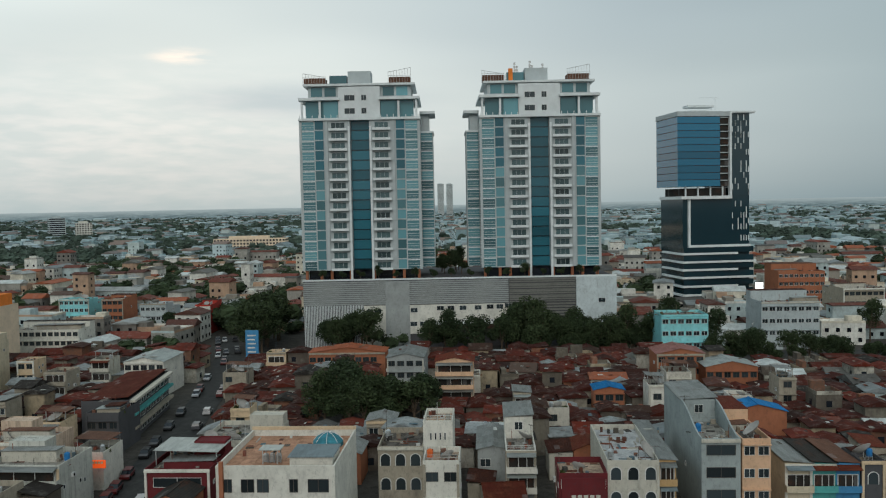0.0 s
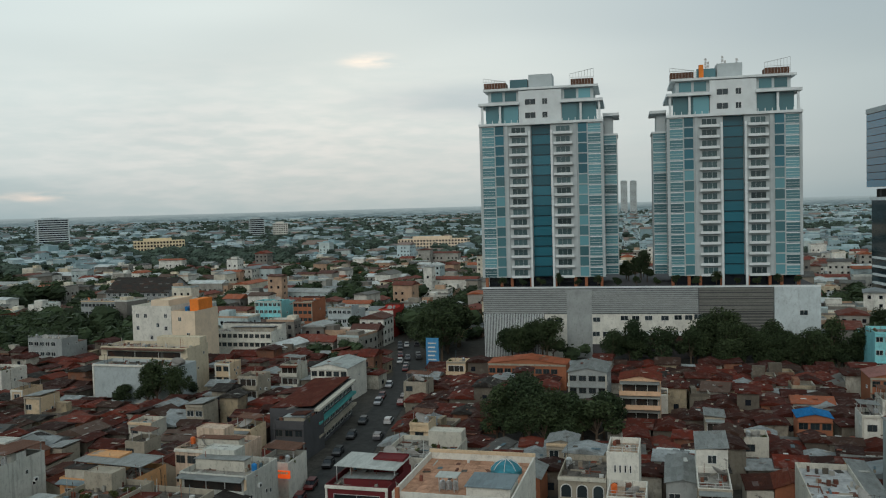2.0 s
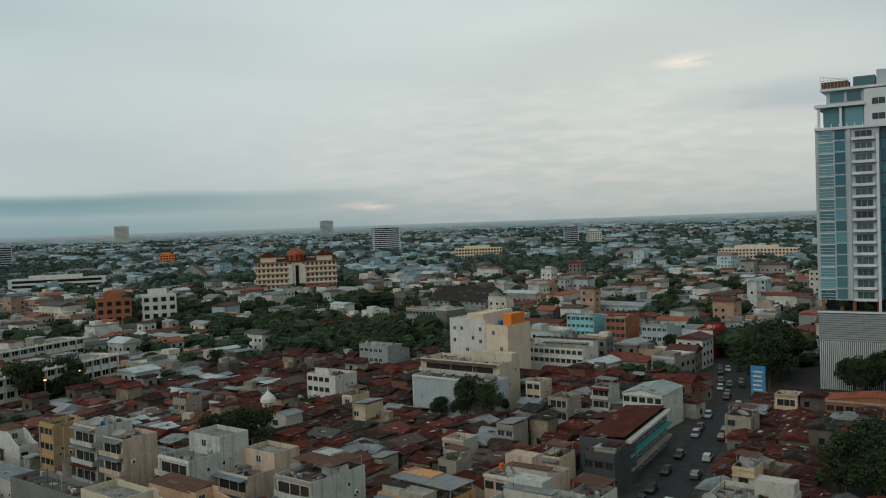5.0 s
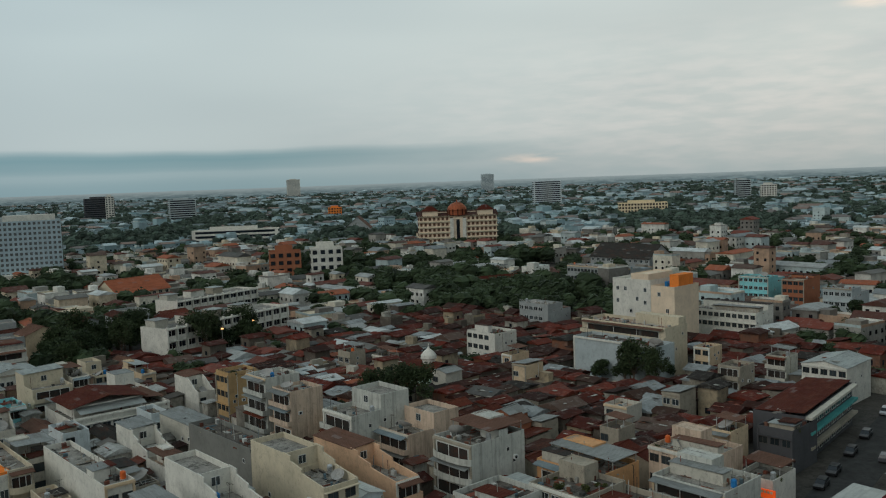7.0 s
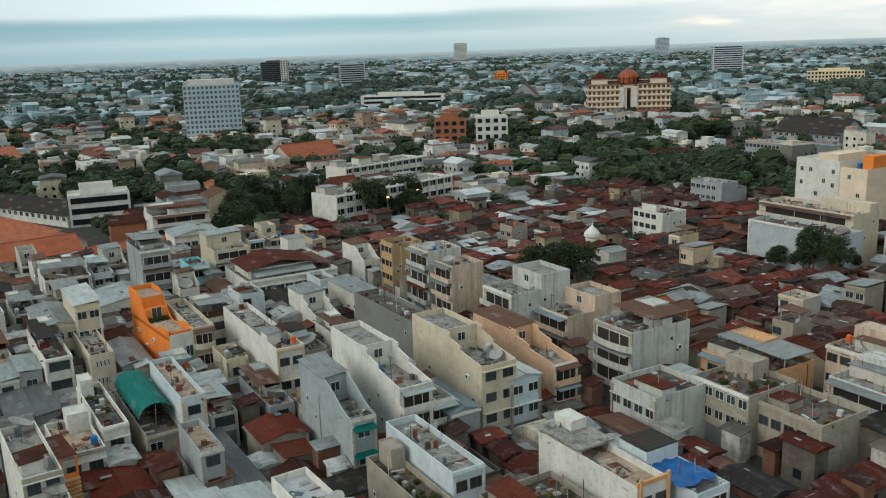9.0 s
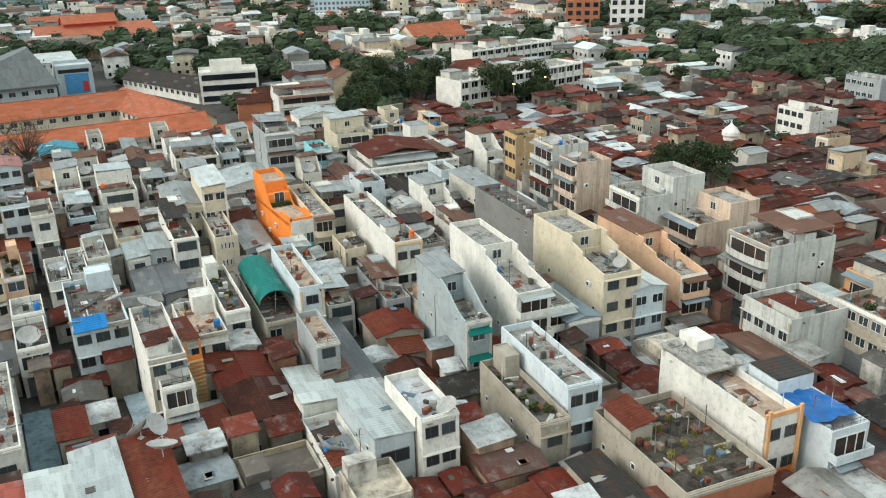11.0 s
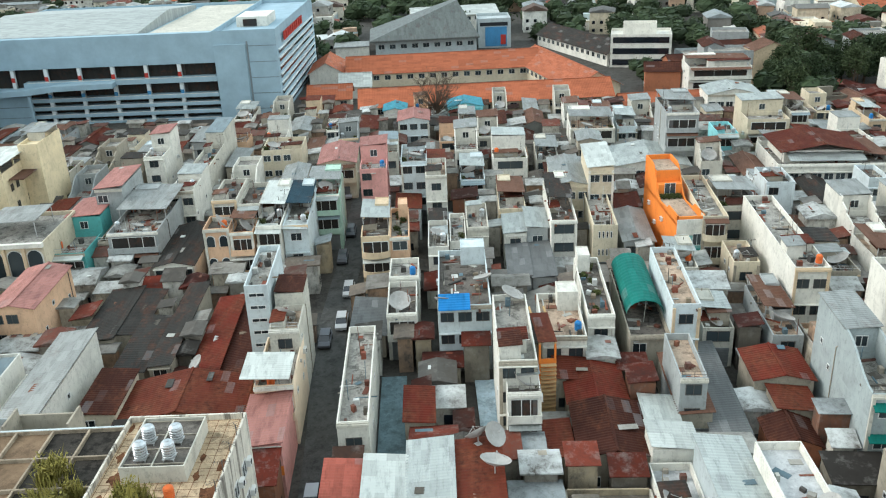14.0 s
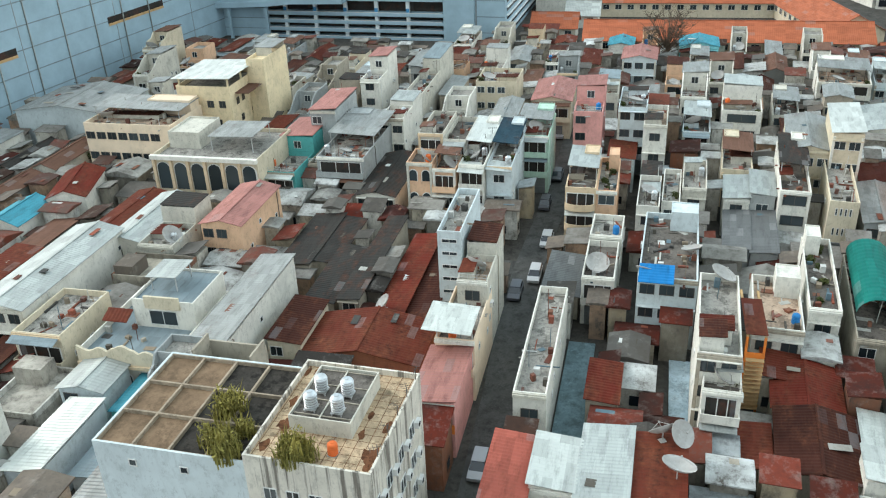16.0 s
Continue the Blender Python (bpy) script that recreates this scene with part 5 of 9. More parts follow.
def barn(name, x, y, rot, length, width, eave, rise, wall, roof, label, category="building", windows=True):
    """A hall with a gabled roof, ridge along local x, and a row of windows down each side."""
    TAKEN.append((x, y, rot, width, length))
    root = thing(name, pose(x, y, 0, 0, 0, rot), label, category)
    bm = bmesh.new()
    X, Y = length / 2, width / 2
    box(bm, -X, X, -Y, Y, -0.5, eave)
    for s in (-1, 1):
        v = [bm.verts.new(p) for p in ((s * (X - 0.03), -Y, eave), (s * (X - 0.03), Y, eave), (s * (X - 0.03), 0, eave + rise - 0.06))]
        bm.faces.new(v if s > 0 else v[::-1])
    part("wall", bm, "w_" + wall, root)
    part("roof", gable_roof(width, length, eave + 0.08, 0.7, rise), "r_" + roof, root)
    if windows:
        n = max(2, int(length / 3.6))
        for k in range(n):
            for s, rz in ((-1, -90), (1, 90)):
                part("window", window_mesh(1.8, 1.4), None, root, at=pose(-X + length * (k + 0.5) / n, s * (Y + 0.01), eave - 2.3, 0, 0, rz))
    return root


barn("school_wing", -262, 36.5, 93, 69, 12, 4.6, 3.6, "cream", "terracotta", "long school wing under bright orange roof sheets", "school")
barn("school_wing", -309.5, 25, 93, 62, 15, 4.6, 4.2, "cream", "terracotta", "long school wing under bright orange roof sheets", "school")
barn("school_wing", -250, 83, 93, 23, 10, 4.0, 2.6, "offwhite", "terracotta", "lower school wing under faded orange roof sheets", "school")
barn("school_wing", -293, 62.5, 14.3, 50, 15, 4.6, 4.1, "cream", "terracotta", "school wing under bright orange roof sheets", "school")
barn("school_pavilion", -312, -13, 2, 20, 11, 5, 3.2, "white", "terracotta", "small pavilion with orange roof", "school")
barn("school_pavilion", -274, -8, 92, 12, 10, 4, 3.0, "offwhite", "terracotta", "small pavilion with orange roof", "school")
barn("school_pavilion", -290, -2, 92, 9, 9, 4, 3.0, "white", "white", "small white pavilion beside the school", "school")
hall = thing("assembly_hall", pose(-366, 18, 0, 0, 0, 4), "large hall under a steep dark grey roof", "hall")
TAKEN.append((-366, 18, 4, 44, 32))
bm = bmesh.new()
box(bm, -14, 14, -19, 19, -0.5, 6.5)
part("wall", bm, "w_bluegrey", hall)
for k in range(9):
    part("window", window_mesh(2.2, 1.6), None, hall, at=pose(14.01, -16.8 + k * 4.2, 3.6))
bm = bmesh.new()
v = [bm.verts.new(q) for q in ((-16, -21, 6.4), (16, -21, 6.4), (16, 20, 6.4), (-16, 20, 6.4), (-3, 13, 19), (3, 13, 19), (16, -21, 7.0), (16, 20, 7.0), (-16, 20, 7.0), (-16, -21, 7.0))]
for q in ((3, 2, 1, 0), (6, 7, 5), (7, 8, 4, 5), (8, 9, 4), (9, 6, 5, 4), (0, 1, 6, 9), (1, 2, 7, 6), (2, 3, 8, 7), (3, 0, 9, 8)):
    bm.faces.new([v[n] for n in q])
part("roof", bm, "r_hallgrey", hall, "dark grey roof sheets")
annex = slab_box("annex", hall, "w_white", 4, 15, -34, -21.5, -0.5, 5)
slab_box("annex_roof", annex, "r_grey", 3.5, 15.5, -34.5, -21.3, 5, 5.4)
TAKEN.append((-340, 30, 3, 70, 30))
barn("white_hall", -408, 30, 96, 36, 22, 9, 2.4, "white", "white", "white hall with a low pale roof", "hall")
barn("long_hall", -346, 77, 20.8, 52, 11, 4.4, 3.6, "white", "black", "long white hall with a dark gabled roof", "hall")
blue = thing("blue_shop", pose(-374, 45.5, 0) @ Matrix.Diagonal((1, 0.8, 1.25, 1)), "blue and white shop building behind the school", "shop")
TAKEN.append((-374, 45.5, 0, 13, 16))
bm = bmesh.new()
tray(bm, -8, 8, -8, 8, -0.5, 9)
part("wall", bm, "w_bluegrey", blue)
slab_box("front_panel", blue, "w_blue", 8, 8.2, -4.5, 6.0, 0.5, 6.4, "blue painted front panel")
slab_box("signboard", blue, "w_red", 8.2, 8.4, 3, 5.5, 1, 4)
slab_box("window_strip", blue, "darkglass", 8, 8.15, -7.0, 6.5, 6.7, 7.8)
barn("temple_hall", -548, 72, 92, 62, 40, 5, 5, "white", "terracotta", "temple hall with broad orange tiled roof", "temple")
barn("temple_hall", -552, 70, 92, 28, 16, 11, 4, "red", "terracotta", "raised middle of the orange-roofed temple", "temple", False)
barn("church_hall", -396, 210, 101, 30, 17, 7, 6, "cream", "terracotta", "cream hall with bright orange roof", "church")

TAKEN.append((-284, 38, 2, 84, 56))

# ---- shopping mall with parking decks ----
TAKEN.append((-255, -62, 0, 60, 18))
TAKEN.append((-300, -70, 0, 110, 82))
mall = thing("shopping_mall", pose(-266.3, -20.8, 0), "large blue-grey shopping mall with open parking decks", "shopping mall")
bm = bmesh.new()
tray(bm, -74, -3.0, -94, -17.6, -0.5, 24.2, 0.3, 1.4)
tray(bm, -74, 0, -17.6, 0, -0.5, 24.6, 0.3, 1.4)
part("body", bm, "mall", mall)
bm = bmesh.new()
profile(bm, 52, [(-70, 22.8), (-70, 24.0), (-38, 26.6), (-6, 24.0), (-6, 22.8)], [0])
part("sheet_roof", bm, "r_lightgrey", mall, "broad grey sheet roof", pose(0, -66, 0, 0, 0, 90) @ Matrix.Diagonal((1, -1, 1, 1)))
slab_box("roof_deck", mall, "w_offwhite", -73, -4, -38, -18, 22.85, 23.3, "cream roof deck")
slab_box("roof_plant", mall, "w_white", -30, -16, -14, -5, 23.2, 26.0)
# black slab in front of the plant room paints an opening's shade
slab_box("roof_opening", mall, "r_black", -15.9, -15.7, -12, -8, 23.4, 25.4)
slab_box("parapet_band", mall, "mall", -3.0, 0.0, -94, -17.6, 16.0, 24.3)
# black sheet on the solid body paints the shade inside the open decks
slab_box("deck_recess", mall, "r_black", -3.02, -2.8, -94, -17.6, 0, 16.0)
for z0, z1, out in ((10.9, 12.3, 0.5), (6.6, 7.6, 0.3), (4.3, 5.25, 0.2), (2.0, 2.95, 0.2), (-0.3, 0.7, 0.2)):
    slab_box("deck_edge", mall, "mall", -3.0, out, -72, -17.6, z0, z1)
    slab_box("deck_rail", mall, "w_white", out - 0.12, out, -71, -18, z1, z1 + 0.12)
for k in range(6):
    y0 = -28 - k * 9.4
    col = slab_box("column", mall, "towerlight", -1.2, -0.3, y0 - 0.5, y0 + 0.5, 0, 16.0)
    slab_box("red_marking", col, "w_red", -0.3, -0.22, y0 - 0.5, y0 + 0.5, 12.5, 13.8)
    slab_box("blue_marking", col, "w_blue", -0.3, -0.22, y0 - 0.5, y0 + 0.5, 7.7, 8.8)
slab_box("ramp_wall", mall, "mall", -2.6, 0.1, -94, -72, 0, 10.6)
for k in range(3):
    slab_box("panel_joint", mall, "r_bluegrey", 0.1, 0.16, -94, -72, 2.4 + k * 3.0, 2.6 + k * 3.0)
bm = bmesh.new()
profile(bm, 3.6, [(-46, 10.6), (-46, 12.0), (-62, 11.8), (-70, 11.0), (-94, 9.9), (-94, 8.4), (-70, 9.5), (-62, 10.3)], [0])
part("ramp", bm, "mall", mall, "curving parking ramp", pose(2.0, 0, 0))
for y0 in (-70, -82):
    slab_box("ramp_column", mall, "mall", 2.6, 3.4, y0 - 0.4, y0 + 0.4, 0, 9.2)
slab_box("stair_panel", mall, "mall", 0.0, 0.6, -17.4, -8.6, 0, 20.8)
slab_box("panel_joint", mall, "r_bluegrey", 0.0, 0.08, -8.4, -7.9, 0, 21.5)
for k in range(5):
    slab_box("panel_joint", mall, "r_bluegrey", 0.0, 0.06, -7.8, -0.1, 2.5 + k * 4.4, 2.7 + k * 4.4)
for k in range(8):
    slab_box("window_strip", mall, "darkglass", -70, -3, 0.0, 0.1, 1.2 + k * 2.3, 2.3 + k * 2.3)
    slab_box("sun_ledge", mall, "towerlight", -71, -2, 0.0, 0.5, 2.3 + k * 2.3, 2.6 + k * 2.3)
for k in range(9):
    slab_box("sign_bar", mall, "w_red", -44 + k * 4.0, -41.4 + k * 4.0, 0.5, 0.8, 20.0, 22.4, "red bar of a wall sign")
wing = thing("mall_wing", pose(-247, -108, 0, 0, 0, -5), "tall blue-grey windowless wing of the mall", "shopping mall")
bm = bmesh.new()
tray(bm, -20, 110, -50, 0, -0.5, 30)
part("body", bm, "mall", wing)
for k in range(5):
    slab_box("panel_joint", wing, "r_bluegrey", -20, 110, 0, 0.06, 5 + k * 5, 5.25 + k * 5)
for k in range(4):
    slab_box("panel_joint", wing, "r_lightgrey", -4 + k * 31, -3.85 + k * 31, 0, 0.06, 0, 30)
for a, b in ((60, 92), (8, 30)):
    # no hole in the wall: a black slab paints the shade within
    o = slab_box("opening", wing, "r_black", a, b, -0.1, 0.1, 14.4, 16.0)
    slab_box("rail", o, "w_tan", a, b, 0.1, 0.16, 13.9, 14.5, "brown painted rail")
for k in range(9):
    slab_box("drain_pipe", wing, "r_lightgrey", 14 + k * 10.3, 14.25 + k * 10.3, 0.05, 0.3, 2, 29)
TAKEN.append((-200, -135, -5, 55, 140))

# ---- hotels and other tall blocks further off ----


def block_tower(x, y, rot, w, d, h, wall, floors, cols, label, band=False, pane="darkglass"):
    TAKEN.append((x, y, rot, w, d))
    root = thing("high_rise", pose(x, y, 0, 0, 0, rot), label, "high-rise")
    bm = bmesh.new()
    tray(bm, -d / 2, d / 2, -w / 2, w / 2, -0.5, h)
    part("wall", bm, wall, root)
    fh = h / floors
    b2 = bmesh.new()
    for face in range(3):
        span, off, turn = (w, d, d)[face], (d / 2, w / 2, w / 2)[face], (0, -90, 90)[face]
        n = 1 if band else max(1, int(cols * span / w))
        half = span * 0.46 if band else span / n * 0.28
        spin = pose(0, 0, 0, 0, 0, turn)
        for k in range(floors):
            for i in range(n):
                old = len(b2.verts)
                yy = -span / 2 + span * (i + 0.5) / n
                box(b2, off, off + 0.13, yy - half, yy + half, k * fh + fh * 0.22, k * fh + fh * 0.75)
                b2.verts.ensure_lookup_table()
                for v in b2.verts[old:]:
                    v.co = spin @ v.co
    glassy = part("window_panes", b2, pane, root)
    tagged(glassy, kind="stuff")
    bm = bmesh.new()
    tray(bm, -d * 0.25, d * 0.2, -w * 0.3, w * 0.25, h - 0.9, h + 3)
    part("roof_house", bm, wall, root)
    return root


hot = block_tower(-571, 231, -22, 36, 18, 38, "w_hotel", 12, 13, "pale blue-white hotel block with small windows", False, "r_slate")
slab_box("entrance", hot, "w_white", 9, 17, -22, 14, 0, 5)
slab_box("roof_screen", hot, "w_white", -7, 7, -15, 15, 38, 41.5)
slab_box("roof_screen", hot, "w_bluegrey", -5, 5, -17.5, -15.2, 38, 40.5)
dom = block_tower(-478, 530, -43, 62, 30, 26, "w_blush", 6, 18, "blush-coloured hotel with red roof and orange dome", False, "r_brown")
part("mansard", gable_roof(32, 64, 26, 0.6, 3.6), "r_darkrust", dom, at=pose(0, 0, 0, 0, 0, 90))
bm = bmesh.new()
lathe(bm, [(7.5, 26), (7.5, 30), (7.8, 30.5), (7.4, 32.4), (6.0, 34.2), (3.8, 35.6), (1.6, 36.4), (0.5, 36.8), (0.4, 38.4), (0.1, 38.8)], 20, at=(8, 0, 0))
part("dome", bm, "r_terracotta", dom, "ribbed dark orange dome")
for s in (-1, 1):
    bm = bmesh.new()
    prism(bm, [(9, s * 22 - 6), (15.4, s * 22 - 6), (15.4, s * 22 + 6), (9, s * 22 + 6)], 26, 30)
    wing = part("pavilion", bm, "w_blush", dom)
    bm = bmesh.new()
    v = [bm.verts.new(q) for q in ((8, s * 22 - 7, 30), (16.2, s * 22 - 7, 30), (16.2, s * 22 + 7, 30), (8, s * 22 + 7, 30), (12, s * 22 - 2, 34), (12, s * 22 + 2, 34))]
    for q in ((3, 2, 1, 0), (0, 1, 4), (1, 2, 5, 4), (2, 3, 5), (3, 0, 4, 5)):
        bm.faces.new([v[n] for n in q])
    part("hipped_roof", bm, "r_redbrown", wing)
for s in (-1, 1):
    slab_box("portal", dom, "w_white", 15, 16.5, s * 5 - 1.4, s * 5 + 1.4, 0, 24)
slab_box("portal_wall", dom, "w_blush", 15, 15.5, -3.6, 3.6, 0, 25)
slab_box("portal_glass", dom, "darkglass", 15.2, 15.8, -1.3, 1.3, 1, 23)
for k in range(1, 7):
    for s in (-1, 1):
        slab_box("ledge", dom, "w_cream", 14.9, 16.3, min(s * 6.5, s * 31.6), max(s * 6.5, s * 31.6), k * 26 / 6 - 0.5, k * 26 / 6 + 0.1)
    slab_box("ledge", dom, "w_cream", -15.3, 14.9, 30.9, 32.2, k * 26 / 6 - 0.5, k * 26 / 6 + 0.1)
for k in range(12):
    bm = bmesh.new()
    box(bm, 6.9, 8.0, -0.3, 0.3, 26, 31)
    part("dome_rib", bm, "r_darkrust", dom, at=pose(8, 0, 0, 0, 0, 30 * k))
block_tower(-949, 1288, -45, 50, 24, 47, "w_paleblue", 13, 14, "pale grey-blue high-rise with banded floors", True)
block_tower(-649, 1444, -60, 26, 20, 38, "w_bluegrey", 11, 6, "blue-grey banded high-rise far off", True)
block_tower(-601, 1437, -60, 25, 18, 29, "w_white", 8, 6, "white high-rise block standing far off")
block_tower(-2285, 2688, -45, 50, 40, 74, "w_paleblue", 16, 14, "grey high-rise on the horizon", True, "r_bluegrey")
block_tower(-3330, 2495, -35, 62, 50, 84, "w_white", 16, 14, "grey high-rise on the horizon", True, "r_lightgrey")
block_tower(-1485, 698, -25, 50, 36, 44, "w_darkgrey", 12, 12, "dark glass high-rise standing far off", True)
block_tower(-1462, 706, -25, 14, 8, 47, "w_white", 12, 3, "white stair tower beside a dark high-rise")
block_tower(-1274, 738, -25, 42, 24, 38, "w_bluegrey", 11, 8, "blue-grey banded high-rise far off", True)
block_tower(-215, 962, -90, 80, 20, 14, "w_blush", 4, 22, "long cream block with brown roof")
block_tower(-586, 1005, -55, 62, 22, 17, "w_yellow", 4, 16, "long yellow block far off")
block_tower(-1120, 930, -40, 22, 20, 16, "w_orange", 4, 5, "orange painted block far off")
block_tower(-745, 495, -40, 84, 16, 13, "w_white", 3, 22, "long white block with window rows", True)
block_tower(-412, 311, -35, 18, 16, 17, "w_brick", 4, 4, "red and black shop block")
block_tower(-398, 330, -35, 18, 16, 18, "w_white", 4, 4, "white flat-roofed shop block")
block_tower(-323, 93, -12, 20, 14, 11, "w_white", 3, 3, "black and white shop block", True)
barn("red_hall", -270, 329, 69, 36, 14, 4, 4, "brick", "redbrown", "long low hall with a red-brown roof among trees", "hall")
barn("dark_roof_hall", -694, 612, -45, 36, 26, 8, 12, "grey", "brown", "steep brown-roofed hall far off", "hall", False)
barn("grey_hall", -262, 440, -5, 40, 22, 8, 7, "grey", "black", "grey hall with dark gabled roof", "hall")
# haze is put into the colours: pale blue walls, grey window bands
block_tower(-6, 3600, -90, 27, 27, 136, "w_paleblue", 30, 8, "far high-rise of a pair, coloured pale with haze", True, "r_grey")
block_tower(31, 3600, -90, 27, 27, 135, "w_paleblue", 30, 8, "far high-rise of a pair, coloured pale with haze", True, "r_grey")


MATS["beam"] = slab("roof_beam", (.33, .27, .20), 0.5)
MATS["bay"] = slab("roof_bay", (.20, .135, .085), 0.45)
MATS["sootbay"] = slab("sooty_roof_bay", (.045, .040, .034), 0.9)
MATS["rusttile"] = slab("rust_stained_tiles", (.50, .37, .24), 0.8)
MATS["ruststreak"] = slab("rust_streaks", (.16, .07, .035), 0.8)
# ---- the roof with framed bays and water tanks ----
fr = thing("framed_roof_block", pose(-83.4, -10.4, -1.0, 0, 0, 1), "weathered block with rusty framed roof bays", "building")
TAKEN.append((-83.4, -10.4, 1, 13.6, 12.8))
bm = bmesh.new()
tray(bm, -6.4, 6.4, -6.8, 6.6, -0.5, 16, 0.2, 0.5)
part("wall", bm, "w_paleblue", fr)
for i in range(3):
    for j in range(4):
        bm = bmesh.new()
        box(bm, -6.1 + i * 4.13, -2.1 + i * 4.13, -6.5 + j * 3.26, -3.42 + j * 3.26, 15.45, 15.6)
        part("roof_bay", bm, "bay" if j < 2 else "sootbay", fr)
for i in range(4):
    slab_box("roof_beam", fr, "beam", -6.2 + i * 4.13 - 0.09, -6.2 + i * 4.13 + 0.09, -6.6, 6.4, 15.5, 15.95)
for j in range(5):
    slab_box("roof_beam", fr, "beam", -6.3, 6.3, -6.6 + j * 3.25 - 0.09, -6.6 + j * 3.25 + 0.09, 15.52, 15.93)
slab_box("back_wall", fr, "w_concrete", -9.6, -9.4, -4.8, 1.2, 11, 15.6)
for y0 in (-4.8, 1.0):
    slab_box("side_wall", fr, "w_concrete", -9.4, -6.42, y0, y0 + 0.2, 11, 16.4)
for k in range(2):
    part("window", window_mesh(0.6, 0.6), None, fr, at=pose(6.41, -3.4 + k * 4.6, 14.0))
tb = thing("tank_house", pose(-83.6, 2.0, -1.2, 0, 0, 0), "weathered cream block with four steel roof tanks", "building")
TAKEN.append((-83.6, 2.0, 0, 9.4, 13))
bm = bmesh.new()
tray(bm, -6.5, 6.5, -5.75, 4.7, -0.5, 17, 0.2, 0.6)
part("wall", bm, "dripwall", tb)
slab_box("terrace_floor", tb, "rusttile", -6.3, 6.3, -5.55, 4.5, 16.4, 16.46)
bm = bmesh.new()
tray(bm, -4.6, 2.4, -3.6, 1.7, 16.4, 18.0, 0.12, 0.3)
part("tank_platform", bm, "w_offwhite", tb)
slab_box("platform_deck", tb, "olddeck", -4.45, 2.25, -3.45, 1.55, 17.66, 17.74)
for k in range(4):
    slab_box("pipe", tb, "w_concrete", -4.3 + k * 2.0, -4.22 + k * 2.0, -3.4, 1.5, 17.76, 17.84)
slab_box("pipe", tb, "w_offwhite", -4.4, 2.2, -1.1, -1.0, 17.8, 17.9)
tr = random.Random(12)
for k in range(11):
    y0 = -5.4 + k * 0.95
    slab_box("floor_joint", tb, "ruststreak", -6.2, 6.2, y0, y0 + 0.05, 16.455, 16.468)
for k in range(15):
    x0 = -6.2 + k * 0.87
    slab_box("floor_joint", tb, "ruststreak", x0, x0 + 0.04, -5.5, 4.4, 16.455, 16.466)
for k in range(16):
    x0, y0, r0 = tr.uniform(-5.8, 5.6), tr.choice((tr.uniform(-5.3, -3.9), tr.uniform(2.0, 4.2))), tr.uniform(0.2, 0.55)
    bm = bmesh.new()
    prism(bm, [(x0 + r0 * tr.uniform(0.8, 2.6) * math.cos(a), y0 + r0 * tr.uniform(0.5, 1.1) * math.sin(a)) for a in (0, 0.8, 1.6, 2.4, 3.1, 3.9, 4.7, 5.5)], 16.44, 16.47 + 0.0005 * k)
    part("rust_stain", bm, "ruststreak", tb)
for k in range(5):
    p = tb.matrix_basis @ Vector((-5.5 + 2.5 * k, 4.6, 16.9))
    antenna(p.x, p.y, p.z, 1.2, 30 * k)
for z in (3, 6.2, 9.4, 12.6):
    for i in range(5):
        part("window", window_mesh(1.0, 1.4), None, tb, at=pose(6.51, -3.8 + i * 1.9, z))
    for i in range(4):
        part("air_conditioner", ac_mesh(), None, tb, at=pose(-4.5 + i * 3, 4.7, z + 0.3, 0, 0, 90))
        part("window", window_mesh(1.2, 1.4), None, tb, at=pose(-3.2 + i * 3, 4.71, z, 0, 0, 90))
for i in (-1, 1):
    for j in (-1, 1):
        p = tb.matrix_basis @ Vector((-0.1 + i * 1.15, -1.0 + j * 1.15, 17.72))
        tank(p.x, p.y, p.z, "tank", 1.0, 0.3)
p = tb.matrix_basis @ Vector((4.4, 0.9, 16.44))
tank(p.x, p.y, p.z, "tankorange", 0.75, 0.1)
ws = random.Random(31)
for k in range(9):
    p = tb.matrix_basis @ Vector((ws.uniform(5.0, 6.1), ws.uniform(-2.6, -0.2), 16.46))
    weed(p.x, p.y, p.z - 0.02, ws.uniform(1.1, 1.9), k)
for k in range(12):
    p = fr.matrix_basis @ Vector((ws.uniform(-1.0, 6.0), 3.0 + ws.gauss(0, 1.1) + (2.4 if k > 9 else 0), 15.6))
    weed(p.x, p.y, p.z - 0.02, ws.uniform(0.9, 1.8), k)

# ---- orange house with the wavy side wall ----
og = thing("orange_house", pose(-157, 62.0, -1.2, 0, 0, 1.5) @ Matrix.Diagonal((1, 0.86, 1, 1)), "bright orange house with wavy stepped side wall", "house")
TAKEN.append((-157, 62.0, 1.5, 4.4, 20))
bm = bmesh.new()
box(bm, -10, 10, -2.5, 2.5, -0.5, 11)
part("body", bm, "w_orange", og)
for s in (-1, 1):
    bm = bmesh.new()
    line = [(-10, 16), (-6, 16)] + [(-6 + k, 13.6 + 2.4 * math.cos(math.pi * k / 6)) for k in range(1, 7)] + [(4, 11.4), (5, 12.2), (9.9, 12.2)]
    low = [(px, 10.5) for px, _ in line]
    for y0 in (s * 2.5, s * 2.25):
        for (xa, za), (xb, zb) in zip(line, line[1:]):
            v = [bm.verts.new(q) for q in ((xa, y0, 10.5), (xb, y0, 10.5), (xb, y0, zb), (xa, y0, za))]
            bm.faces.new(v)
    for (xa, za), (xb, zb) in zip(line, line[1:]):
        bm.faces.new([bm.verts.new(q) for q in ((xa, s * 2.5, za), (xb, s * 2.5, zb), (xb, s * 2.25, zb), (xa, s * 2.25, za))])
    part("side_wall", bm, "w_orange", og)
slab_box("back_storey", og, "w_orange", -9.9, -3.6, -2.2, 2.2, 11, 15.1)
slab_box("back_parapet", og, "w_orange", -10, -9.75, -2.25, 2.25, 15.1, 16.0)
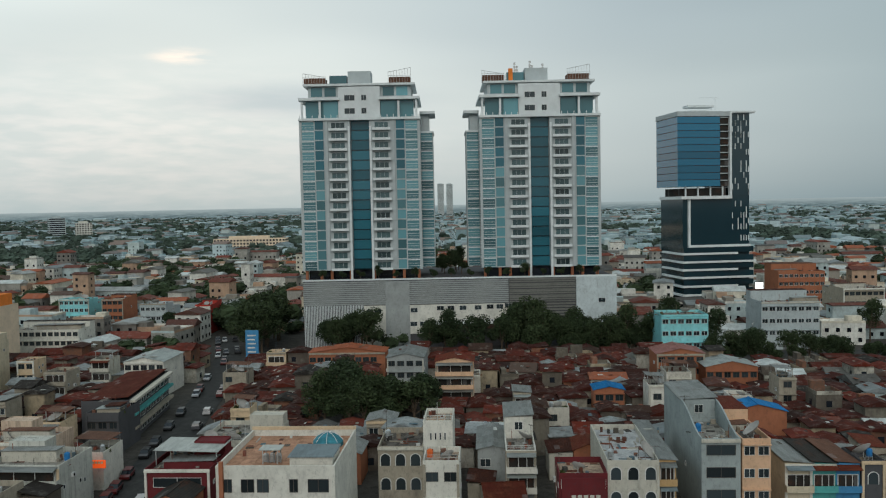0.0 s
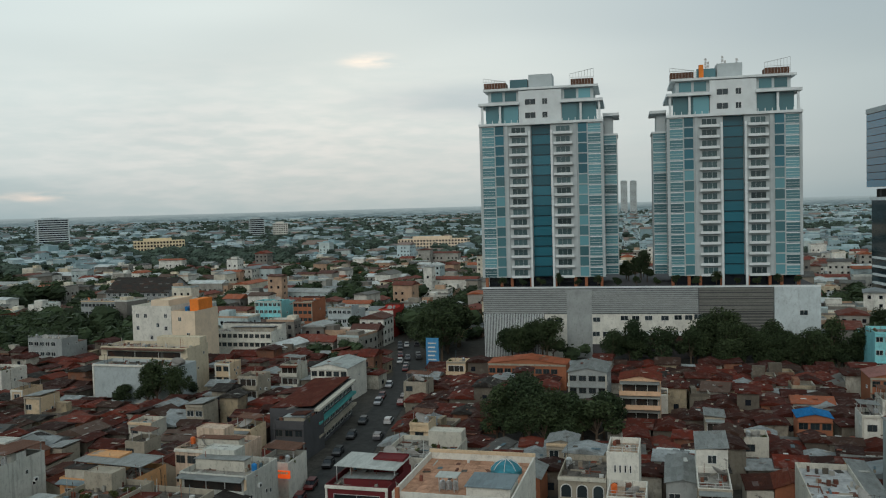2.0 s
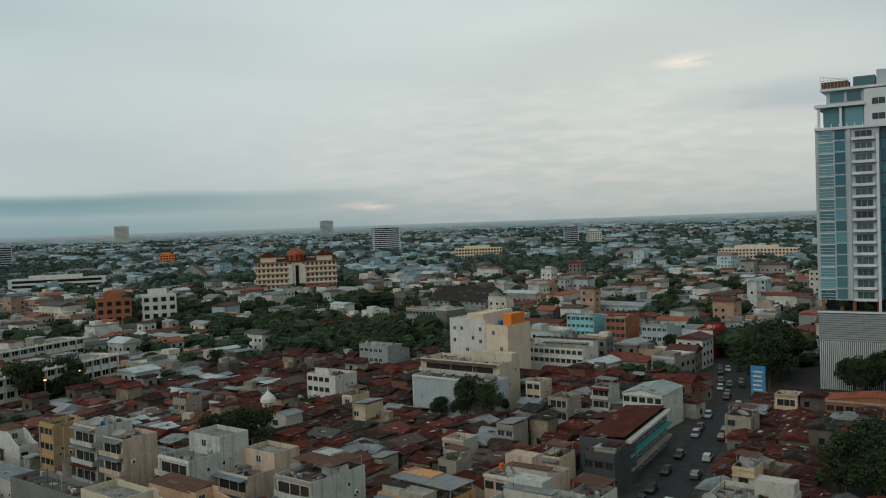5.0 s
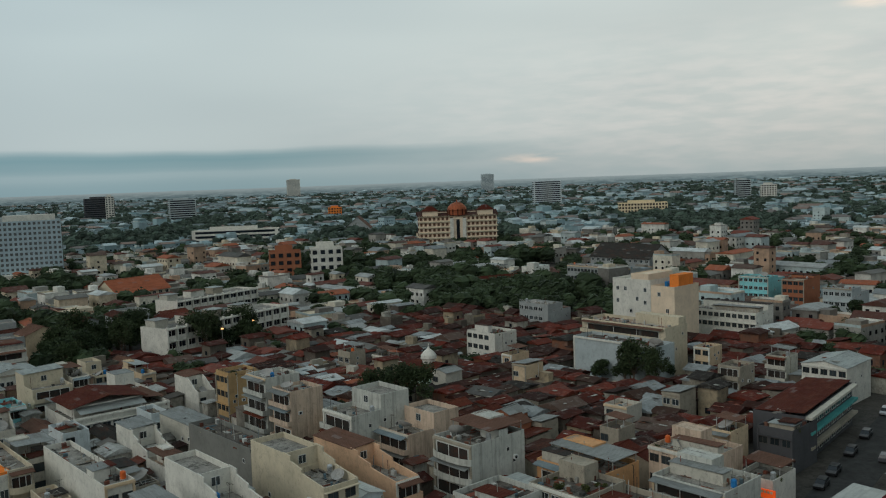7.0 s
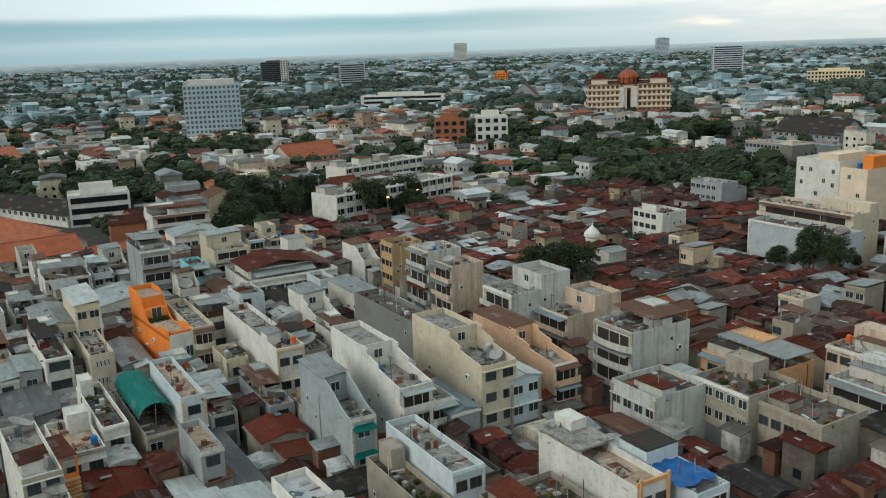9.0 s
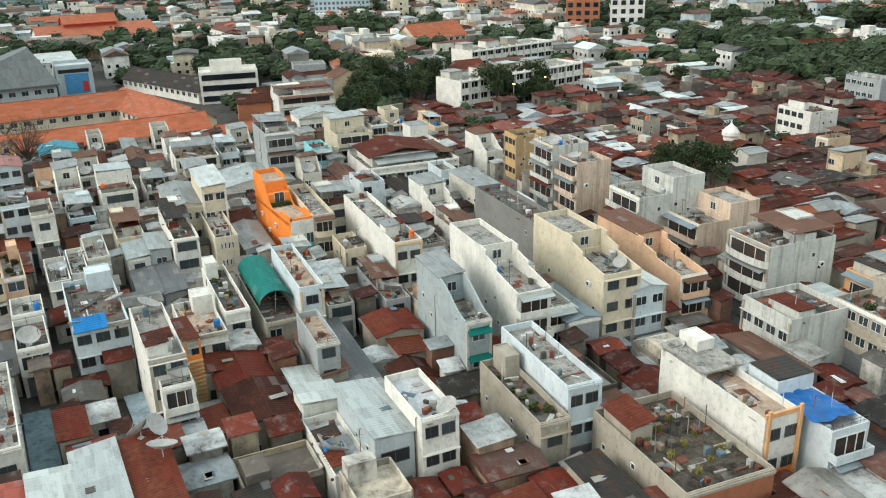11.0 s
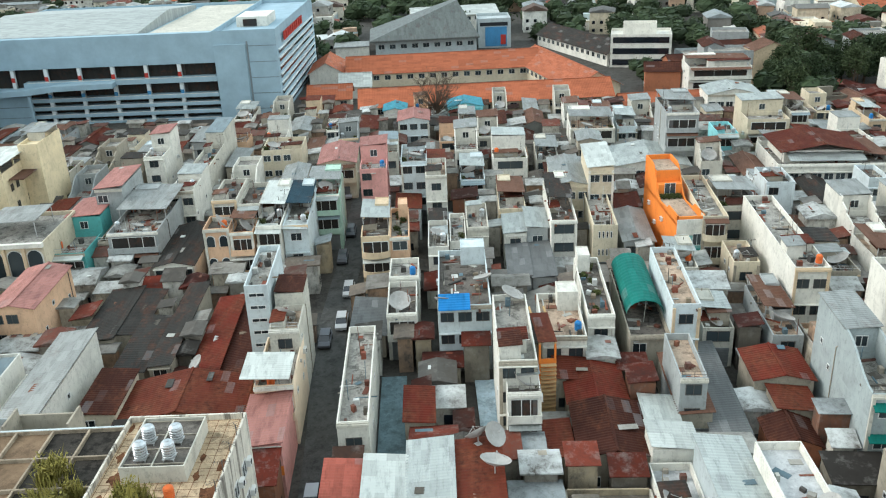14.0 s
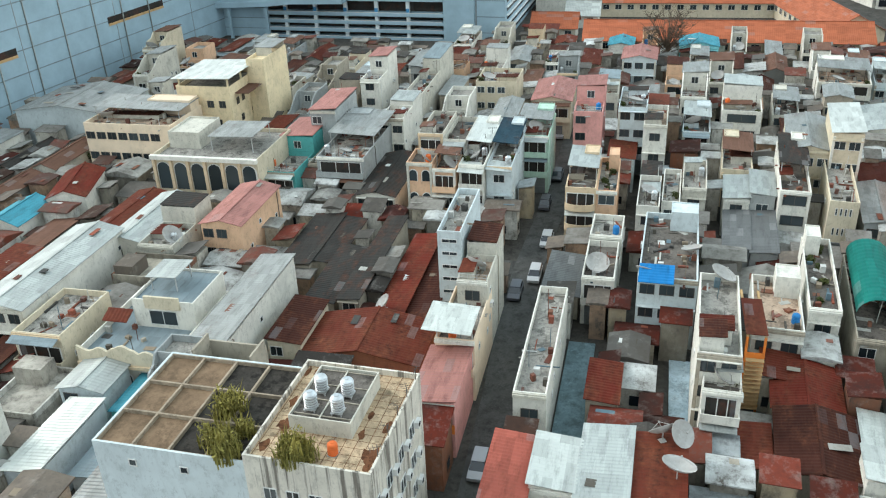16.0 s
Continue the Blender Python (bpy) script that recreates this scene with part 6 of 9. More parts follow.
slab_box("back_roof", og, "tiles", -9.7, -3.8, -2.15, 2.15, 15.1, 15.2)
slab_box("middle_storey", og, "w_orange", -3.6, -2.0, -2.2, 2.2, 11, 13.2)
slab_box("terrace_floor", og, "tiles", -2, 9.8, -2.2, 2.2, 11, 11.06)
slab_box("front_parapet", og, "w_orange", 9.6, 9.9, -2.2, 2.2, 11.06, 12.0)
part("window", window_mesh(2.0, 2.2), None, og, at=pose(-1.99, 0, 11.2))
slab_box("upper_front", og, "w_white", 10, 10.15, -2.5, 2.5, 9.0, 11.6)
slab_box("lower_front", og, "w_tealfront", 10, 10.12, -2.5, 2.5, 2.6, 9.0, "pale teal painted front")
slab_box("teal_front", og, "w_teal", 10, 10.15, -2.5, 2.5, 0, 6.8)
for z in (3.6, 7.4):
    for yy in (-1.2, 1.2):
        part("window", window_mesh(1.4, 1.8), None, og, at=pose(10.16, yy, z))
bm = bmesh.new()
ribbed(bm, 4.8, 0, 1.1, 6.6, 6.1, 0.3, 0.02)
part("awning", bm, "r_teal", og, "teal sheet awning", pose(10.1, 0, 0, 0, 0, -90))
for yy in range(4):
    part("air_conditioner", ac_mesh(), None, og, at=pose(-6 + yy * 4, -2.5, 8.5 - yy % 2 * 2, 0, 0, -90))
for k in range(4):
    p = og.matrix_basis @ Vector((-1.2, -1.5 + k, 11.06))
    bush(p.x, p.y, p.z - 0.02, 0.9)

# ---- arcaded house and yellow house ----
ar = thing("arcade_house", pose(-153.4, -46.5, -0.3, 0, 0, 2.5), "cream house with a row of tall arches", "house")
TAKEN.append((-153.2, -46.3, 2.5, 18.6, 15))
bm = bmesh.new()
tray(bm, -7.5, 7.0, -9.2, 9.2, -0.5, 11, 0.2, 0.7)
part("wall", bm, "w_cream", ar)
slab_box("terrace_floor", ar, "deck", -7.2, 6.7, -9, 9, 10.3, 10.36)
for k in range(6):
    part("arch_window", window_mesh(2.2, 4.6, True), None, ar, at=pose(7.01, -7.4 + k * 3.0, 5.2))
    slab_box("pilaster", ar, "w_beige", 7.0, 7.5, -9.1 + k * 3.0, -8.6 + k * 3.0, 0, 10.6)
slab_box("cornice", ar, "w_white", 7.0, 7.7, -9.3, 9.3, 10.4, 11.1)
bm = bmesh.new()
ribbed(bm, 8, -4, 4, 13.0, 13.2)
part("canopy", bm, "r_grey", ar, at=pose(-1, 3, 0))
for px in (-4.6, 2.6):
    for py in (-0.6, 6.6):
        part("post", POST, None, ar, at=pose(px, py, 10.36))
bm = bmesh.new()
tray(bm, -6, 2, -8.6, -3, 10.36, 13.2, 0.15, 0.3)
part("roof_room", bm, "w_offwhite", ar)

# yellow block under a flat white roof, with a taller back wing
yh = thing("yellow_house", pose(-177.0, -59.4, 0, 0, 0, 2.5), "yellow block under a flat white roof", "house")
TAKEN.append((-179.5, -59.0, 2.5, 13.5, 20))
bm = bmesh.new()
tray(bm, -6.4, 6.4, -5.4, 5.4, -0.5, 14.6, 0.2, 0.8)
part("wall", bm, "w_yellow", yh)
slab_box("terrace_floor", yh, "deck", -6.1, 6.1, -5.1, 5.1, 13.8, 13.86)
bm = bmesh.new()
ribbed(bm, 13.8, -5.9, 5.9, 16.0, 16.3, 0.6)
part("roof", bm, "r_white", yh, "flat white roof sheets")
for px in (-5.8, 0, 5.8):
    for py in (-4.9, 4.9):
        slab_box("post", yh, "w_yellow", px - 0.15, px + 0.15, py - 0.15, py + 0.15, 13.86, 15.95)
for px, pz in ((1.2, 10.6), (3.6, 10.6), (-2.5, 7.0), (2.4, 7.0)):
    part("window", window_mesh(1.2, 1.2, False, "darkframe"), None, yh, at=pose(6.41, px, pz))
    part("window", window_mesh(1.0, 1.2, False, "darkframe"), None, yh, at=pose(px, 5.41, pz, 0, 0, 90))
bm = bmesh.new()
tray(bm, -13.5, -2.0, 5.42, 9.0, -0.5, 17.6, 0.2, 0.6)
back = part("back_wing", bm, "w_yellow", yh)
slab_box("back_roof", back, "r_grey", -13.8, -6.5, 5.2, 9.2, 18.6, 18.75)
for px in (-13.2, -7.0):
    slab_box("back_post", back, "w_offwhite", px, px + 0.3, 5.6, 8.8, 17.0, 18.6)
slab_box("side_lane_canopy", yh, "r_brown", -1.8, 4.5, 5.5, 8.2, 12.8, 12.95, "brown sheet canopy beside the wall")

# ---- houses placed one by one ----
house(-109.8, 14.4, 1.8, 3.3, 21.0, 8.2, 'white', 'flat', 'plain', 0)
house(-127.5, 0.9, 2.5, 2.9, 13.0, 14, 'paleblue', 'flat', 'vents', 0)
house(-121.9, 4.9, 2.5, 3.6, 12.0, 10.5, 'offwhite', 'terrace', 'plain')
house(-151.6, -10.9, 2.5, 4.0, 6.0, 11.2, 'peach', 'flat', 'arch')
house(-160.6, -10.9, 2.5, 4.0, 11.0, 13.6, 'offwhite', 'flat', 'balcony')
house(-151.6, -7.0, 2.5, 3.6, 6.0, 10.5, 'peach', 'canopy:brown', 'balcony')
house(-160.6, -7.0, 2.5, 3.6, 11.0, 12.8, 'offwhite', 'flat', 'balcony', 0)
white_pair = house(-158.6, -3.2, 2.5, 3.9, 18.0, 11, 'white', 'canopy:white', 'balcony')
bm = bmesh.new()
ribbed(bm, 4.6, -2.0, 2.0, 10.5, 10.3)
part("front_canopy", bm, "r_white", white_pair, "white sheet canopy over the balcony", pose(8.6, 0, 0))
navy_pair = house(-159.6, 0.8, 2.5, 3.9, 18.0, 10.6, 'paleblue', 'canopy:navy', 'shop')
bm = bmesh.new()
ribbed(bm, 4.0, -1.9, 1.9, 10.5, 10.2)
part("front_canopy", bm, "r_lightgrey", navy_pair, "light grey sheet canopy over the terrace", pose(8.2, 0, 0))
house(-171.5, 3.5, 2.5, 5.5, 12.0, 10.3, 'mint', 'canopy:grey', 'balcony')
house(-162.9, -25.9, 2.5, 8.0, 20.0, 9.5, 'grey', 'canopy:grey', 'balcony')
house(-156.6, -18.3, 2.5, 6.2, 18.0, 5.6, 'white', 'steel:black', 'shop')
house(-159.5, -35.8, 2.5, 5.8, 19.0, 7.4, 'teal', 'step:pinkroof', 'balcony')
house(-162.6, -31.3, 2.5, 2.8, 14.0, 7.0, 'concrete', 'garden', 'green')
house(-170.5, -33.0, 2.5, 4.6, 12.0, 13.2, 'grey', 'steel:pinkroof', 'plain')
house(-176.8, -22.5, 2.5, 4.4, 14.0, 10.5, 'white', 'terrace', 'shop')
house(-194.5, -32.6, 2.5, 3.8, 14.0, 12, 'white', 'step:pinkroof', 'shop')
house(-200.7, -23.7, 2.5, 3.7, 30.0, 10, 'offwhite', 'terrace', 'shop')
house(-202.0, -9.1, 2.5, 8.3, 10.0, 9.7, 'cream', 'deck', 'plain')
house(-199.3, 2.7, 2.5, 7.5, 14.0, 7.8, 'cream', 'steel:pinkroof', 'balcony')
house(-180.0, 11.7, 2.2, 4.9, 12.0, 12, 'pink', 'step:pinkroof', 'plain')
house(-153.4, 13.7, 2.2, 4.4, 13.0, 9.6, 'beige', 'canopy:lightgrey', 'round')
house(-153.9, 17.4, 2.2, 3.0, 13.0, 9.2, 'peach', 'garden', 'black')
house(-139.5, 18.6, 0.6, 4.2, 6.6, 7.6, 'white', 'flat', 'balcony')
house(-132.0, 13.9, 0.6, 4.6, 11.0, 3.4, 'concrete', 'steel:slate', 'none')
house(-130.8, 18.6, 1.2, 4.0, 10.0, 7, 'white', 'deck', 'balcony')
house(-182.4, 19.1, 1.1, 4.8, 12.0, 12.3, 'paleblue', 'flat', 'shop')
house(-181.8, 23.2, 0.5, 3.8, 20.0, 11, 'white', 'deck', 'shop')
house(-156.6, 23.5, 0.5, 3.2, 20.0, 7.6, 'white', 'terrace', 'shop')
house(-158.4, 26.7, -0.0, 2.6, 18.0, 7.3, 'white', 'terrace', 'black')
house(-162.3, 30.0, -0.5, 3.5, 18.0, 8, 'offwhite', 'terrace', 'shop')
house(-131.5, 27.0, -0.1, 6.8, 18.0, 9.5, 'paleblue', 'awning:blue', 'shop')
house(-106.3, 32.7, -0.9, 3.6, 9.0, 9.4, 'white', 'terrace', 'balcony')
house(-112.0, 32.3, -0.8, 4.1, 16.0, 12.0, 'white', 'flat', 'shop', 0.4)
house(-122.9, 39.2, -1.9, 5.3, 12.0, 7.6, 'white', 'tiles', 'shop')
house(-129.9, 44.5, -2.6, 3.4, 18.0, 8.3, 'white', 'garden', 'shop')
house(-128.3, 50.3, -3.4, 5.0, 20.0, 6.5, 'concrete', 'vault:teal', 'plain')
house(-127.3, 54.6, -4.1, 3.4, 18.0, 10.6, 'paleblue', 'flat', 'shop', 0)
house(-156.4, 66.7, -5.0, 3.7, 20.0, 11, 'cream', 'flat', 'round')
house(-158.5, 50.3, -3.5, 3.8, 18.0, 9, 'cream', 'flat', 'slots', 0)
house(-161.5, 44.0, -2.5, 4.1, 20.0, 9.3, 'white', 'canopy:black', 'black')
house(-148.0, 36.0, -1.6, 3.4, 12.6, 4.2, 'grey', 'steel:slate', 'plain')
house(-147.6, 39.5, -1.6, 3.4, 13.4, 4.4, 'grey', 'steel:slate', 'plain')
house(-158.8, 36.2, -1.6, 3.6, 8.6, 6.2, 'white', 'steel:lightgrey', 'plain')
house(-159.0, 39.8, -1.6, 3.4, 9.0, 7.0, 'grey', 'steel:lightgrey', 'plain')
house(-173.3, 47.0, -3.0, 6.1, 16.0, 10.5, 'cream', 'steel:grey', 'shop')
house(-170.9, 51.9, -3.7, 4.3, 14.0, 13.8, 'cream', 'steel:white', 'shop')
house(-194.2, 38.0, -1.7, 6.8, 14.0, 9, 'white', 'terrace', 'black')
house(-200.5, 73.4, -4.0, 6.4, 14.0, 15.2, 'grey', 'canopy:grey', 'balcony')
house(-194.9, 66.5, -5.0, 15.2, 14.0, 6, 'white', 'steel:lightgrey', 'plain')
house(-215.4, 58.1, -4.6, 9.7, 14.0, 8.6, 'white', 'canopy:grey', 'balcony')
house(-159.5, 72.7, -3.0, 6.6, 11.0, 9.6, 'offwhite', 'canopy:grey', 'black')
house(-102.4, 5.1, 2.5, 4.4, 9.6, 6.8, 'pink', 'steel:pinkroof', 'orange')
pink_back = house(-113.0, 4.9, 2.5, 4.4, 11.4, 8.0, 'blush', 'flat', 'balcony', 0)
bm = bmesh.new()
ribbed(bm, 6.0, -2.7, 2.7, 9.9, 9.6)
part("canopy", bm, "r_white", pink_back, "white ribbed canopy sheets", pose(4.2, -0.6, 0))
for px in (1.5, 5.4):
    for py in (-2.0, 1.9):
        part("post", POST, None, pink_back, at=pose(px, py, 7.1))
tank(-108.6, 4.6, 7.15, "tankorange", 0.8, 0.2)
house(-107.5, 21.3, 1.0, 3.2, 7.0, 4.6, 'concrete', 'steel:red', 'plain')
house(-88.4, 14.7, 1.8, 3.7, 11.0, 7.2, 'concrete', 'steel:redlight', 'plain')
house(-90.8, 18.6, 1.2, 4.0, 6.6, 7.4, 'white', 'steel:white', 'plain')
house(-90.0, 22.8, 0.6, 4.3, 13.0, 7.4, 'white', 'steel:lightgrey', 'plain')
house(-89.0, 27.3, -0.1, 4.5, 14.5, 7.4, 'concrete', 'steel:rust', 'plain')
house(-84.0, 18.6, 1.2, 3.9, 6.4, 5.2, 'offwhite', 'steel:darkrust', 'plain')
house(-101.7, 41.8, -2.2, 7.4, 9.8, 4.6, 'concrete', 'steel:darkrust', 'plain')
house(-111.0, 41.6, -2.2, 6.6, 8.0, 4.4, 'concrete', 'steel:red', 'plain')
house(-101.2, 36.0, -1.5, 3.0, 6.4, 3.8, 'concrete', 'steel:rust', 'none')
house(-118.2, 39.8, -1.9, 4.5, 13.0, 4.5, 'concrete', 'steel:rust', 'plain')
house(-102.9, 47.6, -3.1, 3.6, 9.0, 4.6, 'paleblue', 'steel:white', 'plain')
house(-110.3, 51.9, -3.7, 3.6, 13.0, 4.6, 'concrete', 'steel:brown', 'shop')
house(-111.0, 55.4, -4.2, 3.8, 20.0, 3.4, 'grey', 'steel:slate', 'plain')
house(-112.9, 63.4, -4.2, 6.6, 7.0, 5, 'concrete', 'steel:red', 'plain')
house(-106.6, 63.0, -4.2, 4.4, 4.6, 4.2, 'concrete', 'steel:rust', 'none')
house(-101.6, 61.0, -4.2, 5.0, 5.0, 3.4, 'brick', 'steel:darkrust', 'none')
house(-133.7, -22.6, 2.5, 4.6, 16.0, 4.5, 'concrete', 'steel:black', 'plain')
house(-134.1, -18.8, 2.5, 3.9, 14.0, 4.5, 'concrete', 'steel:black', 'plain')
house(-129.3, -11.6, 2.5, 2.7, 24.0, 5.2, 'concrete', 'steel:black', 'shop')
house(-126.7, -5.9, 2.5, 3.6, 22.0, 4.5, 'concrete', 'steel:red', 'plain')
house(-126.7, -2.3, 2.5, 3.8, 22.0, 4.2, 'concrete', 'steel:darkrust', 'plain')
house(-110.5, -6.0, 2.5, 14.0, 9.0, 4.6, 'brick', 'steel:rust', 'plain')
house(-111.0, -15.0, 2.5, 4.0, 9.5, 5.6, 'cream', 'steel:darkrust', 'plain')
house(-124.5, -15.2, 2.5, 3.6, 15.0, 4.6, 'concrete', 'steel:black', 'plain')
house(-110.6, -21.2, 2.5, 4.3, 20.0, 8.5, 'white', 'steel:grey', 'blank')
house(-87.0, -30.9, 2.5, 3.9, 11.0, 5, 'paleblue', 'steel:white', 'plain')
house(-96.0, -32.7, 2.5, 5.3, 5.0, 5.5, 'paleblue', 'steel:lightgrey', 'plain')
house(-163.2, -67.6, 2.5, 17.0, 12.0, 11.4, 'blush', 'canopy:grey', 'plain')
house(-176.0, -90.0, 2.5, 20.0, 16.0, 9.0, 'bluegrey', 'steel:grey', 'blank')
house(-134.5, -33.8, 2.5, 6.0, 14.0, 8.8, 'peach', 'steel:pinkroof', 'plain')
house(-132.5, -52.0, 2.5, 5.0, 16.0, 6.8, 'white', 'steel:rust', 'arch')
house(-131.0, -46.8, 2.5, 5.0, 16.0, 7.4, 'offwhite', 'steel:lightgrey', 'plain')
house(-128.5, -41.2, 2.5, 5.2, 12.0, 7.5, 'offwhite', 'terrace', 'plain')
house(-142.2, -68.0, 20.0, 6.0, 12.0, 6.4, 'white', 'steel:red', 'none')
house(-131.8, -71.0, 2.5, 6.0, 9.0, 5.6, 'white', 'steel:tealblue', 'none')
house(-113.0, -50.0, 2.5, 7.0, 22.0, 8.6, 'white', 'steel:lightgrey', 'shop')
house(-90.5, -25.6, 2.5, 3.4, 14.0, 3.6, 'paleblue', 'steel:bluegrey', 'none')
house(-96.5, -27.0, 2.5, 3.2, 8.0, 4.2, 'teal', 'steel:tealblue', 'none')
house(-251.5, 12.0, 1.0, 6.0, 9.0, 5.0, 'white', 'steel:tealblue', 'plain')
house(-246.5, 30.5, 1.0, 8.8, 9.0, 6.6, 'cyan', 'steel:tealblue', 'shop')
house(-225.0, 17.8, 1.0, 7.2, 10.0, 9.0, 'paleblue', 'steel:pinkroof', 'shop')
house(-103.9, -41.9, 2.5, 6.2, 10.0, 8, 'cream', 'deck', 'balcony')
house(-139.6, 73.3, -5.0, 4.5, 28.0, 11.5, 'white', 'flat', 'shop')
house(-105.1, 68.8, -5.0, 3.5, 17.0, 11, 'slategrey', 'sweep:grey', 'green')
house(-108.2, 77.5, -5.0, 4.9, 22.0, 12.8, 'white', 'sweep:deck', 'balcony')
house(-108.5, 82.3, -5.0, 4.1, 20.0, 9, 'white', 'terrace', 'balcony')
house(-104.3, 84.5, -5.0, 4.7, 16.0, 7.5, 'grey', 'steel:bluegrey', 'plain')
house(-130.0, 94.0, -5.0, 5.1, 22.0, 13, 'dirtgrey', 'flat', 'plain', 0)
house(-107.0, 91.3, -5.0, 5.8, 20.0, 12.5, 'cream', 'sweep:deck', 'shop')
house(-105.4, 95.5, -5.0, 5.3, 18.0, 9.5, 'paleblue', 'steel:white', 'shop')
house(-108.2, 104.2, -5.0, 4.4, 22.0, 9.5, 'peach', 'sweep:brown', 'balcony')
house(-84.5, 66.8, -5.0, 3.6, 15.0, 8, 'concrete', 'garden', 'shop', 0)
house(-86.3, 71.4, -5.0, 4.2, 16.0, 10.5, 'paleblue', 'flat', 'shop', 0)
longhouse = house(-71.9, 84.6, -5.0, 4.6, 17.0, 10.5, 'white', 'tiles', 'orange', 0)
slab_box("slab_roof", longhouse, "deck", -8.4, -0.6, -2.6, 2.6, 10.9, 11.15, "weathered concrete roof slab")
for k in range(4):
    slab_box("slab_post", longhouse, "w_offwhite", -8.1 + (k % 2) * 7.0, -7.8 + (k % 2) * 7.0, -2.3 + (k // 2) * 4.3, -2.0 + (k // 2) * 4.3, 9.6, 10.9)
for yy in (-2.1, 1.8):
    slab_box("orange_pilaster", longhouse, "w_orangecream", 8.52, 8.8, yy, yy + 0.35, 0, 11.4)
slab_box("front_band", longhouse, "w_orangecream", 8.3, 8.6, -2.3, 2.3, 10.5, 11.0)
rubble = house(-69.0, 75.6, -5.0, 10.1, 16.0, 7.5, 'concrete', 'flat', 'blank', 0, 'sootfloor')
slab_box("front_cladding", rubble, "w_brick", 8.01, 8.14, -5.0, 5.0, 0.2, 7.3, "red-brown front cladding")
slab_box("rust_shed", rubble, "w_concrete", -6.6, -1.6, -4.6, -2.0, 6.65, 8.6)
bm = bmesh.new()
ribbed(bm, 5.6, -1.6, 1.6, 8.7, 9.3)
part("shed_roof", bm, "r_rust", rubble, "rusty shed roof", pose(-4.1, -3.3, 0))
scatter(rubble.matrix_basis, -7, 7, -4.4, 4.4, 6.65, 26, random.Random(5))
for k in range(10):
    p = rubble.matrix_basis @ Vector((-5 + 1.1 * k, -3.5 + (k * 37 % 10) * 0.75, 6.64))
    weed(p.x, p.y, p.z, 0.5 + 0.05 * (k % 4), k)
house(-65.8, 89.7, -5.0, 4.8, 12.0, 9.5, 'paleblue', 'deck', 'balcony', 0)
house(-109.1, 51.4, -3.7, 2.9, 10.0, 9, 'grey', 'deck', 'plain')
house(-155.0, 120.2, -95.0, 8.0, 8.0, 15, 'sootwhite', 'terrace', 'balcony')
house(-146.0, 119.7, -95.0, 7.0, 7.5, 13.5, 'sootcream', 'terrace', 'balcony')
house(-124.4, 119.3, -95.0, 9.0, 13.0, 13, 'sootwhite', 'step:deck', 'balcony')
house(-115.4, 123.9, -95.0, 8.5, 12.0, 10, 'sootcream', 'step:deck', 'balcony')
house(-97.6, 120.3, -95.0, 9.0, 12.0, 12.5, 'sootwhite', 'canopy:brown', 'round')
house(-83.5, 130.7, -95.0, 13.0, 10.0, 8, 'orangecream', 'canopy:grey', 'balcony')
house(-85.0, 112.2, -95.0, 9.0, 14.0, 8.5, 'sootwhite', 'terrace', 'shop')
house(-77.4, 119.1, -95.0, 10.0, 10.0, 9, 'concrete', 'garden', 'shop')
house(-173.1, 122.9, -95.0, 6.0, 7.0, 13, 'tan', 'deck', 'shop')
house(-68.4, 119.8, -95.0, 12.0, 9.0, 8, 'concrete', 'deck', 'plain')
house(-64.0, 133.0, -95.0, 12.0, 10.0, 9, 'sootwhite', 'terrace', 'balcony')
house(-70.4, 142.2, -95.0, 11.0, 10.0, 10, 'sootcream', 'terrace', 'plain')
house(-129.0, 220.8, -95.0, 27.5, 10.0, 14, 'cream', 'terrace', 'balcony')
house(-125.7, 209.9, -95.0, 26.3, 8.0, 11, 'bluegrey', 'deck', 'blank')
house(-171.1, 210.3, -95.0, 11.9, 9.0, 9, 'white', 'deck', 'plain')
house(-230.0, 366.4, -95.0, 37.3, 16.0, 11, 'grey', 'deck', 'plain')
house(-188.8, 260.6, -95.0, 13.5, 12.0, 10, 'grey', 'deck', 'plain')
house(-269.0, 102.5, -5.0, 17.0, 12.0, 10.0, 'white', 'canopy:brown', 'balcony')
house(-211.0, 87.0, -5.0, 4.4, 10.0, 7.0, 'cyan', 'flat', 'balcony')
house(-215.5, 96.8, -5.0, 9.0, 13.0, 9.0, 'cream', 'step:lightgrey', 'balcony')
house(-243.5, 98.5, -5.0, 13.0, 11.0, 8.0, 'white', 'steel:lightgrey', 'plain')
wide = house(-186.9, 98.9, -5.0, 21.2, 16.0, 8.0, 'white', 'flat', 'shop', 0)
slab_box("upper_storey", wide, "w_white", -7.0, 4.6, -8.6, 6.0, 7.2, 9.6)
part("roof", gable_roof(15.6, 12.6, 9.6, 0.5, 1.5), "r_redbrown", wide, "red-brown sheet roof", pose(-1.2, -1.3, 0))
bm = bmesh.new()
ribbed(bm, 12.0, -2.4, 2.4, 9.0, 8.6)
part("side_roof", bm, "r_brown", wide, "tan and brown sheet roof", pose(-1.2, 8.4, 0))
bm = bmesh.new()
ribbed(bm, 14.0, -1.5, 1.5, 9.3, 8.5)
part("front_canopy", bm, "r_lightgrey", wide, "light grey canopy sheets", pose(6.2, -1.3, 0, 0, 0, -90))
house(-6.6, 135.2, -93.0, 6.8, 16.0, 11, 'concrete', 'terrace', 'arch')
house(-0.7, 121.5, -93.0, 5.1, 7.0, 11.5, 'white', 'tiles', 'shop')
house(-1.1, 130.3, -93.0, 4.4, 8.0, 15, 'white', 'tiles', 'slots')
house(11.8, 139.0, -93.0, 4.6, 20.0, 9.5, 'white', 'step:grey', 'balcony')
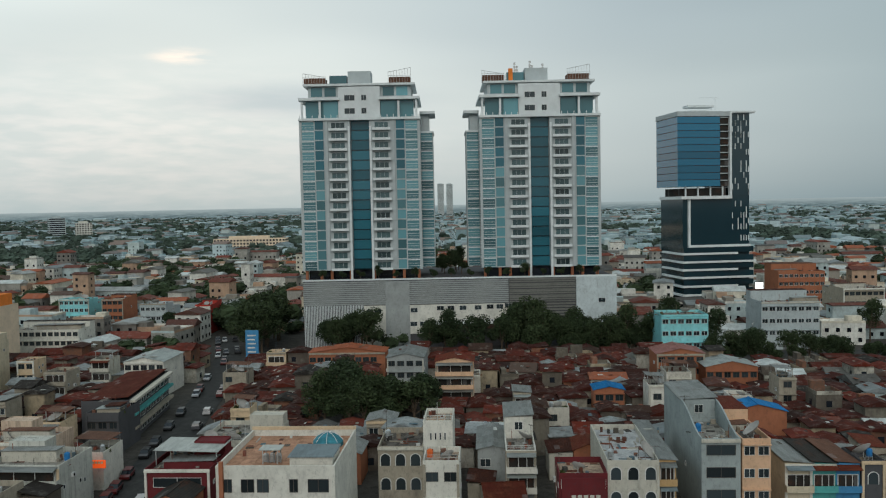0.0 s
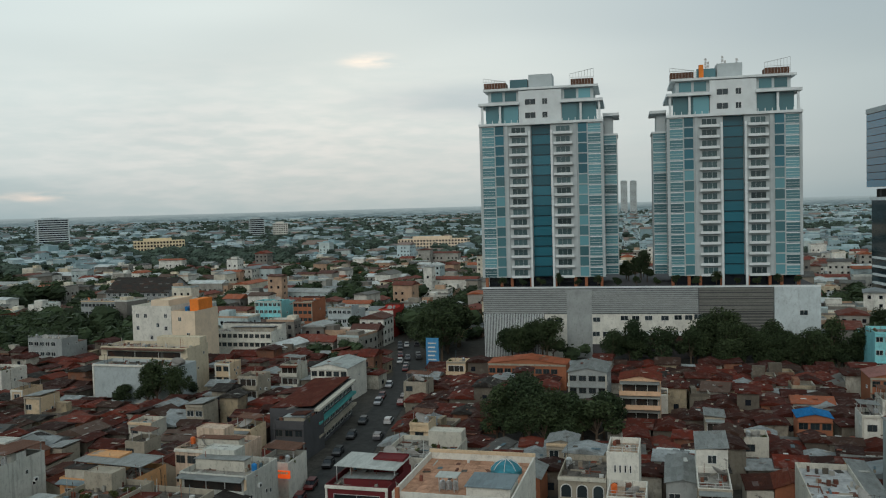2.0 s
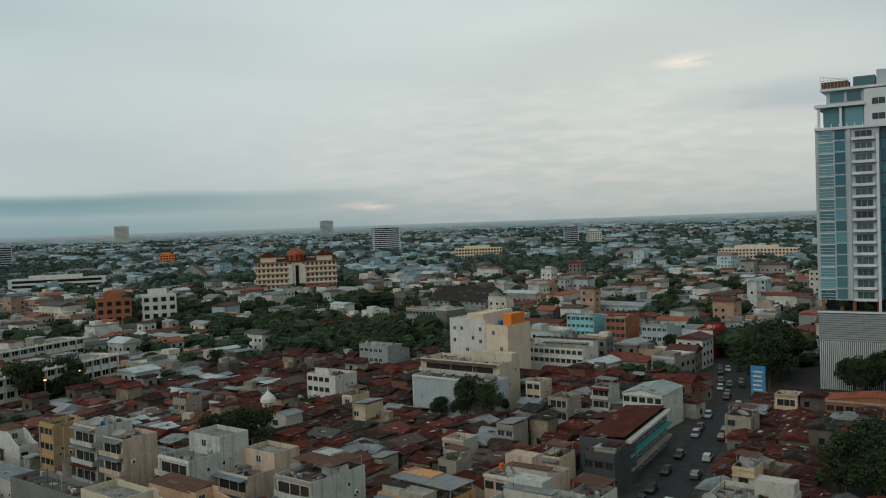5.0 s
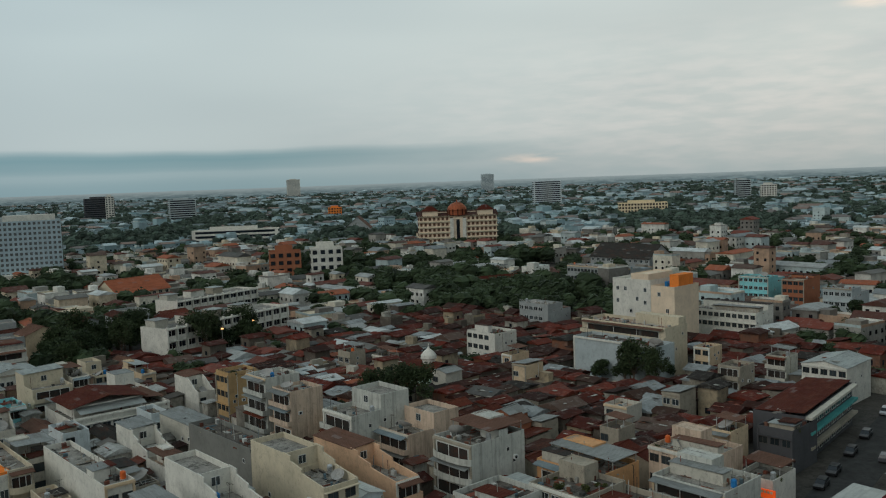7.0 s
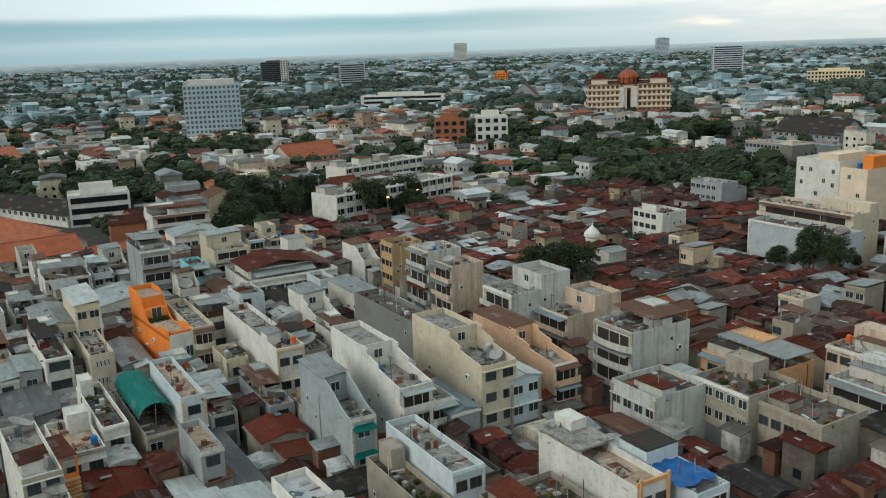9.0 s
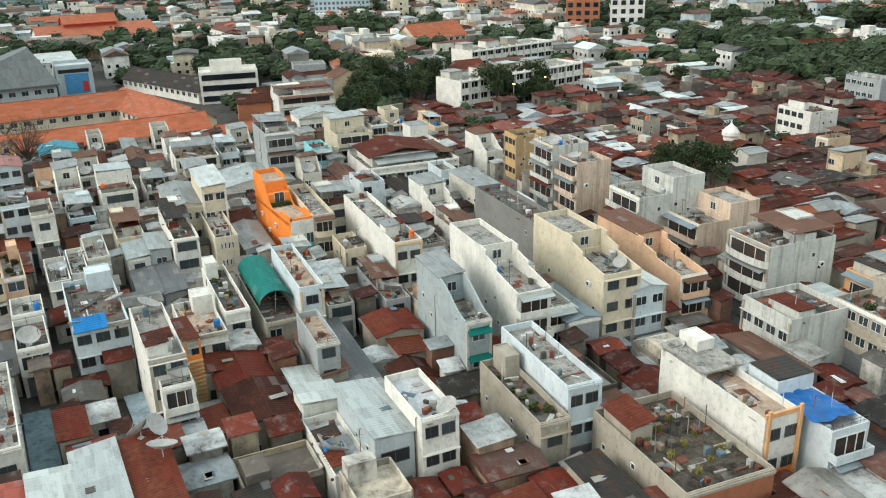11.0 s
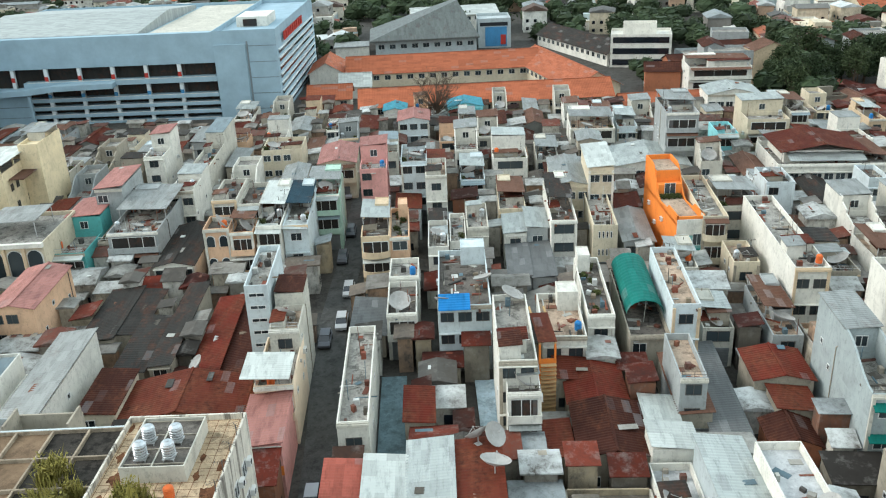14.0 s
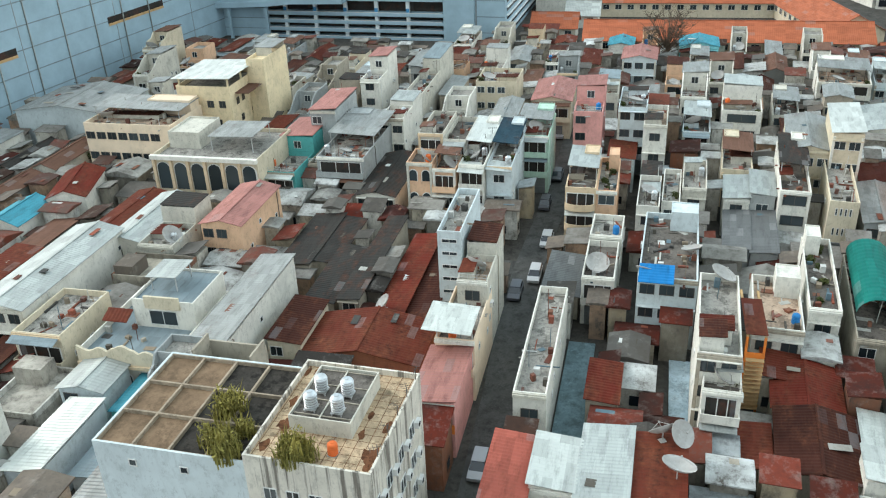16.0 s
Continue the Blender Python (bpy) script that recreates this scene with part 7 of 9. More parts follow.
house(7.8, 144.0, -93.0, 5.0, 14.0, 7.5, 'grey', 'steel:grey', 'plain')
house(19.3, 122.9, -93.0, 6.8, 8.0, 9, 'maroon', 'deck', 'sign')
house(26.8, 129.6, -93.0, 7.3, 20.0, 10.5, 'offwhite', 'flat', 'arch', 1.0, 'palefloor')
house(32.0, 131.9, -93.0, 2.5, 22.0, 10, 'tan', 'steel:grey', 'balcony')
house(39.8, 133.9, -93.0, 5.5, 26.0, 13, 'slategrey', 'sweep:grey', 'black')
house(44.6, 130.6, -93.0, 4.0, 20.0, 13, 'peach', 'deck', 'shop')
house(52.1, 130.8, -93.0, 4.0, 12.0, 8, 'cream', 'steel:grey', 'balcony')
house(55.8, 130.6, -93.0, 3.5, 12.0, 8, 'teal', 'steel:black', 'balcony')
house(59.2, 130.4, -93.0, 3.4, 12.0, 8, 'blue', 'steel:brown', 'balcony')
house(62.7, 129.9, -93.0, 3.4, 12.0, 8.5, 'darkgrey', 'terrace', 'arch')
house(2.2, 194.9, -93.0, 8.5, 8.0, 12, 'peach', 'steel:red', 'balcony')
house(-9.7, 221.0, -93.0, 9.3, 14.0, 9, 'grey', 'steel:grey', 'shop')
house(-26.9, 239.0, -93.0, 21.1, 8.0, 7, 'brick', 'steel:terracotta', 'plain')
house(70.3, 258.7, -93.0, 13.4, 22.0, 14, 'cyan', 'terrace', 'shop')
house(58.9, 217.1, -93.0, 11.8, 10.0, 9, 'brick', 'steel:pinkroof', 'shop')
house(69.0, 208.9, -93.0, 12.3, 9.0, 7, 'brick', 'steel:lightgrey', 'shop')
house(35.5, 186.8, -93.0, 6.4, 6.0, 6.5, 'brick', 'steel:blue', 'shop')
house(60.5, 167.4, -93.0, 11.0, 6.0, 6, 'brick', 'steel:blue', 'none')
house(108.2, 274.0, -93.0, 17.8, 16.0, 15, 'bluegrey', 'deck', 'shop')
house(-41.1, 135.6, -93.0, 10.2, 12.0, 7.5, 'maroon', 'canopy:white', 'black')
house(-132.5, 349.3, -93.0, 8.7, 14.0, 12, 'brick', 'deck', 'shop')
house(-149.1, 352.0, -93.0, 12.4, 14.0, 12, 'cyan', 'deck', 'shop')
house(-113.0, 340.7, -93.0, 10.1, 16.0, 11, 'bluegrey', 'deck', 'shop')
house(-91.4, 331.6, -93.0, 6.0, 14.0, 11, 'red', 'deck', 'sign')
house(-130.2, 284.0, -93.0, 22.9, 12.0, 9, 'white', 'deck', 'shop')
house(-75.8, 222.1, -93.0, 10.2, 14.0, 9, 'white', 'steel:lightgrey', 'shop')
house(153.4, 321.2, -93.0, 14.7, 20.0, 14, 'concrete', 'deck', 'shop')
house(148.5, 363.0, -93.0, 18.8, 18.0, 17, 'brick', 'deck', 'shop')
house(-36.4, 153.8, -93.0, 12.5, 14.0, 7, 'offwhite', 'garden', 'arch')
house(-66.6, 170.0, -93.0, 6.6, 10.0, 8, 'darkgrey', 'deck', 'shop')

# ---- long white blocks with deep bays ----


def long_block(x, y, rot, w, d, h, bays, floors):
    """A white row with piers, ledges and a dark bay on every floor."""
    TAKEN.append((x, y, rot, w, d))
    root = thing("row_block", pose(x, y, 0, 0, 0, rot), "long white three-storey block with deep dark bays", "building", "white row blocks")
    bm = bmesh.new()
    tray(bm, -d / 2, d / 2, -w / 2, w / 2, -0.5, h, 0.25, 0.8)
    part("wall", bm, "w_white", root)
    slab_box("terrace_floor", root, "deck", -d / 2 + 0.3, d / 2 - 0.3, -w / 2 + 0.3, w / 2 - 0.3, h - 0.8, h - 0.75)
    fh, bw = h / floors, w / bays
    bm = bmesh.new()
    panes(bm, [-bw / 2 + 0.35, -bw / 2 + 0.45, -0.06, 0.06, bw / 2 - 0.45, bw / 2 - 0.35], [0, 0.75, fh - 1.35, fh - 1.2], 0.12)
    bay = mesh_of(bm, "bay_window", "w_white", "darkglass")
    bm = bmesh.new()
    box(bm, 0, 0.7, -0.22, 0.22, 0, h + 0.5)
    pier = mesh_of(bm, "pier", "w_white")
    for k in range(floors):
        for i in range(bays):
            part("bay_window", bay, None, root, at=pose(d / 2 + 0.01, -w / 2 + bw * (i + 0.5), k * fh + 0.55))
        slab_box("ledge", root, "w_white", d / 2, d / 2 + 0.9, -w / 2, w / 2, (k + 1) * fh - 0.5, (k + 1) * fh - 0.25)
    for i in range(bays + 1):
        part("pier", pier, None, root, at=pose(d / 2, -w / 2 + 0.22 + (w - 0.44) * i / bays, 0))
    for k in range(max(1, bays // 3)):
        y0 = -w / 2 + 1.5 + k * 3 * bw
        shed = slab_box("roof_room", root, ("w_offwhite", "w_white", "w_concrete")[k % 3], -d / 2 + 0.6, -d / 2 + 5.2, y0, y0 + 2.2 * bw * (0.6 + 0.2 * (k % 2)), h - 0.75, h + 1.8)
        slab_box("room_roof", shed, ("r_grey", "r_rust", "r_lightgrey")[k % 3], -d / 2 + 0.3, -d / 2 + 5.8, y0 - 0.3, y0 + 2.2 * bw * (0.6 + 0.2 * (k % 2)) + 0.3, h + 1.8, h + 1.95)
    return root


long_block(-258.9, 171.8, 11, 54, 12, 11.5, 14, 3)
long_block(-318.6, 204.1, 11, 43.7, 12, 11, 11, 3)

# ---- white block with a tiled roof terrace and a glazed dome ----
wb = thing("terrace_block", pose(-21.7, 117.7, 0, 0, 0, -93), "white block with reddish tiled roof terrace", "building")
TAKEN.append((-21.7, 117.7, -93, 15.5, 18))
bm = bmesh.new()
tray(bm, -9, 9, -7.75, 7.75, -0.5, 14, 0.22, 1.0)
part("wall", bm, "w_white", wb)
MATS["redtile"] = slab("red_roof_tile", (.46, .26, .17), 0.45)
for i in range(9):
    for j in range(8):
        key = ("rtile",)
        if key not in SHARED:
            bm = bmesh.new()
            box(bm, -0.95, 0.95, -0.93, 0.93, 0, 0.06)
            SHARED[key] = mesh_of(bm, "roof_tile", "redtile")
        part("roof_tile", SHARED[key], None, wb, at=pose(-7.8 + i * 1.95, -6.65 + j * 1.9, 13.0))
for y0, ww in ((-6.2, 1.0), (-3.6, 1.6), (-1.6, 1.4), (2.4, 1.0), (5.6, 2.6)):
    for z in (10.6, 7.2, 3.8):
        part("window", window_mesh(ww, 1.6, False, "darkframe"), None, wb, at=pose(9.01, y0, z))
slab_box("pipe_shaft", wb, "w_brick", 9.0, 9.5, -7.2, -6.7, 0, 14.6, "reddish brick pipe shaft")
slab_box("roof_room", wb, "w_white", 2.0, 7.5, 1.6, 7.2, 13.06, 14.7)
slab_box("room_roof", wb, "r_bluegrey", 1.8, 7.8, 1.4, 7.4, 14.7, 14.82, "blue-grey sheet roof")
for y0 in (-2.6, -0.6):
    for x0 in (3.4, 5.2):
        slab_box("post", wb, "steel", x0, x0 + 0.1, y0, y0 + 0.1, 13.06, 15.0)
slab_box("tank_canopy", wb, "r_white", 3.1, 5.6, -3.0, -0.1, 15.0, 15.1)
for k in range(3):
    p = wb.matrix_basis @ Vector((4.4, -2.3 + k * 0.85, 13.06))
    tank(p.x, p.y, p.z, "tank", 0.7, 0.2)
scatter(wb.matrix_basis, -8, 1.5, -7, 7, 13.06, 14, random.Random(9))
slab_box("parapet_cap", wb, "w_beige", -8.95, -8.7, -7.8, 7.8, 14.0, 14.5)

# ---- cream hall with an orange roof room ----
ch = thing("cream_hall", pose(-144.6, 260.5, 0, 0, 0, -95), "tall cream and white block with orange roof room", "building")
TAKEN.append((-144.6, 260.5, -95, 23, 14))
bm = bmesh.new()
tray(bm, -7, 7, -11.5, 3.0, -0.5, 20.8)
part("wall", bm, "w_white", ch)
bm = bmesh.new()
tray(bm, -6.6, 6.8, 3.02, 11.5, -0.5, 19.2)
tray(bm, -6.8, 6.6, -4.5, 2.0, 19.9, 22.6, 0.15, 0.3)
part("wall", bm, "w_blush", ch, "cream painted wing")
slab_box("roof_room", ch, "w_orange", -4, 4, 8.0, 11.2, 18.4, 22.6, "orange roof room")
for y0, z in ((-9.5, 17), (-6.5, 17), (-9.5, 13), (-2, 14), (1, 17), (1, 13), (-4.4, 10), (6, 16), (9, 11)):
    part("window", window_mesh(1.0, 1.2), None, ch, at=pose(7.01 if y0 < 3 else 6.81, y0, z))
for k in range(4):
    p = ch.matrix_basis @ Vector((-3 + k * 1.6, 5.4, 18.35))
    tank(p.x, p.y, p.z, "tankblue", 1.1, 0.1)

# ---- white house with a curved parapet ----
dh = thing("curved_parapet_house", pose(-106.3, -31.0, -0.8, 0, 0, 2.5), "cream and white house with curved terrace parapet", "house")
TAKEN.append((-106.3, -31.0, 2.5, 11.5, 15))
bm = bmesh.new()
box(bm, -7.5, 7.3, -5.75, 5.75, -0.5, 6.6)
part("wall", bm, "w_offwhite", dh)
slab_box("terrace_floor", dh, "r_bluegrey", -7.4, 7.2, -5.6, 5.6, 6.6, 6.66)
bm = bmesh.new()
top = [(-5.75 + 11.5 * k / 24, 7.5 + 0.55 * math.cos(4 * math.pi * k / 24) ** 2 + (0.5 if 9 <= k <= 15 else 0)) for k in range(25)]
line = [(-5.75, 5.6)] + top + [(5.75, 5.6)]
a, b = [[bm.verts.new((px, py, pz)) for py, pz in line] for px in (7.2, 7.5)]
bm.faces.new(a[::-1])
bm.faces.new(b)
for k in range(len(line)):
    bm.faces.new((a[k - 1], a[k], b[k], b[k - 1]))
bmesh.ops.recalc_face_normals(bm, faces=bm.faces[:])
part("parapet", bm, "w_cream", dh, "cream parapet with a wavy top")
slab_box("cornice", dh, "w_beige", 7.5, 7.75, -5.8, 5.8, 5.7, 6.1)
for s in (-1, 1):
    slab_box("side_parapet", dh, "w_white", -7.5, 7.2, s * 5.65 - 0.1, s * 5.65 + 0.1, 6.6, 7.5)
for k in range(5):
    part("arch_window", window_mesh(1.2, 2.2, True), None, dh, at=pose(7.51, -4.4 + k * 2.2, 2.8))
bm = bmesh.new()
tray(bm, -7.4, 0.5, -2.4, 5.5, 6.6, 10.4, 0.16, 0.4)
upper = part("upper_storey", bm, "w_white", dh)
slab_box("upper_roof", upper, "r_bluegrey", -7.2, 0.3, -2.2, 5.3, 10.0, 10.06)
slab_box("pediment", upper, "w_cream", 0.5, 0.8, -0.6, 3.8, 9.4, 11.0)
part("window", window_mesh(3.4, 1.8), None, dh, at=pose(0.51, 1.4, 7.2))
bm = bmesh.new()
ribbed(bm, 4.6, -2.0, 2.0, 12.0, 12.2)
part("canopy", bm, "r_lightgrey", dh, "", pose(-4.2, 0.4, 0))
for px in (-6.0, -2.4):
    for py in (-1.2, 2.0):
        slab_box("post", dh, "steel", px - 0.06, px + 0.06, py - 0.06, py + 0.06, 10.0, 12.1)
bm = bmesh.new()
ribbed(bm, 3.2, 0, 1.8, 8.9, 8.2)
part("awning", bm, "r_rust", dh, "rusty red awning", pose(0.5, -4.0, 0, 0, 0, -90))
scatter(dh.matrix_basis, 1, 6.8, -5, 5, 6.66, 12, random.Random(12))

# ---- white house group with a glass hatch in its terrace ----
house(-88.5, 50.5, -2.0, 4.3, 12.0, 8.0, "bluegrey", "steel:lightgrey", "black")
house(-86.0, 54.9, -2.0, 4.2, 10.0, 10.0, "white", "flat", "shop", 0, "palefloor")
house(-89.0, 46.2, -2.0, 4.2, 12.0, 5.0, "white", "flat", "plain", 1.0, "palefloor")
house(-97.6, 47.2, -2.0, 4.6, 4.2, 6.2, "white", "steel:white", "none")
hatch = thing("roof_hatch", pose(-89.0, 46.4, 4.14, 0, 0, -2), "white framed glass roof hatch", "roof hatch")
slab_box("frame", hatch, "frame", -0.75, 0.75, -0.75, 0.75, 0, 0.3)
slab_box("pane", hatch, "tealglass", -0.62, 0.62, -0.62, 0.62, 0.3, 0.34)

# ---- painted yards beside the lane ----
for x, y, w, d, mat, word_ in ((-108.6, 17.9, 3.2, 25.0, "yardteal", "blue-grey"), (-113.0, 29.6, 3.0, 13.0, "yardblue", "pale blue")):
    if mat not in MATS:
        MATS[mat] = slab("painted_yard_" + mat, (.16, .23, .25) if mat == "yardteal" else (.46, .58, .64), 0.5)
    bm = bmesh.new()
    box(bm, -d / 2, d / 2, -w / 2, w / 2, -0.3, 0.25)
    solo("yard", bm, mat, pose(x, y, 0, 0, 0, 1.5), word_ + " painted yard floor between houses", "yard", kind="structure")
    TAKEN.append((x, y, 1.5, w, d))

# ---- three-storey shop row along the main street ----
row = thing("shop_row", pose(-71.0, 186, 0, 0, 0, 3.6), "long dark shop row with green and white ledges", "shops")
TAKEN.append((-69.6, 187, 3.6, 31.5, 11))
bm = bmesh.new()
tray(bm, -3.5, 6, -14.5, 16.5, -0.5, 8.9)
part("wall", bm, "w_darkgrey", row)
for k, m in ((0, "w_concrete"), (1, "w_teal"), (2, "w_offwhite")):
    slab_box("ledge", row, m, 6, 7.2, -14.3, 16.3, 2.7 + k * 2.8, 3.2 + k * 2.8)
    for i in range(8):
        part("window", window_mesh(2.6, 1.6), None, row, at=pose(6.01, -12.4 + i * 3.8, 0.9 + k * 2.8))
bm = bmesh.new()
ribbed(bm, 30.6, -3.3, 5.8, 9.0, 9.5)
part("roof", bm, "r_redbrown", row, at=pose(0, 1.0, 0, 0, 0, -90))

# ---- large dishes, tarpaulin, orange frame ----
rnd = random.Random(17)


def big_dish(x, y, r):
    """A large dish on the roof that lies nearest to the point."""
    hx, hy, hr, hw, hd, hz = min(DECKS, key=lambda q: max(0, abs((x - q[0]) * math.cos(radians(q[2])) + (y - q[1]) * math.sin(radians(q[2]))) - q[4] / 2) + max(0, abs((y - q[1]) * math.cos(radians(q[2])) - (x - q[0]) * math.sin(radians(q[2]))) - q[3] / 2))
    c, s = math.cos(radians(hr)), math.sin(radians(hr))
    u, v = (x - hx) * c + (y - hy) * s, (y - hy) * c - (x - hx) * s
    a, b = max(0.0, hd / 2 - 0.9), max(0.0, hw / 2 - 0.7)
    u, v = max(-a, min(a, u)), max(-b, min(b, v))
    dish(hx + c * u - s * v, hy + s * u + c * v, hz - 0.04, r, rnd)


for x, y, r in ((-88.2, 40.9, 1.9), (-86.9, 84.9, 1.6), (-74.1, 89.6, 1.7), (-90.5, 35.7, 1.8), (-80.1, 57.1, 1.4), (-85.2, 81.8, 1.4), (-122.2, 32.6, 1.8), (-98.6, 27.5, 1.5), (-97.2, 30.7, 1.6),
                (-116.4, -6, 1.4), (-129.8, 33, 1.6), (-120, 21.6, 1.5), (-112.8, 181.6, 2.0), (-108.4, 184.8, 2.2), (-104.5, 174.4, 1.8), (-41.5, 149, 1.5), (-37.2, 146.8, 1.5), (-33.8, 144.7, 1.4)):
    big_dish(x, y, r * 0.82)
fs = thing("orange_stair_frame", pose(-113.2, 36.2, 0, 0, 0, 2), "orange painted steel stair frame between house roofs", "frame")
for y0 in (-0.9, 0.9):
    slab_box("post", fs, "w_orange", 1.2, 1.45, y0 - 0.12, y0 + 0.12, 0, 9.4)
    slab_box("rail", fs, "w_tan", -8, 1.4, y0 - 0.12, y0 + 0.12, 9.4, 9.65)
slab_box("panel", fs, "w_orange", 1.5, 1.6, -1.0, 1.0, 4.2, 7.6)
for k in range(12):
    slab_box("stair_tread", fs, "w_tan", 1.7 + k * 0.02, 2.5, -0.9, 0.9, 1.0 + k * 0.55, 1.1 + k * 0.55)
slab_box("frame_roof", fs, "r_rust", -6, 1.4, -1.1, 1.1, 9.66, 9.74)
bm = bmesh.new()
grid = [[bm.verts.new((-3.2 + 0.4 * i, -2.6 + 0.4 * j, 0.35 * noise.noise((i * 0.33, j * 0.45, 1.5)) + 0.02 * (i - 8))) for j in range(14)] for i in range(17)]
for i in range(16):
    for j in range(13):
        bm.faces.new((grid[i][j], grid[i + 1][j], grid[i + 1][j + 1], grid[i][j + 1]))
bmesh.ops.solidify(bm, geom=bm.faces[:], thickness=0.03)
solo("tarpaulin", bm, simple("blue_tarpaulin", (.02, .20, .55), 0.45), pose(-64.5, 89.0, 9.75, 0, 0, -5), "crumpled bright blue tarpaulin over a roof", "tarpaulin")
tree(-162.2, -77.5, 0, 2, 0.8, 40)
tree(-91.0, -24.5, 0, 4, 0.6, 10)
tree(-189.6, -54.1, 0, 1, 0.7, 70)

# ---- warm street lamps among the trees ----
lamp_m, lnt, lb = shader("warm_lamp", 0.4)
lb.inputs["Emission Color"].default_value, lb.inputs["Emission Strength"].default_value = (1.0, 0.42, 0.10, 1), 2.5
for x, y in ((-248, 178), (-243, 163), (-262, 190)):
    sl = thing("street_lamp", pose(x, y, 0), "street lamp with a warm lit head", "street lamp", "street lamps")
    slab_box("pole", sl, "steel", -0.07, 0.07, -0.07, 0.07, 0, 9.5)
    slab_box("lamp_head", sl, lamp_m, -0.3, 0.5, -0.25, 0.25, 9.5, 9.8)

# ---- signs ----
bb = thing("billboard", pose(-56.5, 250, 0, 0, 0, -95), "tall blue roadside billboard with white bars", "billboard")
slab_box("post", bb, "steel", -0.2, 0.2, -0.2, 0.2, 0, 5)
face = slab_box("panel", bb, "w_blue", -0.3, 0.3, -1.9, 1.9, 3.0, 11.5)
for k in range(5):
    slab_box("bar", face, "w_white", 0.3, 0.33, -1.3, 1.2 - 0.3 * (k % 2), 5.0 + k * 1.2, 5.4 + k * 1.2)
sg = thing("shop_sign", pose(-58.6, 141.0, 0.2, 0, 0, -90), "glowing orange shop sign with yellow bars", "sign")
og_m, ont, ogb = shader("orange_glow", 0.5)
ogb.inputs["Base Color"].default_value = (.85, .14, .03, 1)
ogb.inputs["Emission Color"].default_value, ogb.inputs["Emission Strength"].default_value = (1.0, 0.10, 0.015, 1), 0.4
bm = bmesh.new()
box(bm, -0.15, 0.15, -1.7, 1.7, 4.2, 5.5)
pan = part("panel", bm, og_m, sg)
bm = bmesh.new()
for k in range(6):
    box(bm, 0.15, 0.18, -1.4 + k * 0.48, -1.05 + k * 0.48, 4.95, 5.35)
part("bar", bm, "w_yellow", pan)
slab_box("bracket", sg, "steel", -0.06, 0.06, -3.4, -1.7, 4.6, 4.8)

# ---- small mosque dome, roof dome ----
mq = thing("mosque", pose(-161, 173, 0), "small mosque with white onion dome and green walls", "mosque")
TAKEN.append((-161, 173, 0, 10, 10))
bm = bmesh.new()
box(bm, -5, 5, -5, 5, -0.5, 6)
part("wall", bm, "w_mint", mq)
part("roof", gable_roof(10, 10, 6.05, 0.5, 1.2), "r_redbrown", mq)
bm = bmesh.new()
lathe(bm, [(1.6, 6.8), (1.7, 7.8), (2.1, 8.2), (2.0, 9.0), (1.3, 9.9), (0.5, 10.5), (0.1, 11.2), (0.05, 12)], 16)
part("dome", bm, "w_white", mq, "white onion dome")
dm = thing("roof_dome", pose(-17.0, 121.5, 13.06) @ Matrix.Diagonal((0.7, 0.7, 0.8, 1)), "small pale blue glazed roof dome", "roof dome")
bm = bmesh.new()
lathe(bm, [(3.1, 0), (3.1, 0.7), (2.9, 0.9), (2.2, 1.6), (1.2, 2.1), (0.3, 2.3)], 16)
part("dome", bm, "r_tealblue", dm)
for k in range(8):
    a = 2 * math.pi * k / 8
    bm = bmesh.new()
    for (r0, z0), (r1, z1) in zip(((3.0, 0.9), (2.25, 1.65), (1.25, 2.15)), ((2.25, 1.65), (1.25, 2.15), (0.2, 2.36))):
        tube(bm, (r0 * math.cos(a), r0 * math.sin(a), z0), (r1 * math.cos(a), r1 * math.sin(a), z1), 0.06, 4)
    part("rib", bm, "frame", dm)

# ---- traffic ----


def car_meshes(col):
    bm = bmesh.new()
    prof = [(-2.1, 0.35), (2.1, 0.35), (2.15, 0.75), (1.2, 0.95), (-2.05, 1.0)]
    for s in (-1, 1):
        vs = [bm.verts.new((px, s * 0.84, pz)) for px, pz in prof]
        bm.faces.new(vs if s < 0 else vs[::-1])
    bm.verts.ensure_lookup_table()
    for k in range(5):
        bm.faces.new((bm.verts[(k + 1) % 5], bm.verts[k], bm.verts[k + 5], bm.verts[(k + 1) % 5 + 5]))
    box(bm, -1.8, 0.4, -0.68, 0.68, 1.45, 1.53)
    body = mesh_of(bm, "car_body", simple("car_paint", col, 0.3, 0.0, 0.03))
    bm = bmesh.new()
    lo, hi = ((-2.0, -0.8), (1.25, 0.8)), ((-1.85, -0.68), (0.45, 0.68))
    v = [bm.verts.new((px, py, pz)) for (a, b), pz in ((lo, 0.93), (hi, 1.46)) for px, py in ((a[0], a[1]), (b[0], a[1]), (b[0], b[1]), (a[0], b[1]))]
    for q in ((0, 1, 5, 4), (1, 2, 6, 5), (2, 3, 7, 6), (3, 0, 4, 7), (4, 5, 6, 7)):
        bm.faces.new([v[i] for i in q])
    return body, mesh_of(bm, "cabin_glass", "darkglass")


CARS = [(n, car_meshes(c)) for n, c in (("white", (.42, .42, .42)), ("black", (.02, .02, .022)), ("silver", (.35, .36, .38)), ("maroon", (.10, .012, .012)), ("dark grey", (.07, .07, .08)))]
bm = bmesh.new()
tube(bm, (0, -0.1, 0), (0, 0.1, 0), 0.33, 12)
WHEEL = mesh_of(bm, "wheel", "tyre")


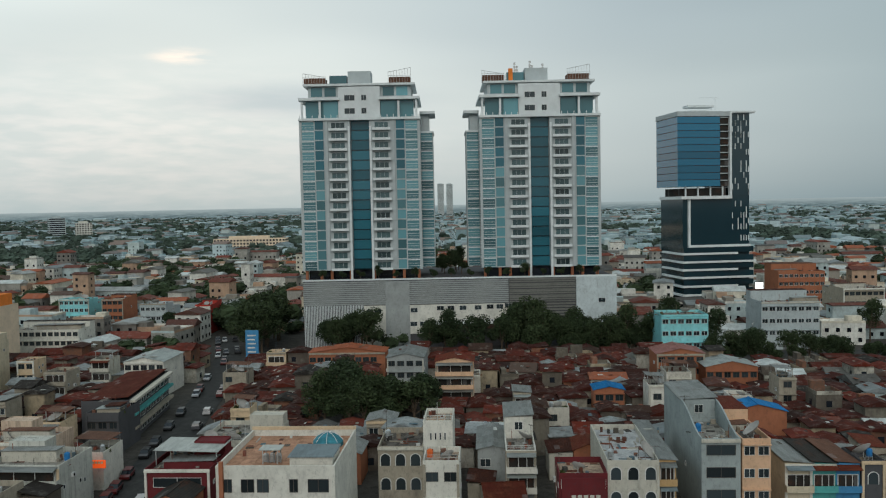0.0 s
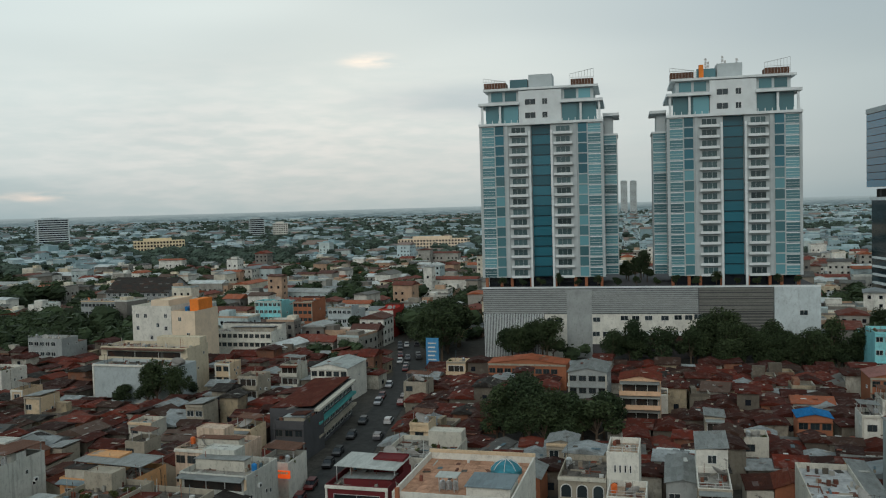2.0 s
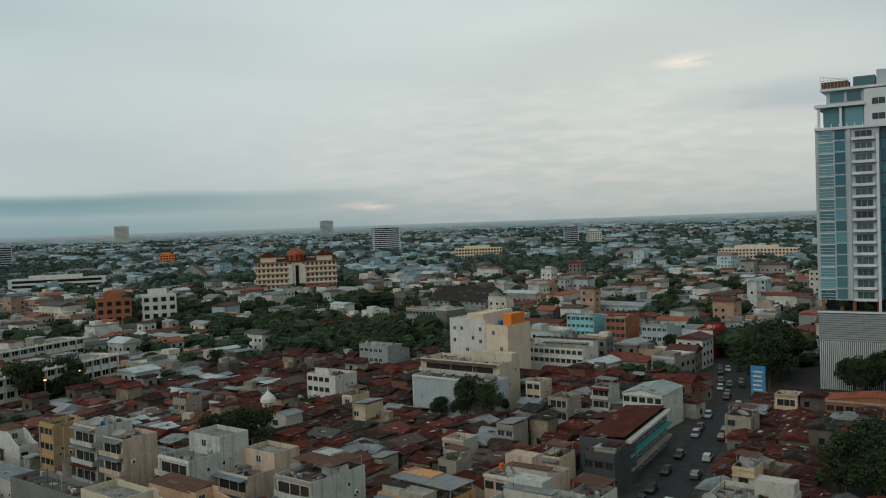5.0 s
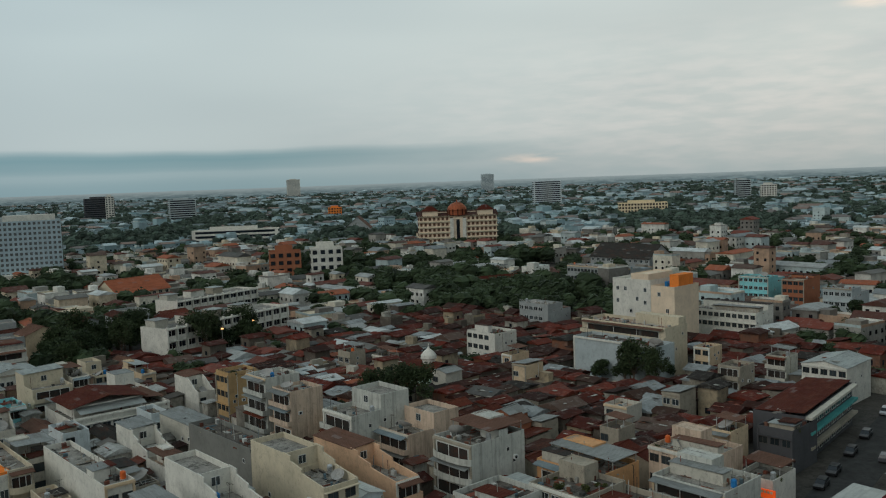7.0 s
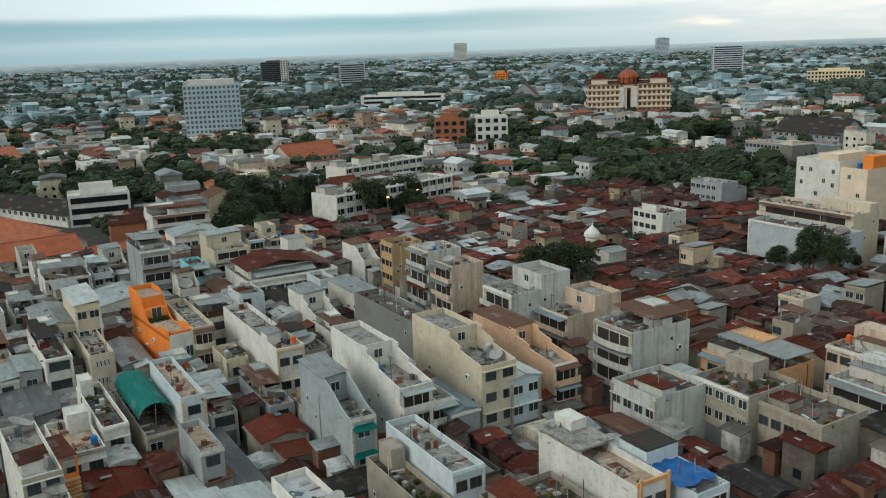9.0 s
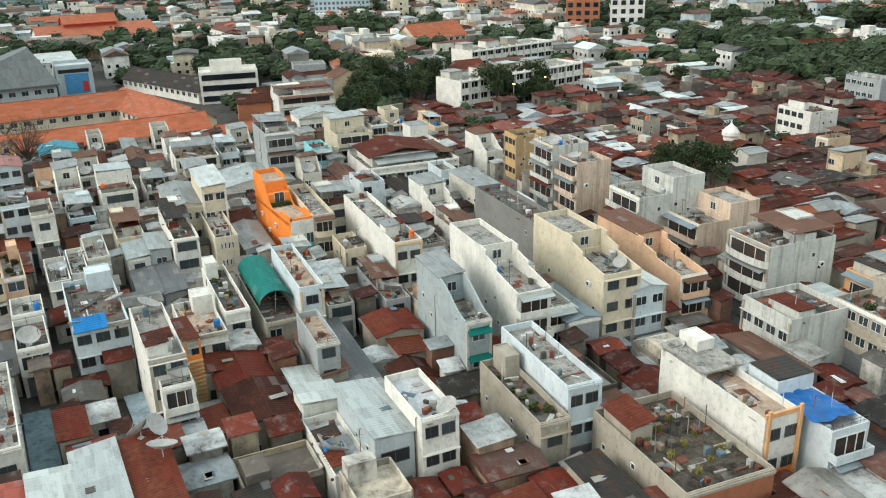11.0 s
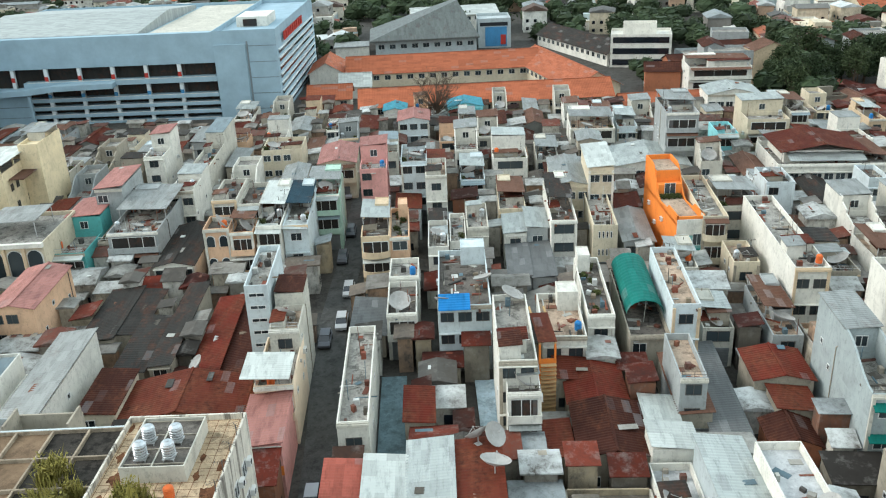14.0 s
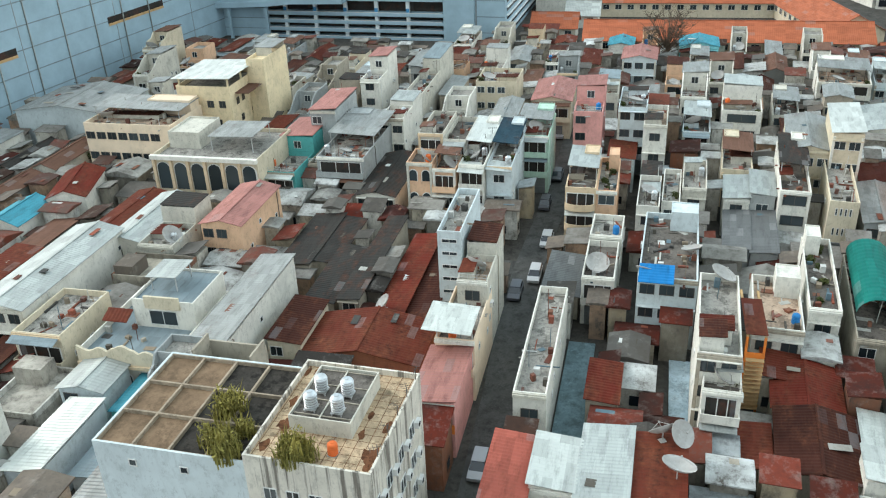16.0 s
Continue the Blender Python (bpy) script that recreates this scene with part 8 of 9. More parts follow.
def car(x, y, rot, k):
    name, (body, glassy) = CARS[k % 5]
    root = thing("car", pose(x, y, 0.06, 0, 0, rot), name + " small car on the street", "car", "street traffic")
    part("car_body", body, None, root)
    part("cabin_glass", glassy, None, root)
    for px in (-1.3, 1.3):
        for py in (-0.8, 0.8):
            part("wheel", WHEEL, None, root, at=pose(px, py, 0.33))


rnd = random.Random(8)
for (ax, ay), (bx, by) in list(zip(MAIN, MAIN[1:]))[1:7]:
    a, b = Vector((ax, ay)), Vector((bx, by))
    u = (b - a).normalized()
    nrm, L, s = Vector((-u.y, u.x)), (b - a).length, 2.0
    while s < L - 3:
        for off, p in ((3.0, 0.55), (-3.0, 0.5), (0.6, 0.2)):
            if rnd.random() < p:
                c = a + u * (s + rnd.uniform(-1, 1)) + nrm * off
                car(c.x, c.y, math.degrees(math.atan2(u.y, u.x)) + (180 if off > 0 else 0), rnd.randrange(5))
        s += 7
for x, y, k in ((-147.0, 9.2, 0), (-136.2, 9.2, 0), (-131.0, 7.4, 4), (-172.2, 7.2, 1), (-193.5, 4.6, 2), (-96.4, 10.2, 2), (-160, 6.9, 4)):
    car(x, y, 1.8, k)

# ---- trees ----
rnd = random.Random(21)


FAR_TREES = []


def grove(cx, cy, rx, ry, n, size=1.0):
    for _ in range(n):
        a, r = rnd.uniform(0, 6.28), math.sqrt(rnd.random())
        if math.hypot(cx, cy) > 330:
            FAR_TREES.append((cx + rx * r * math.cos(a), cy + ry * r * math.sin(a), 5.2 * size * rnd.uniform(0.8, 1.2)))
            continue
        tree(cx + rx * r * math.cos(a), cy + ry * r * math.sin(a), 0, rnd.randrange(5), size * rnd.uniform(0.8, 1.2), rnd.uniform(0, 360))
    TAKEN.append((cx, cy, 0, ry * 1.5, rx * 1.5))


grove(-17, 184, 15, 9, 16, 1.05)
grove(-30, 275, 9, 4, 9, 1.0)
grove(24, 271, 9, 4, 9, 1.25)
grove(2, 272, 8, 3, 6, 0.9)
grove(46, 266, 16, 7, 20, 0.85)
grove(112, 240, 44, 8, 40, 0.78)
grove(-62, 292, 5, 22, 14, 1.25)
grove(-76, 330, 15, 12, 18, 1.25)
grove(40, 263, 46, 4, 26, 0.95)
grove(-280, 143, 13, 14, 22, 1.0)
grove(-252, 168, 9, 14, 10, 1.1)
grove(-266, 122, 12, 9, 12, 1.0)
grove(-376, 143, 12, 8, 10, 1.0)
grove(-225, 285, 46, 18, 30, 1.0)
grove(-120, 205, 9, 7, 6, 0.9)
grove(-148, 150, 8, 6, 5, 0.8)
grove(-430, 360, 60, 30, 22, 1.2)
grove(-500, 190, 50, 40, 20, 1.2)
grove(-360, 110, 30, 20, 12, 1.0)
grove(-400, 130, 30, 30, 12, 1.1)
grove(-440, 20, 60, 40, 20, 1.2)
grove(-330, 420, 50, 30, 18, 1.2)
# dark wood between the old quarter and the far town
for k in range(90):
    a, r = rnd.uniform(0, 6.28), math.sqrt(rnd.random())
    p = Vector((-272 + 62 * r * math.cos(a), 318 + 34 * r * math.sin(a)))
    if (p - Vector((-270, 329))).length > 22:
        FAR_TREES.append((p.x, p.y, rnd.uniform(5.0, 7.5)))
TAKEN.append((-272, 318, 0, 52, 96))
for k in range(14):
    FAR_TREES.append((-258 - 5.5 * k + rnd.uniform(-4, 4), 118 + 2.6 * k + rnd.uniform(-9, 9), rnd.uniform(5.0, 7.0)))
for k in range(16):
    tree(-40 + k * 6.1, 286 + rnd.uniform(-0.4, 0.4), 22.4, rnd.randrange(5), rnd.uniform(0.3, 0.42), k * 50)
for k in range(7):
    tree(0 + rnd.uniform(-4, 8), 300 + k * 4, 22.4, rnd.randrange(5), rnd.uniform(0.5, 0.8), k * 50)
# a bare tree beside the school
bm = bmesh.new()
rt = random.Random(4)
tube(bm, (0, 0, 0), (0, 0, 5), 0.3, 7, 0.2)
for k in range(64):
    a, e = rt.uniform(0, 6.28), rt.uniform(0.3, 1)
    p = Vector((0, 0, rt.uniform(3, 5)))
    q = p + Vector((3.5 * math.cos(a) * e, 3.5 * math.sin(a) * e, rt.uniform(1.5, 6)))
    tube(bm, p, q, 0.07, 4, 0.03)
    for _ in range(6):
        tube(bm, q, q + Vector((rt.uniform(-1.6, 1.6), rt.uniform(-1.6, 1.6), rt.uniform(0, 1.8))), 0.035, 3, 0.015)
solo("bare_tree", bm, "bark", pose(-242, 23.2, 0) @ Matrix.Diagonal((1.6, 1.6, 1.4, 1)), "leafless grey tree beside the school roofs", "tree")


# ---- the rest of the town ----
EYE = Vector((-14, 12))


def in_view(x, y, near, far):
    d = Vector((x, y)) - EYE
    az = math.degrees(math.atan2(-d.x, d.y))
    return near < d.length < far and -36 < az < 142


def lean(y):
    """Direction of the plots: it turns a little from block to block."""
    return 2.5 - 7.5 * min(1, max(0, (y - 10) / 50))


# ---- joined houses: walls, roofs, windows and trees kept as four lists ----
class Joined:
    def __init__(self):
        self.wall, self.roof, self.glass, self.leaf = ([], []), ([], []), ([], []), ([], [])

    def house(self, cx, cy, a, w, d, h, gable, windows, rnd):
        c, s = math.cos(a), math.sin(a)

        def at(u, v, z):
            return (cx + u * c - v * s, cy + u * s + v * c, z)

        square = ((-1, -1), (1, -1), (1, 1), (-1, 1))
        sides = ((0, 1, 5, 4), (1, 2, 6, 5), (2, 3, 7, 6), (3, 0, 4, 7), (4, 5, 6, 7))
        v, f = self.wall
        i = len(v)
        v += [at(u * d / 2, q * w / 2, z) for z in (-1, h) for u, q in square]
        f += [tuple(i + n for n in t) for t in sides]
        v, f = self.roof
        i = len(v)
        if gable:
            e, k = 0.5, rnd.uniform(0.10, 0.22) * w
            if windows is not None and EYE.x - 260 < cx and (Vector((cx, cy)) - EYE).length < 240:
                scatter(pose(cx, cy, 0, 0, 0, math.degrees(a)), -d * 0.4, d * 0.4, -w * 0.3, w * 0.3, h + k * 0.62, int(w * d * 0.15), rnd, True)
            v += [at(u * (d / 2 + e), q * (w / 2 + e), z) for z in (h - 0.15, h + 0.02) for u, q in square]
            v += [at(-d / 2 - e, 0, h + k), at(d / 2 + e, 0, h + k)]
            f += [tuple(i + n for n in t) for t in ((3, 2, 1, 0), (0, 1, 5, 4), (2, 3, 7, 6), (4, 5, 9, 8), (6, 7, 8, 9), (1, 2, 6, 9, 5), (3, 0, 4, 8, 7))]
        elif w < 5.2:
            e, k = 0.3, rnd.uniform(0.25, 0.9)
            v += [at(u * (d / 2 + e), q * (w / 2 + e), h + low + (k if q > 0 else 0.04)) for low in (0.0, 0.09) for u, q in square]
            f += [tuple(i + n for n in t) for t in ((3, 2, 1, 0),) + sides]
        else:
            # parapet rim, stair head
            x0, x1, y0, y1 = -d / 2, d / 2, -w / 2, w / 2
            for bx in ((x0, x1, y0, y0 + 0.2, h + 0.7), (x0, x1, y1 - 0.2, y1, h + 0.7), (x0, x0 + 0.2, y0, y1, h + 0.7), (x1 - 0.2, x1, y0, y1, h + 0.7)) + (((x0 + 0.4, x0 + d * 0.35, y0 + 0.3, y0 + w * 0.6, h + rnd.uniform(1.8, 2.6)),) if w > 5 else ()):
                v2, f2 = self.wall
                i = len(v2)
                v2 += [at(px, py, z) for z in (h - 0.05, bx[4]) for px, py in ((bx[0], bx[2]), (bx[1], bx[2]), (bx[1], bx[3]), (bx[0], bx[3]))]
                f2 += [tuple(i + n for n in t) for t in sides]
        if windows:
            v, f = self.glass
            for fl in range(max(1, int(h / 3.2))):
                for u, q, n, along in ((1, 0, w, 0), (-1, 0, w, 0), (0, 1, d, 1), (0, -1, d, 1)):
                    m = max(1, int(n / 3.0))
                    for b in range(m):
                        if rnd.random() < 0.25:
                            continue
                        t0, z0 = -n / 2 + n * (b + 0.5) / m, fl * 3.2 + 1.0
                        i = len(v)
                        for t, z in ((-0.6, z0), (0.6, z0), (0.6, z0 + 1.3), (-0.6, z0 + 1.3)):
                            v.append(at(t0 + t, q * (w / 2 + 0.05), z) if along else at(u * (d / 2 + 0.05), t0 + t, z))
                        f.append((i, i + 1, i + 2, i + 3))

    def tree(self, cx, cy, s, n, size, rnd, clumps=4):
        """Uneven clumps, each with a dense heart and loose leaves round it."""
        v, f = self.leaf
        for _ in range(clumps):
            q = Vector((cx + rnd.uniform(-0.6, 0.6) * s, cy + rnd.uniform(-0.6, 0.6) * s, s * rnd.uniform(0.45, 1.0)))
            r, i = s * rnd.uniform(0.4, 0.62), len(v)
            for a, m in ((-1.3, 5), (-0.5, 7), (0.3, 7), (1.0, 5)):
                for k in range(7):
                    b, rr = 6.2832 * k / 7 + a, r * rnd.uniform(0.75, 1.15)
                    v.append(q + Vector((rr * math.cos(a) * math.cos(b), rr * math.cos(a) * math.sin(b), rr * 0.8 * math.sin(a))))
            for a in range(3):
                for k in range(7):
                    f.append((i + a * 7 + k, i + a * 7 + (k + 1) % 7, i + a * 7 + 7 + (k + 1) % 7, i + a * 7 + 7 + k))
            f.append(tuple(i + 21 + k for k in range(7)))
            leaf_cards(v, f, q, (r * 1.25, r * 1.25, r * 1.05), n // 4, size, rnd)

    def build(self, where, wallmat, roofmat, leafmat):
        for name, (v, f), m, label, cat in (("house_walls", self.wall, wallmat, "pale weathered walls of " + where, "houses"), ("house_roofs", self.roof, roofmat, "rusty and grey roofs of " + where, "roofs"),
                                            ("house_windows", self.glass, "darkglass", "dark windows of " + where, "windows"), ("tree_crowns", self.leaf, leafmat, "dark green trees among " + where, "trees")):
            if f:
                solo(name, raw_mesh(name, v, f, m), None, pose(0, 0, 0), label, cat, kind="stuff")


MATS["oldwall"] = islands("old_walls", [(.34, .31, .26), (.20, .18, .15), (.24, .10, .06), (.50, .48, .43), (.14, .12, .10), (.38, .31, .22), (.12, .10, .085)], 0.9, 0.65)
MATS["oldroof"] = islands("old_roofs", [(0.068, 0.015, 0.01), (0.043, 0.013, 0.009), (0.101, 0.019, 0.012), (0.061, 0.014, 0.01), (0.137, 0.024, 0.014), (0.061, 0.032, 0.024), (0.032, 0.029, 0.027), (0.101, 0.02, 0.012), (0.054, 0.016, 0.011), (0.086, 0.017, 0.01), (0.306, 0.333, 0.351), (0.158, 0.036, 0.023), (0.036, 0.014, 0.011)], 0.9, 0.5, (.022, .018, .016))
MATS["farwall"] = islands("far_walls", [(.78, .77, .74), (.60, .59, .56), (.36, .35, .33), (.66, .57, .44), (.46, .55, .58), (.20, .19, .18), (.48, .32, .23), (.74, .73, .70), (.30, .27, .24), (.72, .67, .58)], 0.9, 0.4)
MATS["farroof"] = islands("far_roofs", [(.14, .038, .026), (.10, .036, .028), (.36, .38, .39), (.58, .62, .64), (.15, .15, .145), (.10, .062, .05), (.34, .10, .05), (.24, .27, .29), (.09, .09, .09), (.19, .045, .03)], 0.8, 0.4)
MATS["farleaf"] = leafy("far_leaves", (.040, .058, .034))

rnd = random.Random(77)
quarter, infill = Joined(), Joined()
SHOP_WALLS = ("white", "white", "white", "offwhite", "offwhite", "concrete", "grey", "paleblue", "paleblue", "cream", "beige", "offwhite", "peach", "concrete")
LOW_ROOFS = ("rust", "rust", "darkrust", "red", "redbrown", "redbrown", "brown", "black", "grey", "darkrust")
YARD_ROOFS = ("rust", "darkrust", "redbrown", "brown", "black", "black", "grey", "grey", "brown", "darkrust", "redbrown")
tall_left, low_left = 185, 115
x = -58.0
while x > -262:
    depth = rnd.uniform(12, 16)
    y = -100.0
    while y < 128:
        w = rnd.uniform(3.6, 5.0)
        cx, cy = x - depth / 2, y + w / 2
        rot = lean(cy)
        if in_view(cx, cy, 62, 245):
            for d2 in (depth, depth * 0.55):
                if free(cx, cy, rot, w - 0.1, d2):
                    if rnd.random() < (0.06 if cx > -100 and cy > 58 else 0.72 if cx < -112 and cy > -30 else 0.5 if cx < -130 else 0.35) and tall_left > 0:
                        tall_left -= 1
                        h = rnd.choice((5.6, 6, 6.5, 7, 7.5, 8.5, 9.5))
                        h = min(h, 5.6) if cx < -224 else h
                        house(cx, cy, rot, w - 0.1, d2, h, rnd.choice(SHOP_WALLS), rnd.choice(("terrace", "deck", "terrace", "canopy:grey", "canopy:brown", "canopy:lightgrey", "steel:grey", "steel:rust", "step:deck", "sweep:deck", "sweep:grey", "sweep:brown")), rnd.choice(("shop", "balcony", "plain", "plain", "black")))
                    elif low_left > 0:
                        low_left -= 1
                        house(cx, cy, rot, w - 0.1, d2, rnd.uniform(3.4, 5.4), rnd.choice(("concrete", "offwhite", "dirtgrey")), "steel:" + rnd.choice(YARD_ROOFS), "none")
                    break
        y += w
    x -= depth + (1.2 if rnd.random() < 0.6 else 3.0)

# gaps between the houses: sheds and yards under old sheets
for size in (6.5, 4.6, 3.2, 2.3):
    n = int(170 / size)
    for ix in range(n * 2):
        for iy in range(int(240 / size)):
            cx, cy = -50 - ix * size * 0.75 + rnd.uniform(-0.6, 0.6), -110 + iy * size + rnd.uniform(-0.6, 0.6)
            rot = lean(cy) + rnd.choice((0, 90))
            w, d = size * rnd.uniform(0.8, 1.0), size * rnd.uniform(0.9, 1.5)
            if cx > -262 and in_view(cx, cy, 55, 255) and free(cx, cy, rot, w, d, -0.1):
                TAKEN.append((cx, cy, rot, w, d))
                (quarter if rnd.random() < (0.6 if cx > -122 else 0.12) else infill).house(cx, cy, radians(rot), w, d, rnd.uniform(2.8, 6.2), rnd.random() < 0.5, size > 3, rnd)

# ---- low red-roofed quarter ----
y = 122.0
while y < 268:
    depth = rnd.uniform(5.2, 7.8)
    x = -278.0
    while x < 160:
        w = rnd.uniform(3.8, 6.4)
        cx, cy = x + w / 2, y + depth / 2 + rnd.uniform(-0.5, 0.5)
        rot = -93 + rnd.uniform(-7, 7) + rnd.choice((0, 0, 90))
        if in_view(cx, cy, 62, 335 if cx < -140 else 275) and free(cx, cy, rot, w - 0.4, depth - 0.4, 0.0):
            tall, far = rnd.random(), (Vector((cx, cy)) - EYE).length
            ww, dd = (w, depth) if abs(rot + 93) < 10 else (depth, w)
            if tall < 0.05 and tall_left > 0 and far < 235:
                tall_left -= 1
                house(cx, cy, -93, w - 0.3, depth, rnd.choice((6.5, 7, 8, 9)), rnd.choice(("concrete", "concrete", "offwhite", "grey", "beige", "white")), rnd.choice(("terrace", "deck", "canopy:grey", "steel:grey", "canopy:brown")), rnd.choice(("shop", "balcony", "plain")))
            elif tall < 0.058 and far > 200:
                quarter.tree(cx, cy, rnd.uniform(3, 4.5), 200, 0.45, rnd)
            elif tall < 0.057:
                tree(cx, cy, 0, rnd.randrange(5), rnd.uniform(0.5, 0.8), rnd.uniform(0, 360))
            elif low_left > 0 and far < 190:
                low_left -= 1
                house(cx, cy, rot, ww - 0.3, dd - 0.2, rnd.uniform(3.4, 5.4), rnd.choice(("concrete", "brick", "offwhite", "concrete")), "steel:" + rnd.choice(("rust", "darkrust", "redbrown", "redbrown", "brown", "black", "darkrust", "redbrown", "darkrust", "brown", "grey", "redbrown")), "none")
            else:
                quarter.house(cx, cy, radians(rot), ww - 0.2, dd - 0.2, rnd.uniform(2.8, 4.6) + (rnd.random() < 0.05) * 3, rnd.random() < 0.93, rnd.random() < 0.75, rnd)
        x += w
    y += depth + (0.0 if rnd.random() < 0.7 else 1.8)
MATS["fillwall"] = islands("fill_walls", [(.56, .53, .48), (.42, .39, .35), (.64, .62, .58), (.26, .24, .21), (.68, .67, .64), (.40, .26, .18), (.55, .49, .40)], 0.9, 0.7)
MATS["fillroof"] = islands("fill_roofs", [(.30, .30, .29), (.20, .19, .18), (.42, .43, .43), (.10, .095, .09), (.085, .03, .022), (.52, .54, .55), (.16, .13, .11), (.13, .035, .022), (.05, .047, .044), (.25, .24, .225)], 0.8, 0.7)
infill.build("the sheds between shophouses", "fillwall", "fillroof", "farleaf")
quarter.build("the low old quarter", "oldwall", "oldroof", "farleaf")

# ---- middle distance: plainer houses that share their shapes ----
VARIANTS = []
for k in range(30):
    r = random.Random(900 + k)
    w, d, fl = r.uniform(5.5, 11), r.uniform(8, 14), r.choice((1, 1, 1, 2, 2, 3))
    h = fl * 3.2 + 0.6
    wall = r.choice(("concrete", "grey", "offwhite", "white", "beige", "bluegrey", "mint", "brick", "concrete", "cream"))
    flat = r.random() < (0.6 if fl > 1 else 0.2)
    bm = bmesh.new()
    if flat:
        tray(bm, -d / 2, d / 2, -w / 2, w / 2, -0.5, h)
    else:
        box(bm, -d / 2, d / 2, -w / 2, w / 2, -0.5, h)
        for s in (-1, 1):
            v = [bm.verts.new(p) for p in ((s * (d / 2 - 0.02), -w / 2, h), (s * (d / 2 - 0.02), w / 2, h), (s * (d / 2 - 0.02), 0, h + w * 0.2 - 0.05))]
            bm.faces.new(v if s > 0 else v[::-1])
    wm = mesh_of(bm, "house", "w_" + wall)
    spots = [(sx * d / 2, -w / 2 + w * (i + 0.5) / int(w / 2.8), f * 3.2 + 1.0, 0 if sx > 0 else 180) for f in range(fl) for i in range(int(w / 2.8)) for sx in (1, -1)]
    roof = r.choice(LOW_ROOFS + ("grey", "lightgrey", "terracotta", "redbrown"))
    if flat:
        bm = bmesh.new()
        box(bm, -d / 2 + 0.17, d / 2 - 0.17, -w / 2 + 0.17, w / 2 - 0.17, h - 0.9, h - 0.8)
        rm, roof = mesh_of(bm, "roof", "deck"), "flat concrete"
    else:
        rm = mesh_of(gable_roof(w, d, h + 0.06, 0.5), "roof", "r_" + roof)
    VARIANTS.append((w, d, wm, rm, spots, f"{word(wall)} town house with {word(roof)} roof"))
made, trees_left = 0, 10
BIG = [t for t in TAKEN if t[3] > 15 or t[4] > 15]
town, distant = Joined(), Joined()
for x, y, s in FAR_TREES:
    town.tree(x, y, s * 1.2, 380, 0.65, rnd)
for near, far, pitch in ((150, 345, 11.0), (345, 760, 13.5), (760, 1700, 20.0), (1700, 4200, 36.0), (4200, 4640, 60.0)):
    n = int(far / pitch) + 1
    for iy in range(-n, n + 1):
        for ix in range(-n, n + 1):
            cx, cy = EYE.x + (ix + rnd.uniform(-0.16, 0.16)) * pitch, EYE.y + (iy + rnd.uniform(-0.16, 0.16)) * pitch
            if not in_view(cx, cy, near, far):
                continue
            dist = (Vector((cx, cy)) - EYE).length
            rot = rnd.choice((0, 90, 180, -90)) + rnd.uniform(-9, 9) + lean(cy)
            green = noise.noise((cx * 0.006, cy * 0.006, 2.0)) + 0.35 * noise.noise((cx * 0.03, cy * 0.03, 5.0))
            if near == 345:
                green = noise.noise((cx * 0.017, cy * 0.017, 7.0)) + 0.3 * noise.noise((cx * 0.05, cy * 0.05, 5.0))
            if near == 150:
                w, d, wm, rm, spots, label = rnd.choice(VARIANTS)
                if not free(cx, cy, rot, w, d, 0.1):
                    continue
                if 116 < cy < 272 and -240 < cx < 160:
                    if green < 0.24:
                        town.house(cx, cy, radians(rot), w * 0.7, d * 0.7, rnd.uniform(3.2, 4.6), True, False, rnd)
                    continue
                if (green > 0.24 or rnd.random() < 0.10) and trees_left <= 0:
                    town.tree(cx, cy, rnd.uniform(4, 6), 150, 0.6, rnd)
                elif green > 0.24 or rnd.random() < 0.10:
                    trees_left -= 1
                    tree(cx, cy, 0, rnd.randrange(5), rnd.uniform(0.7, 1.1), rnd.uniform(0, 360))
                elif made < 70:
                    ob = solo("house", wm, None, pose(cx, cy, 0, 0, 0, rot), label, "house", "town houses")
                    part("roof", rm, None, ob)
                    for px, py, pz, rz in spots[:2]:
                        part("window", window_mesh(1.2, 1.2), None, ob, at=pose(px, py, pz, 0, 0, rz))
                    made += 1
                else:
                    town.house(cx, cy, radians(rot), w, d, rnd.choice((3.8, 4.2, 5, 7, 10)), rnd.random() < 0.65, True, rnd)
                continue
            k = pitch / 13.5
            w, d = rnd.uniform(7, 10.5) * k ** 0.8, rnd.uniform(9, 13) * k ** 0.8
            if dist < 800 and not free(cx, cy, rot, w * 0.8, d * 0.8, 0.0):
                continue
            if dist >= 800 and any(abs(cx - t[0]) + abs(cy - t[1]) < 0.6 * (t[3] + t[4]) for t in BIG):
                continue
            east = cx > EYE.x - 0.02 * (cy - EYE.y)
            if green > (0.24 if dist < 760 else 0.10) + (0.16 if east else 0) or rnd.random() < (0.27 if dist < 760 else 0.34 if dist < 1700 else 0.22) * (0.4 if east else 1):
                s = rnd.uniform(4.5, 7.5) * k ** (0.6 if dist < 1700 else 0.35)
                if dist > 4200:
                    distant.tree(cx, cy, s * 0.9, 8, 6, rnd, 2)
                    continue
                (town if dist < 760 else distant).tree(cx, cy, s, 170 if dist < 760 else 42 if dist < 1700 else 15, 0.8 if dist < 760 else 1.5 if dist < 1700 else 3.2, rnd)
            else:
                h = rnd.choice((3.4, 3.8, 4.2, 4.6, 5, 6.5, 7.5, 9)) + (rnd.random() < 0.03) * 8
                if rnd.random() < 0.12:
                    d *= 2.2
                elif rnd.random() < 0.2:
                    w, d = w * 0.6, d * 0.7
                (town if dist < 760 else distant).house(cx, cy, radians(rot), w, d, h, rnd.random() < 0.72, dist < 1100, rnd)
town.build("the wide low town", "farwall", "farroof", "farleaf")
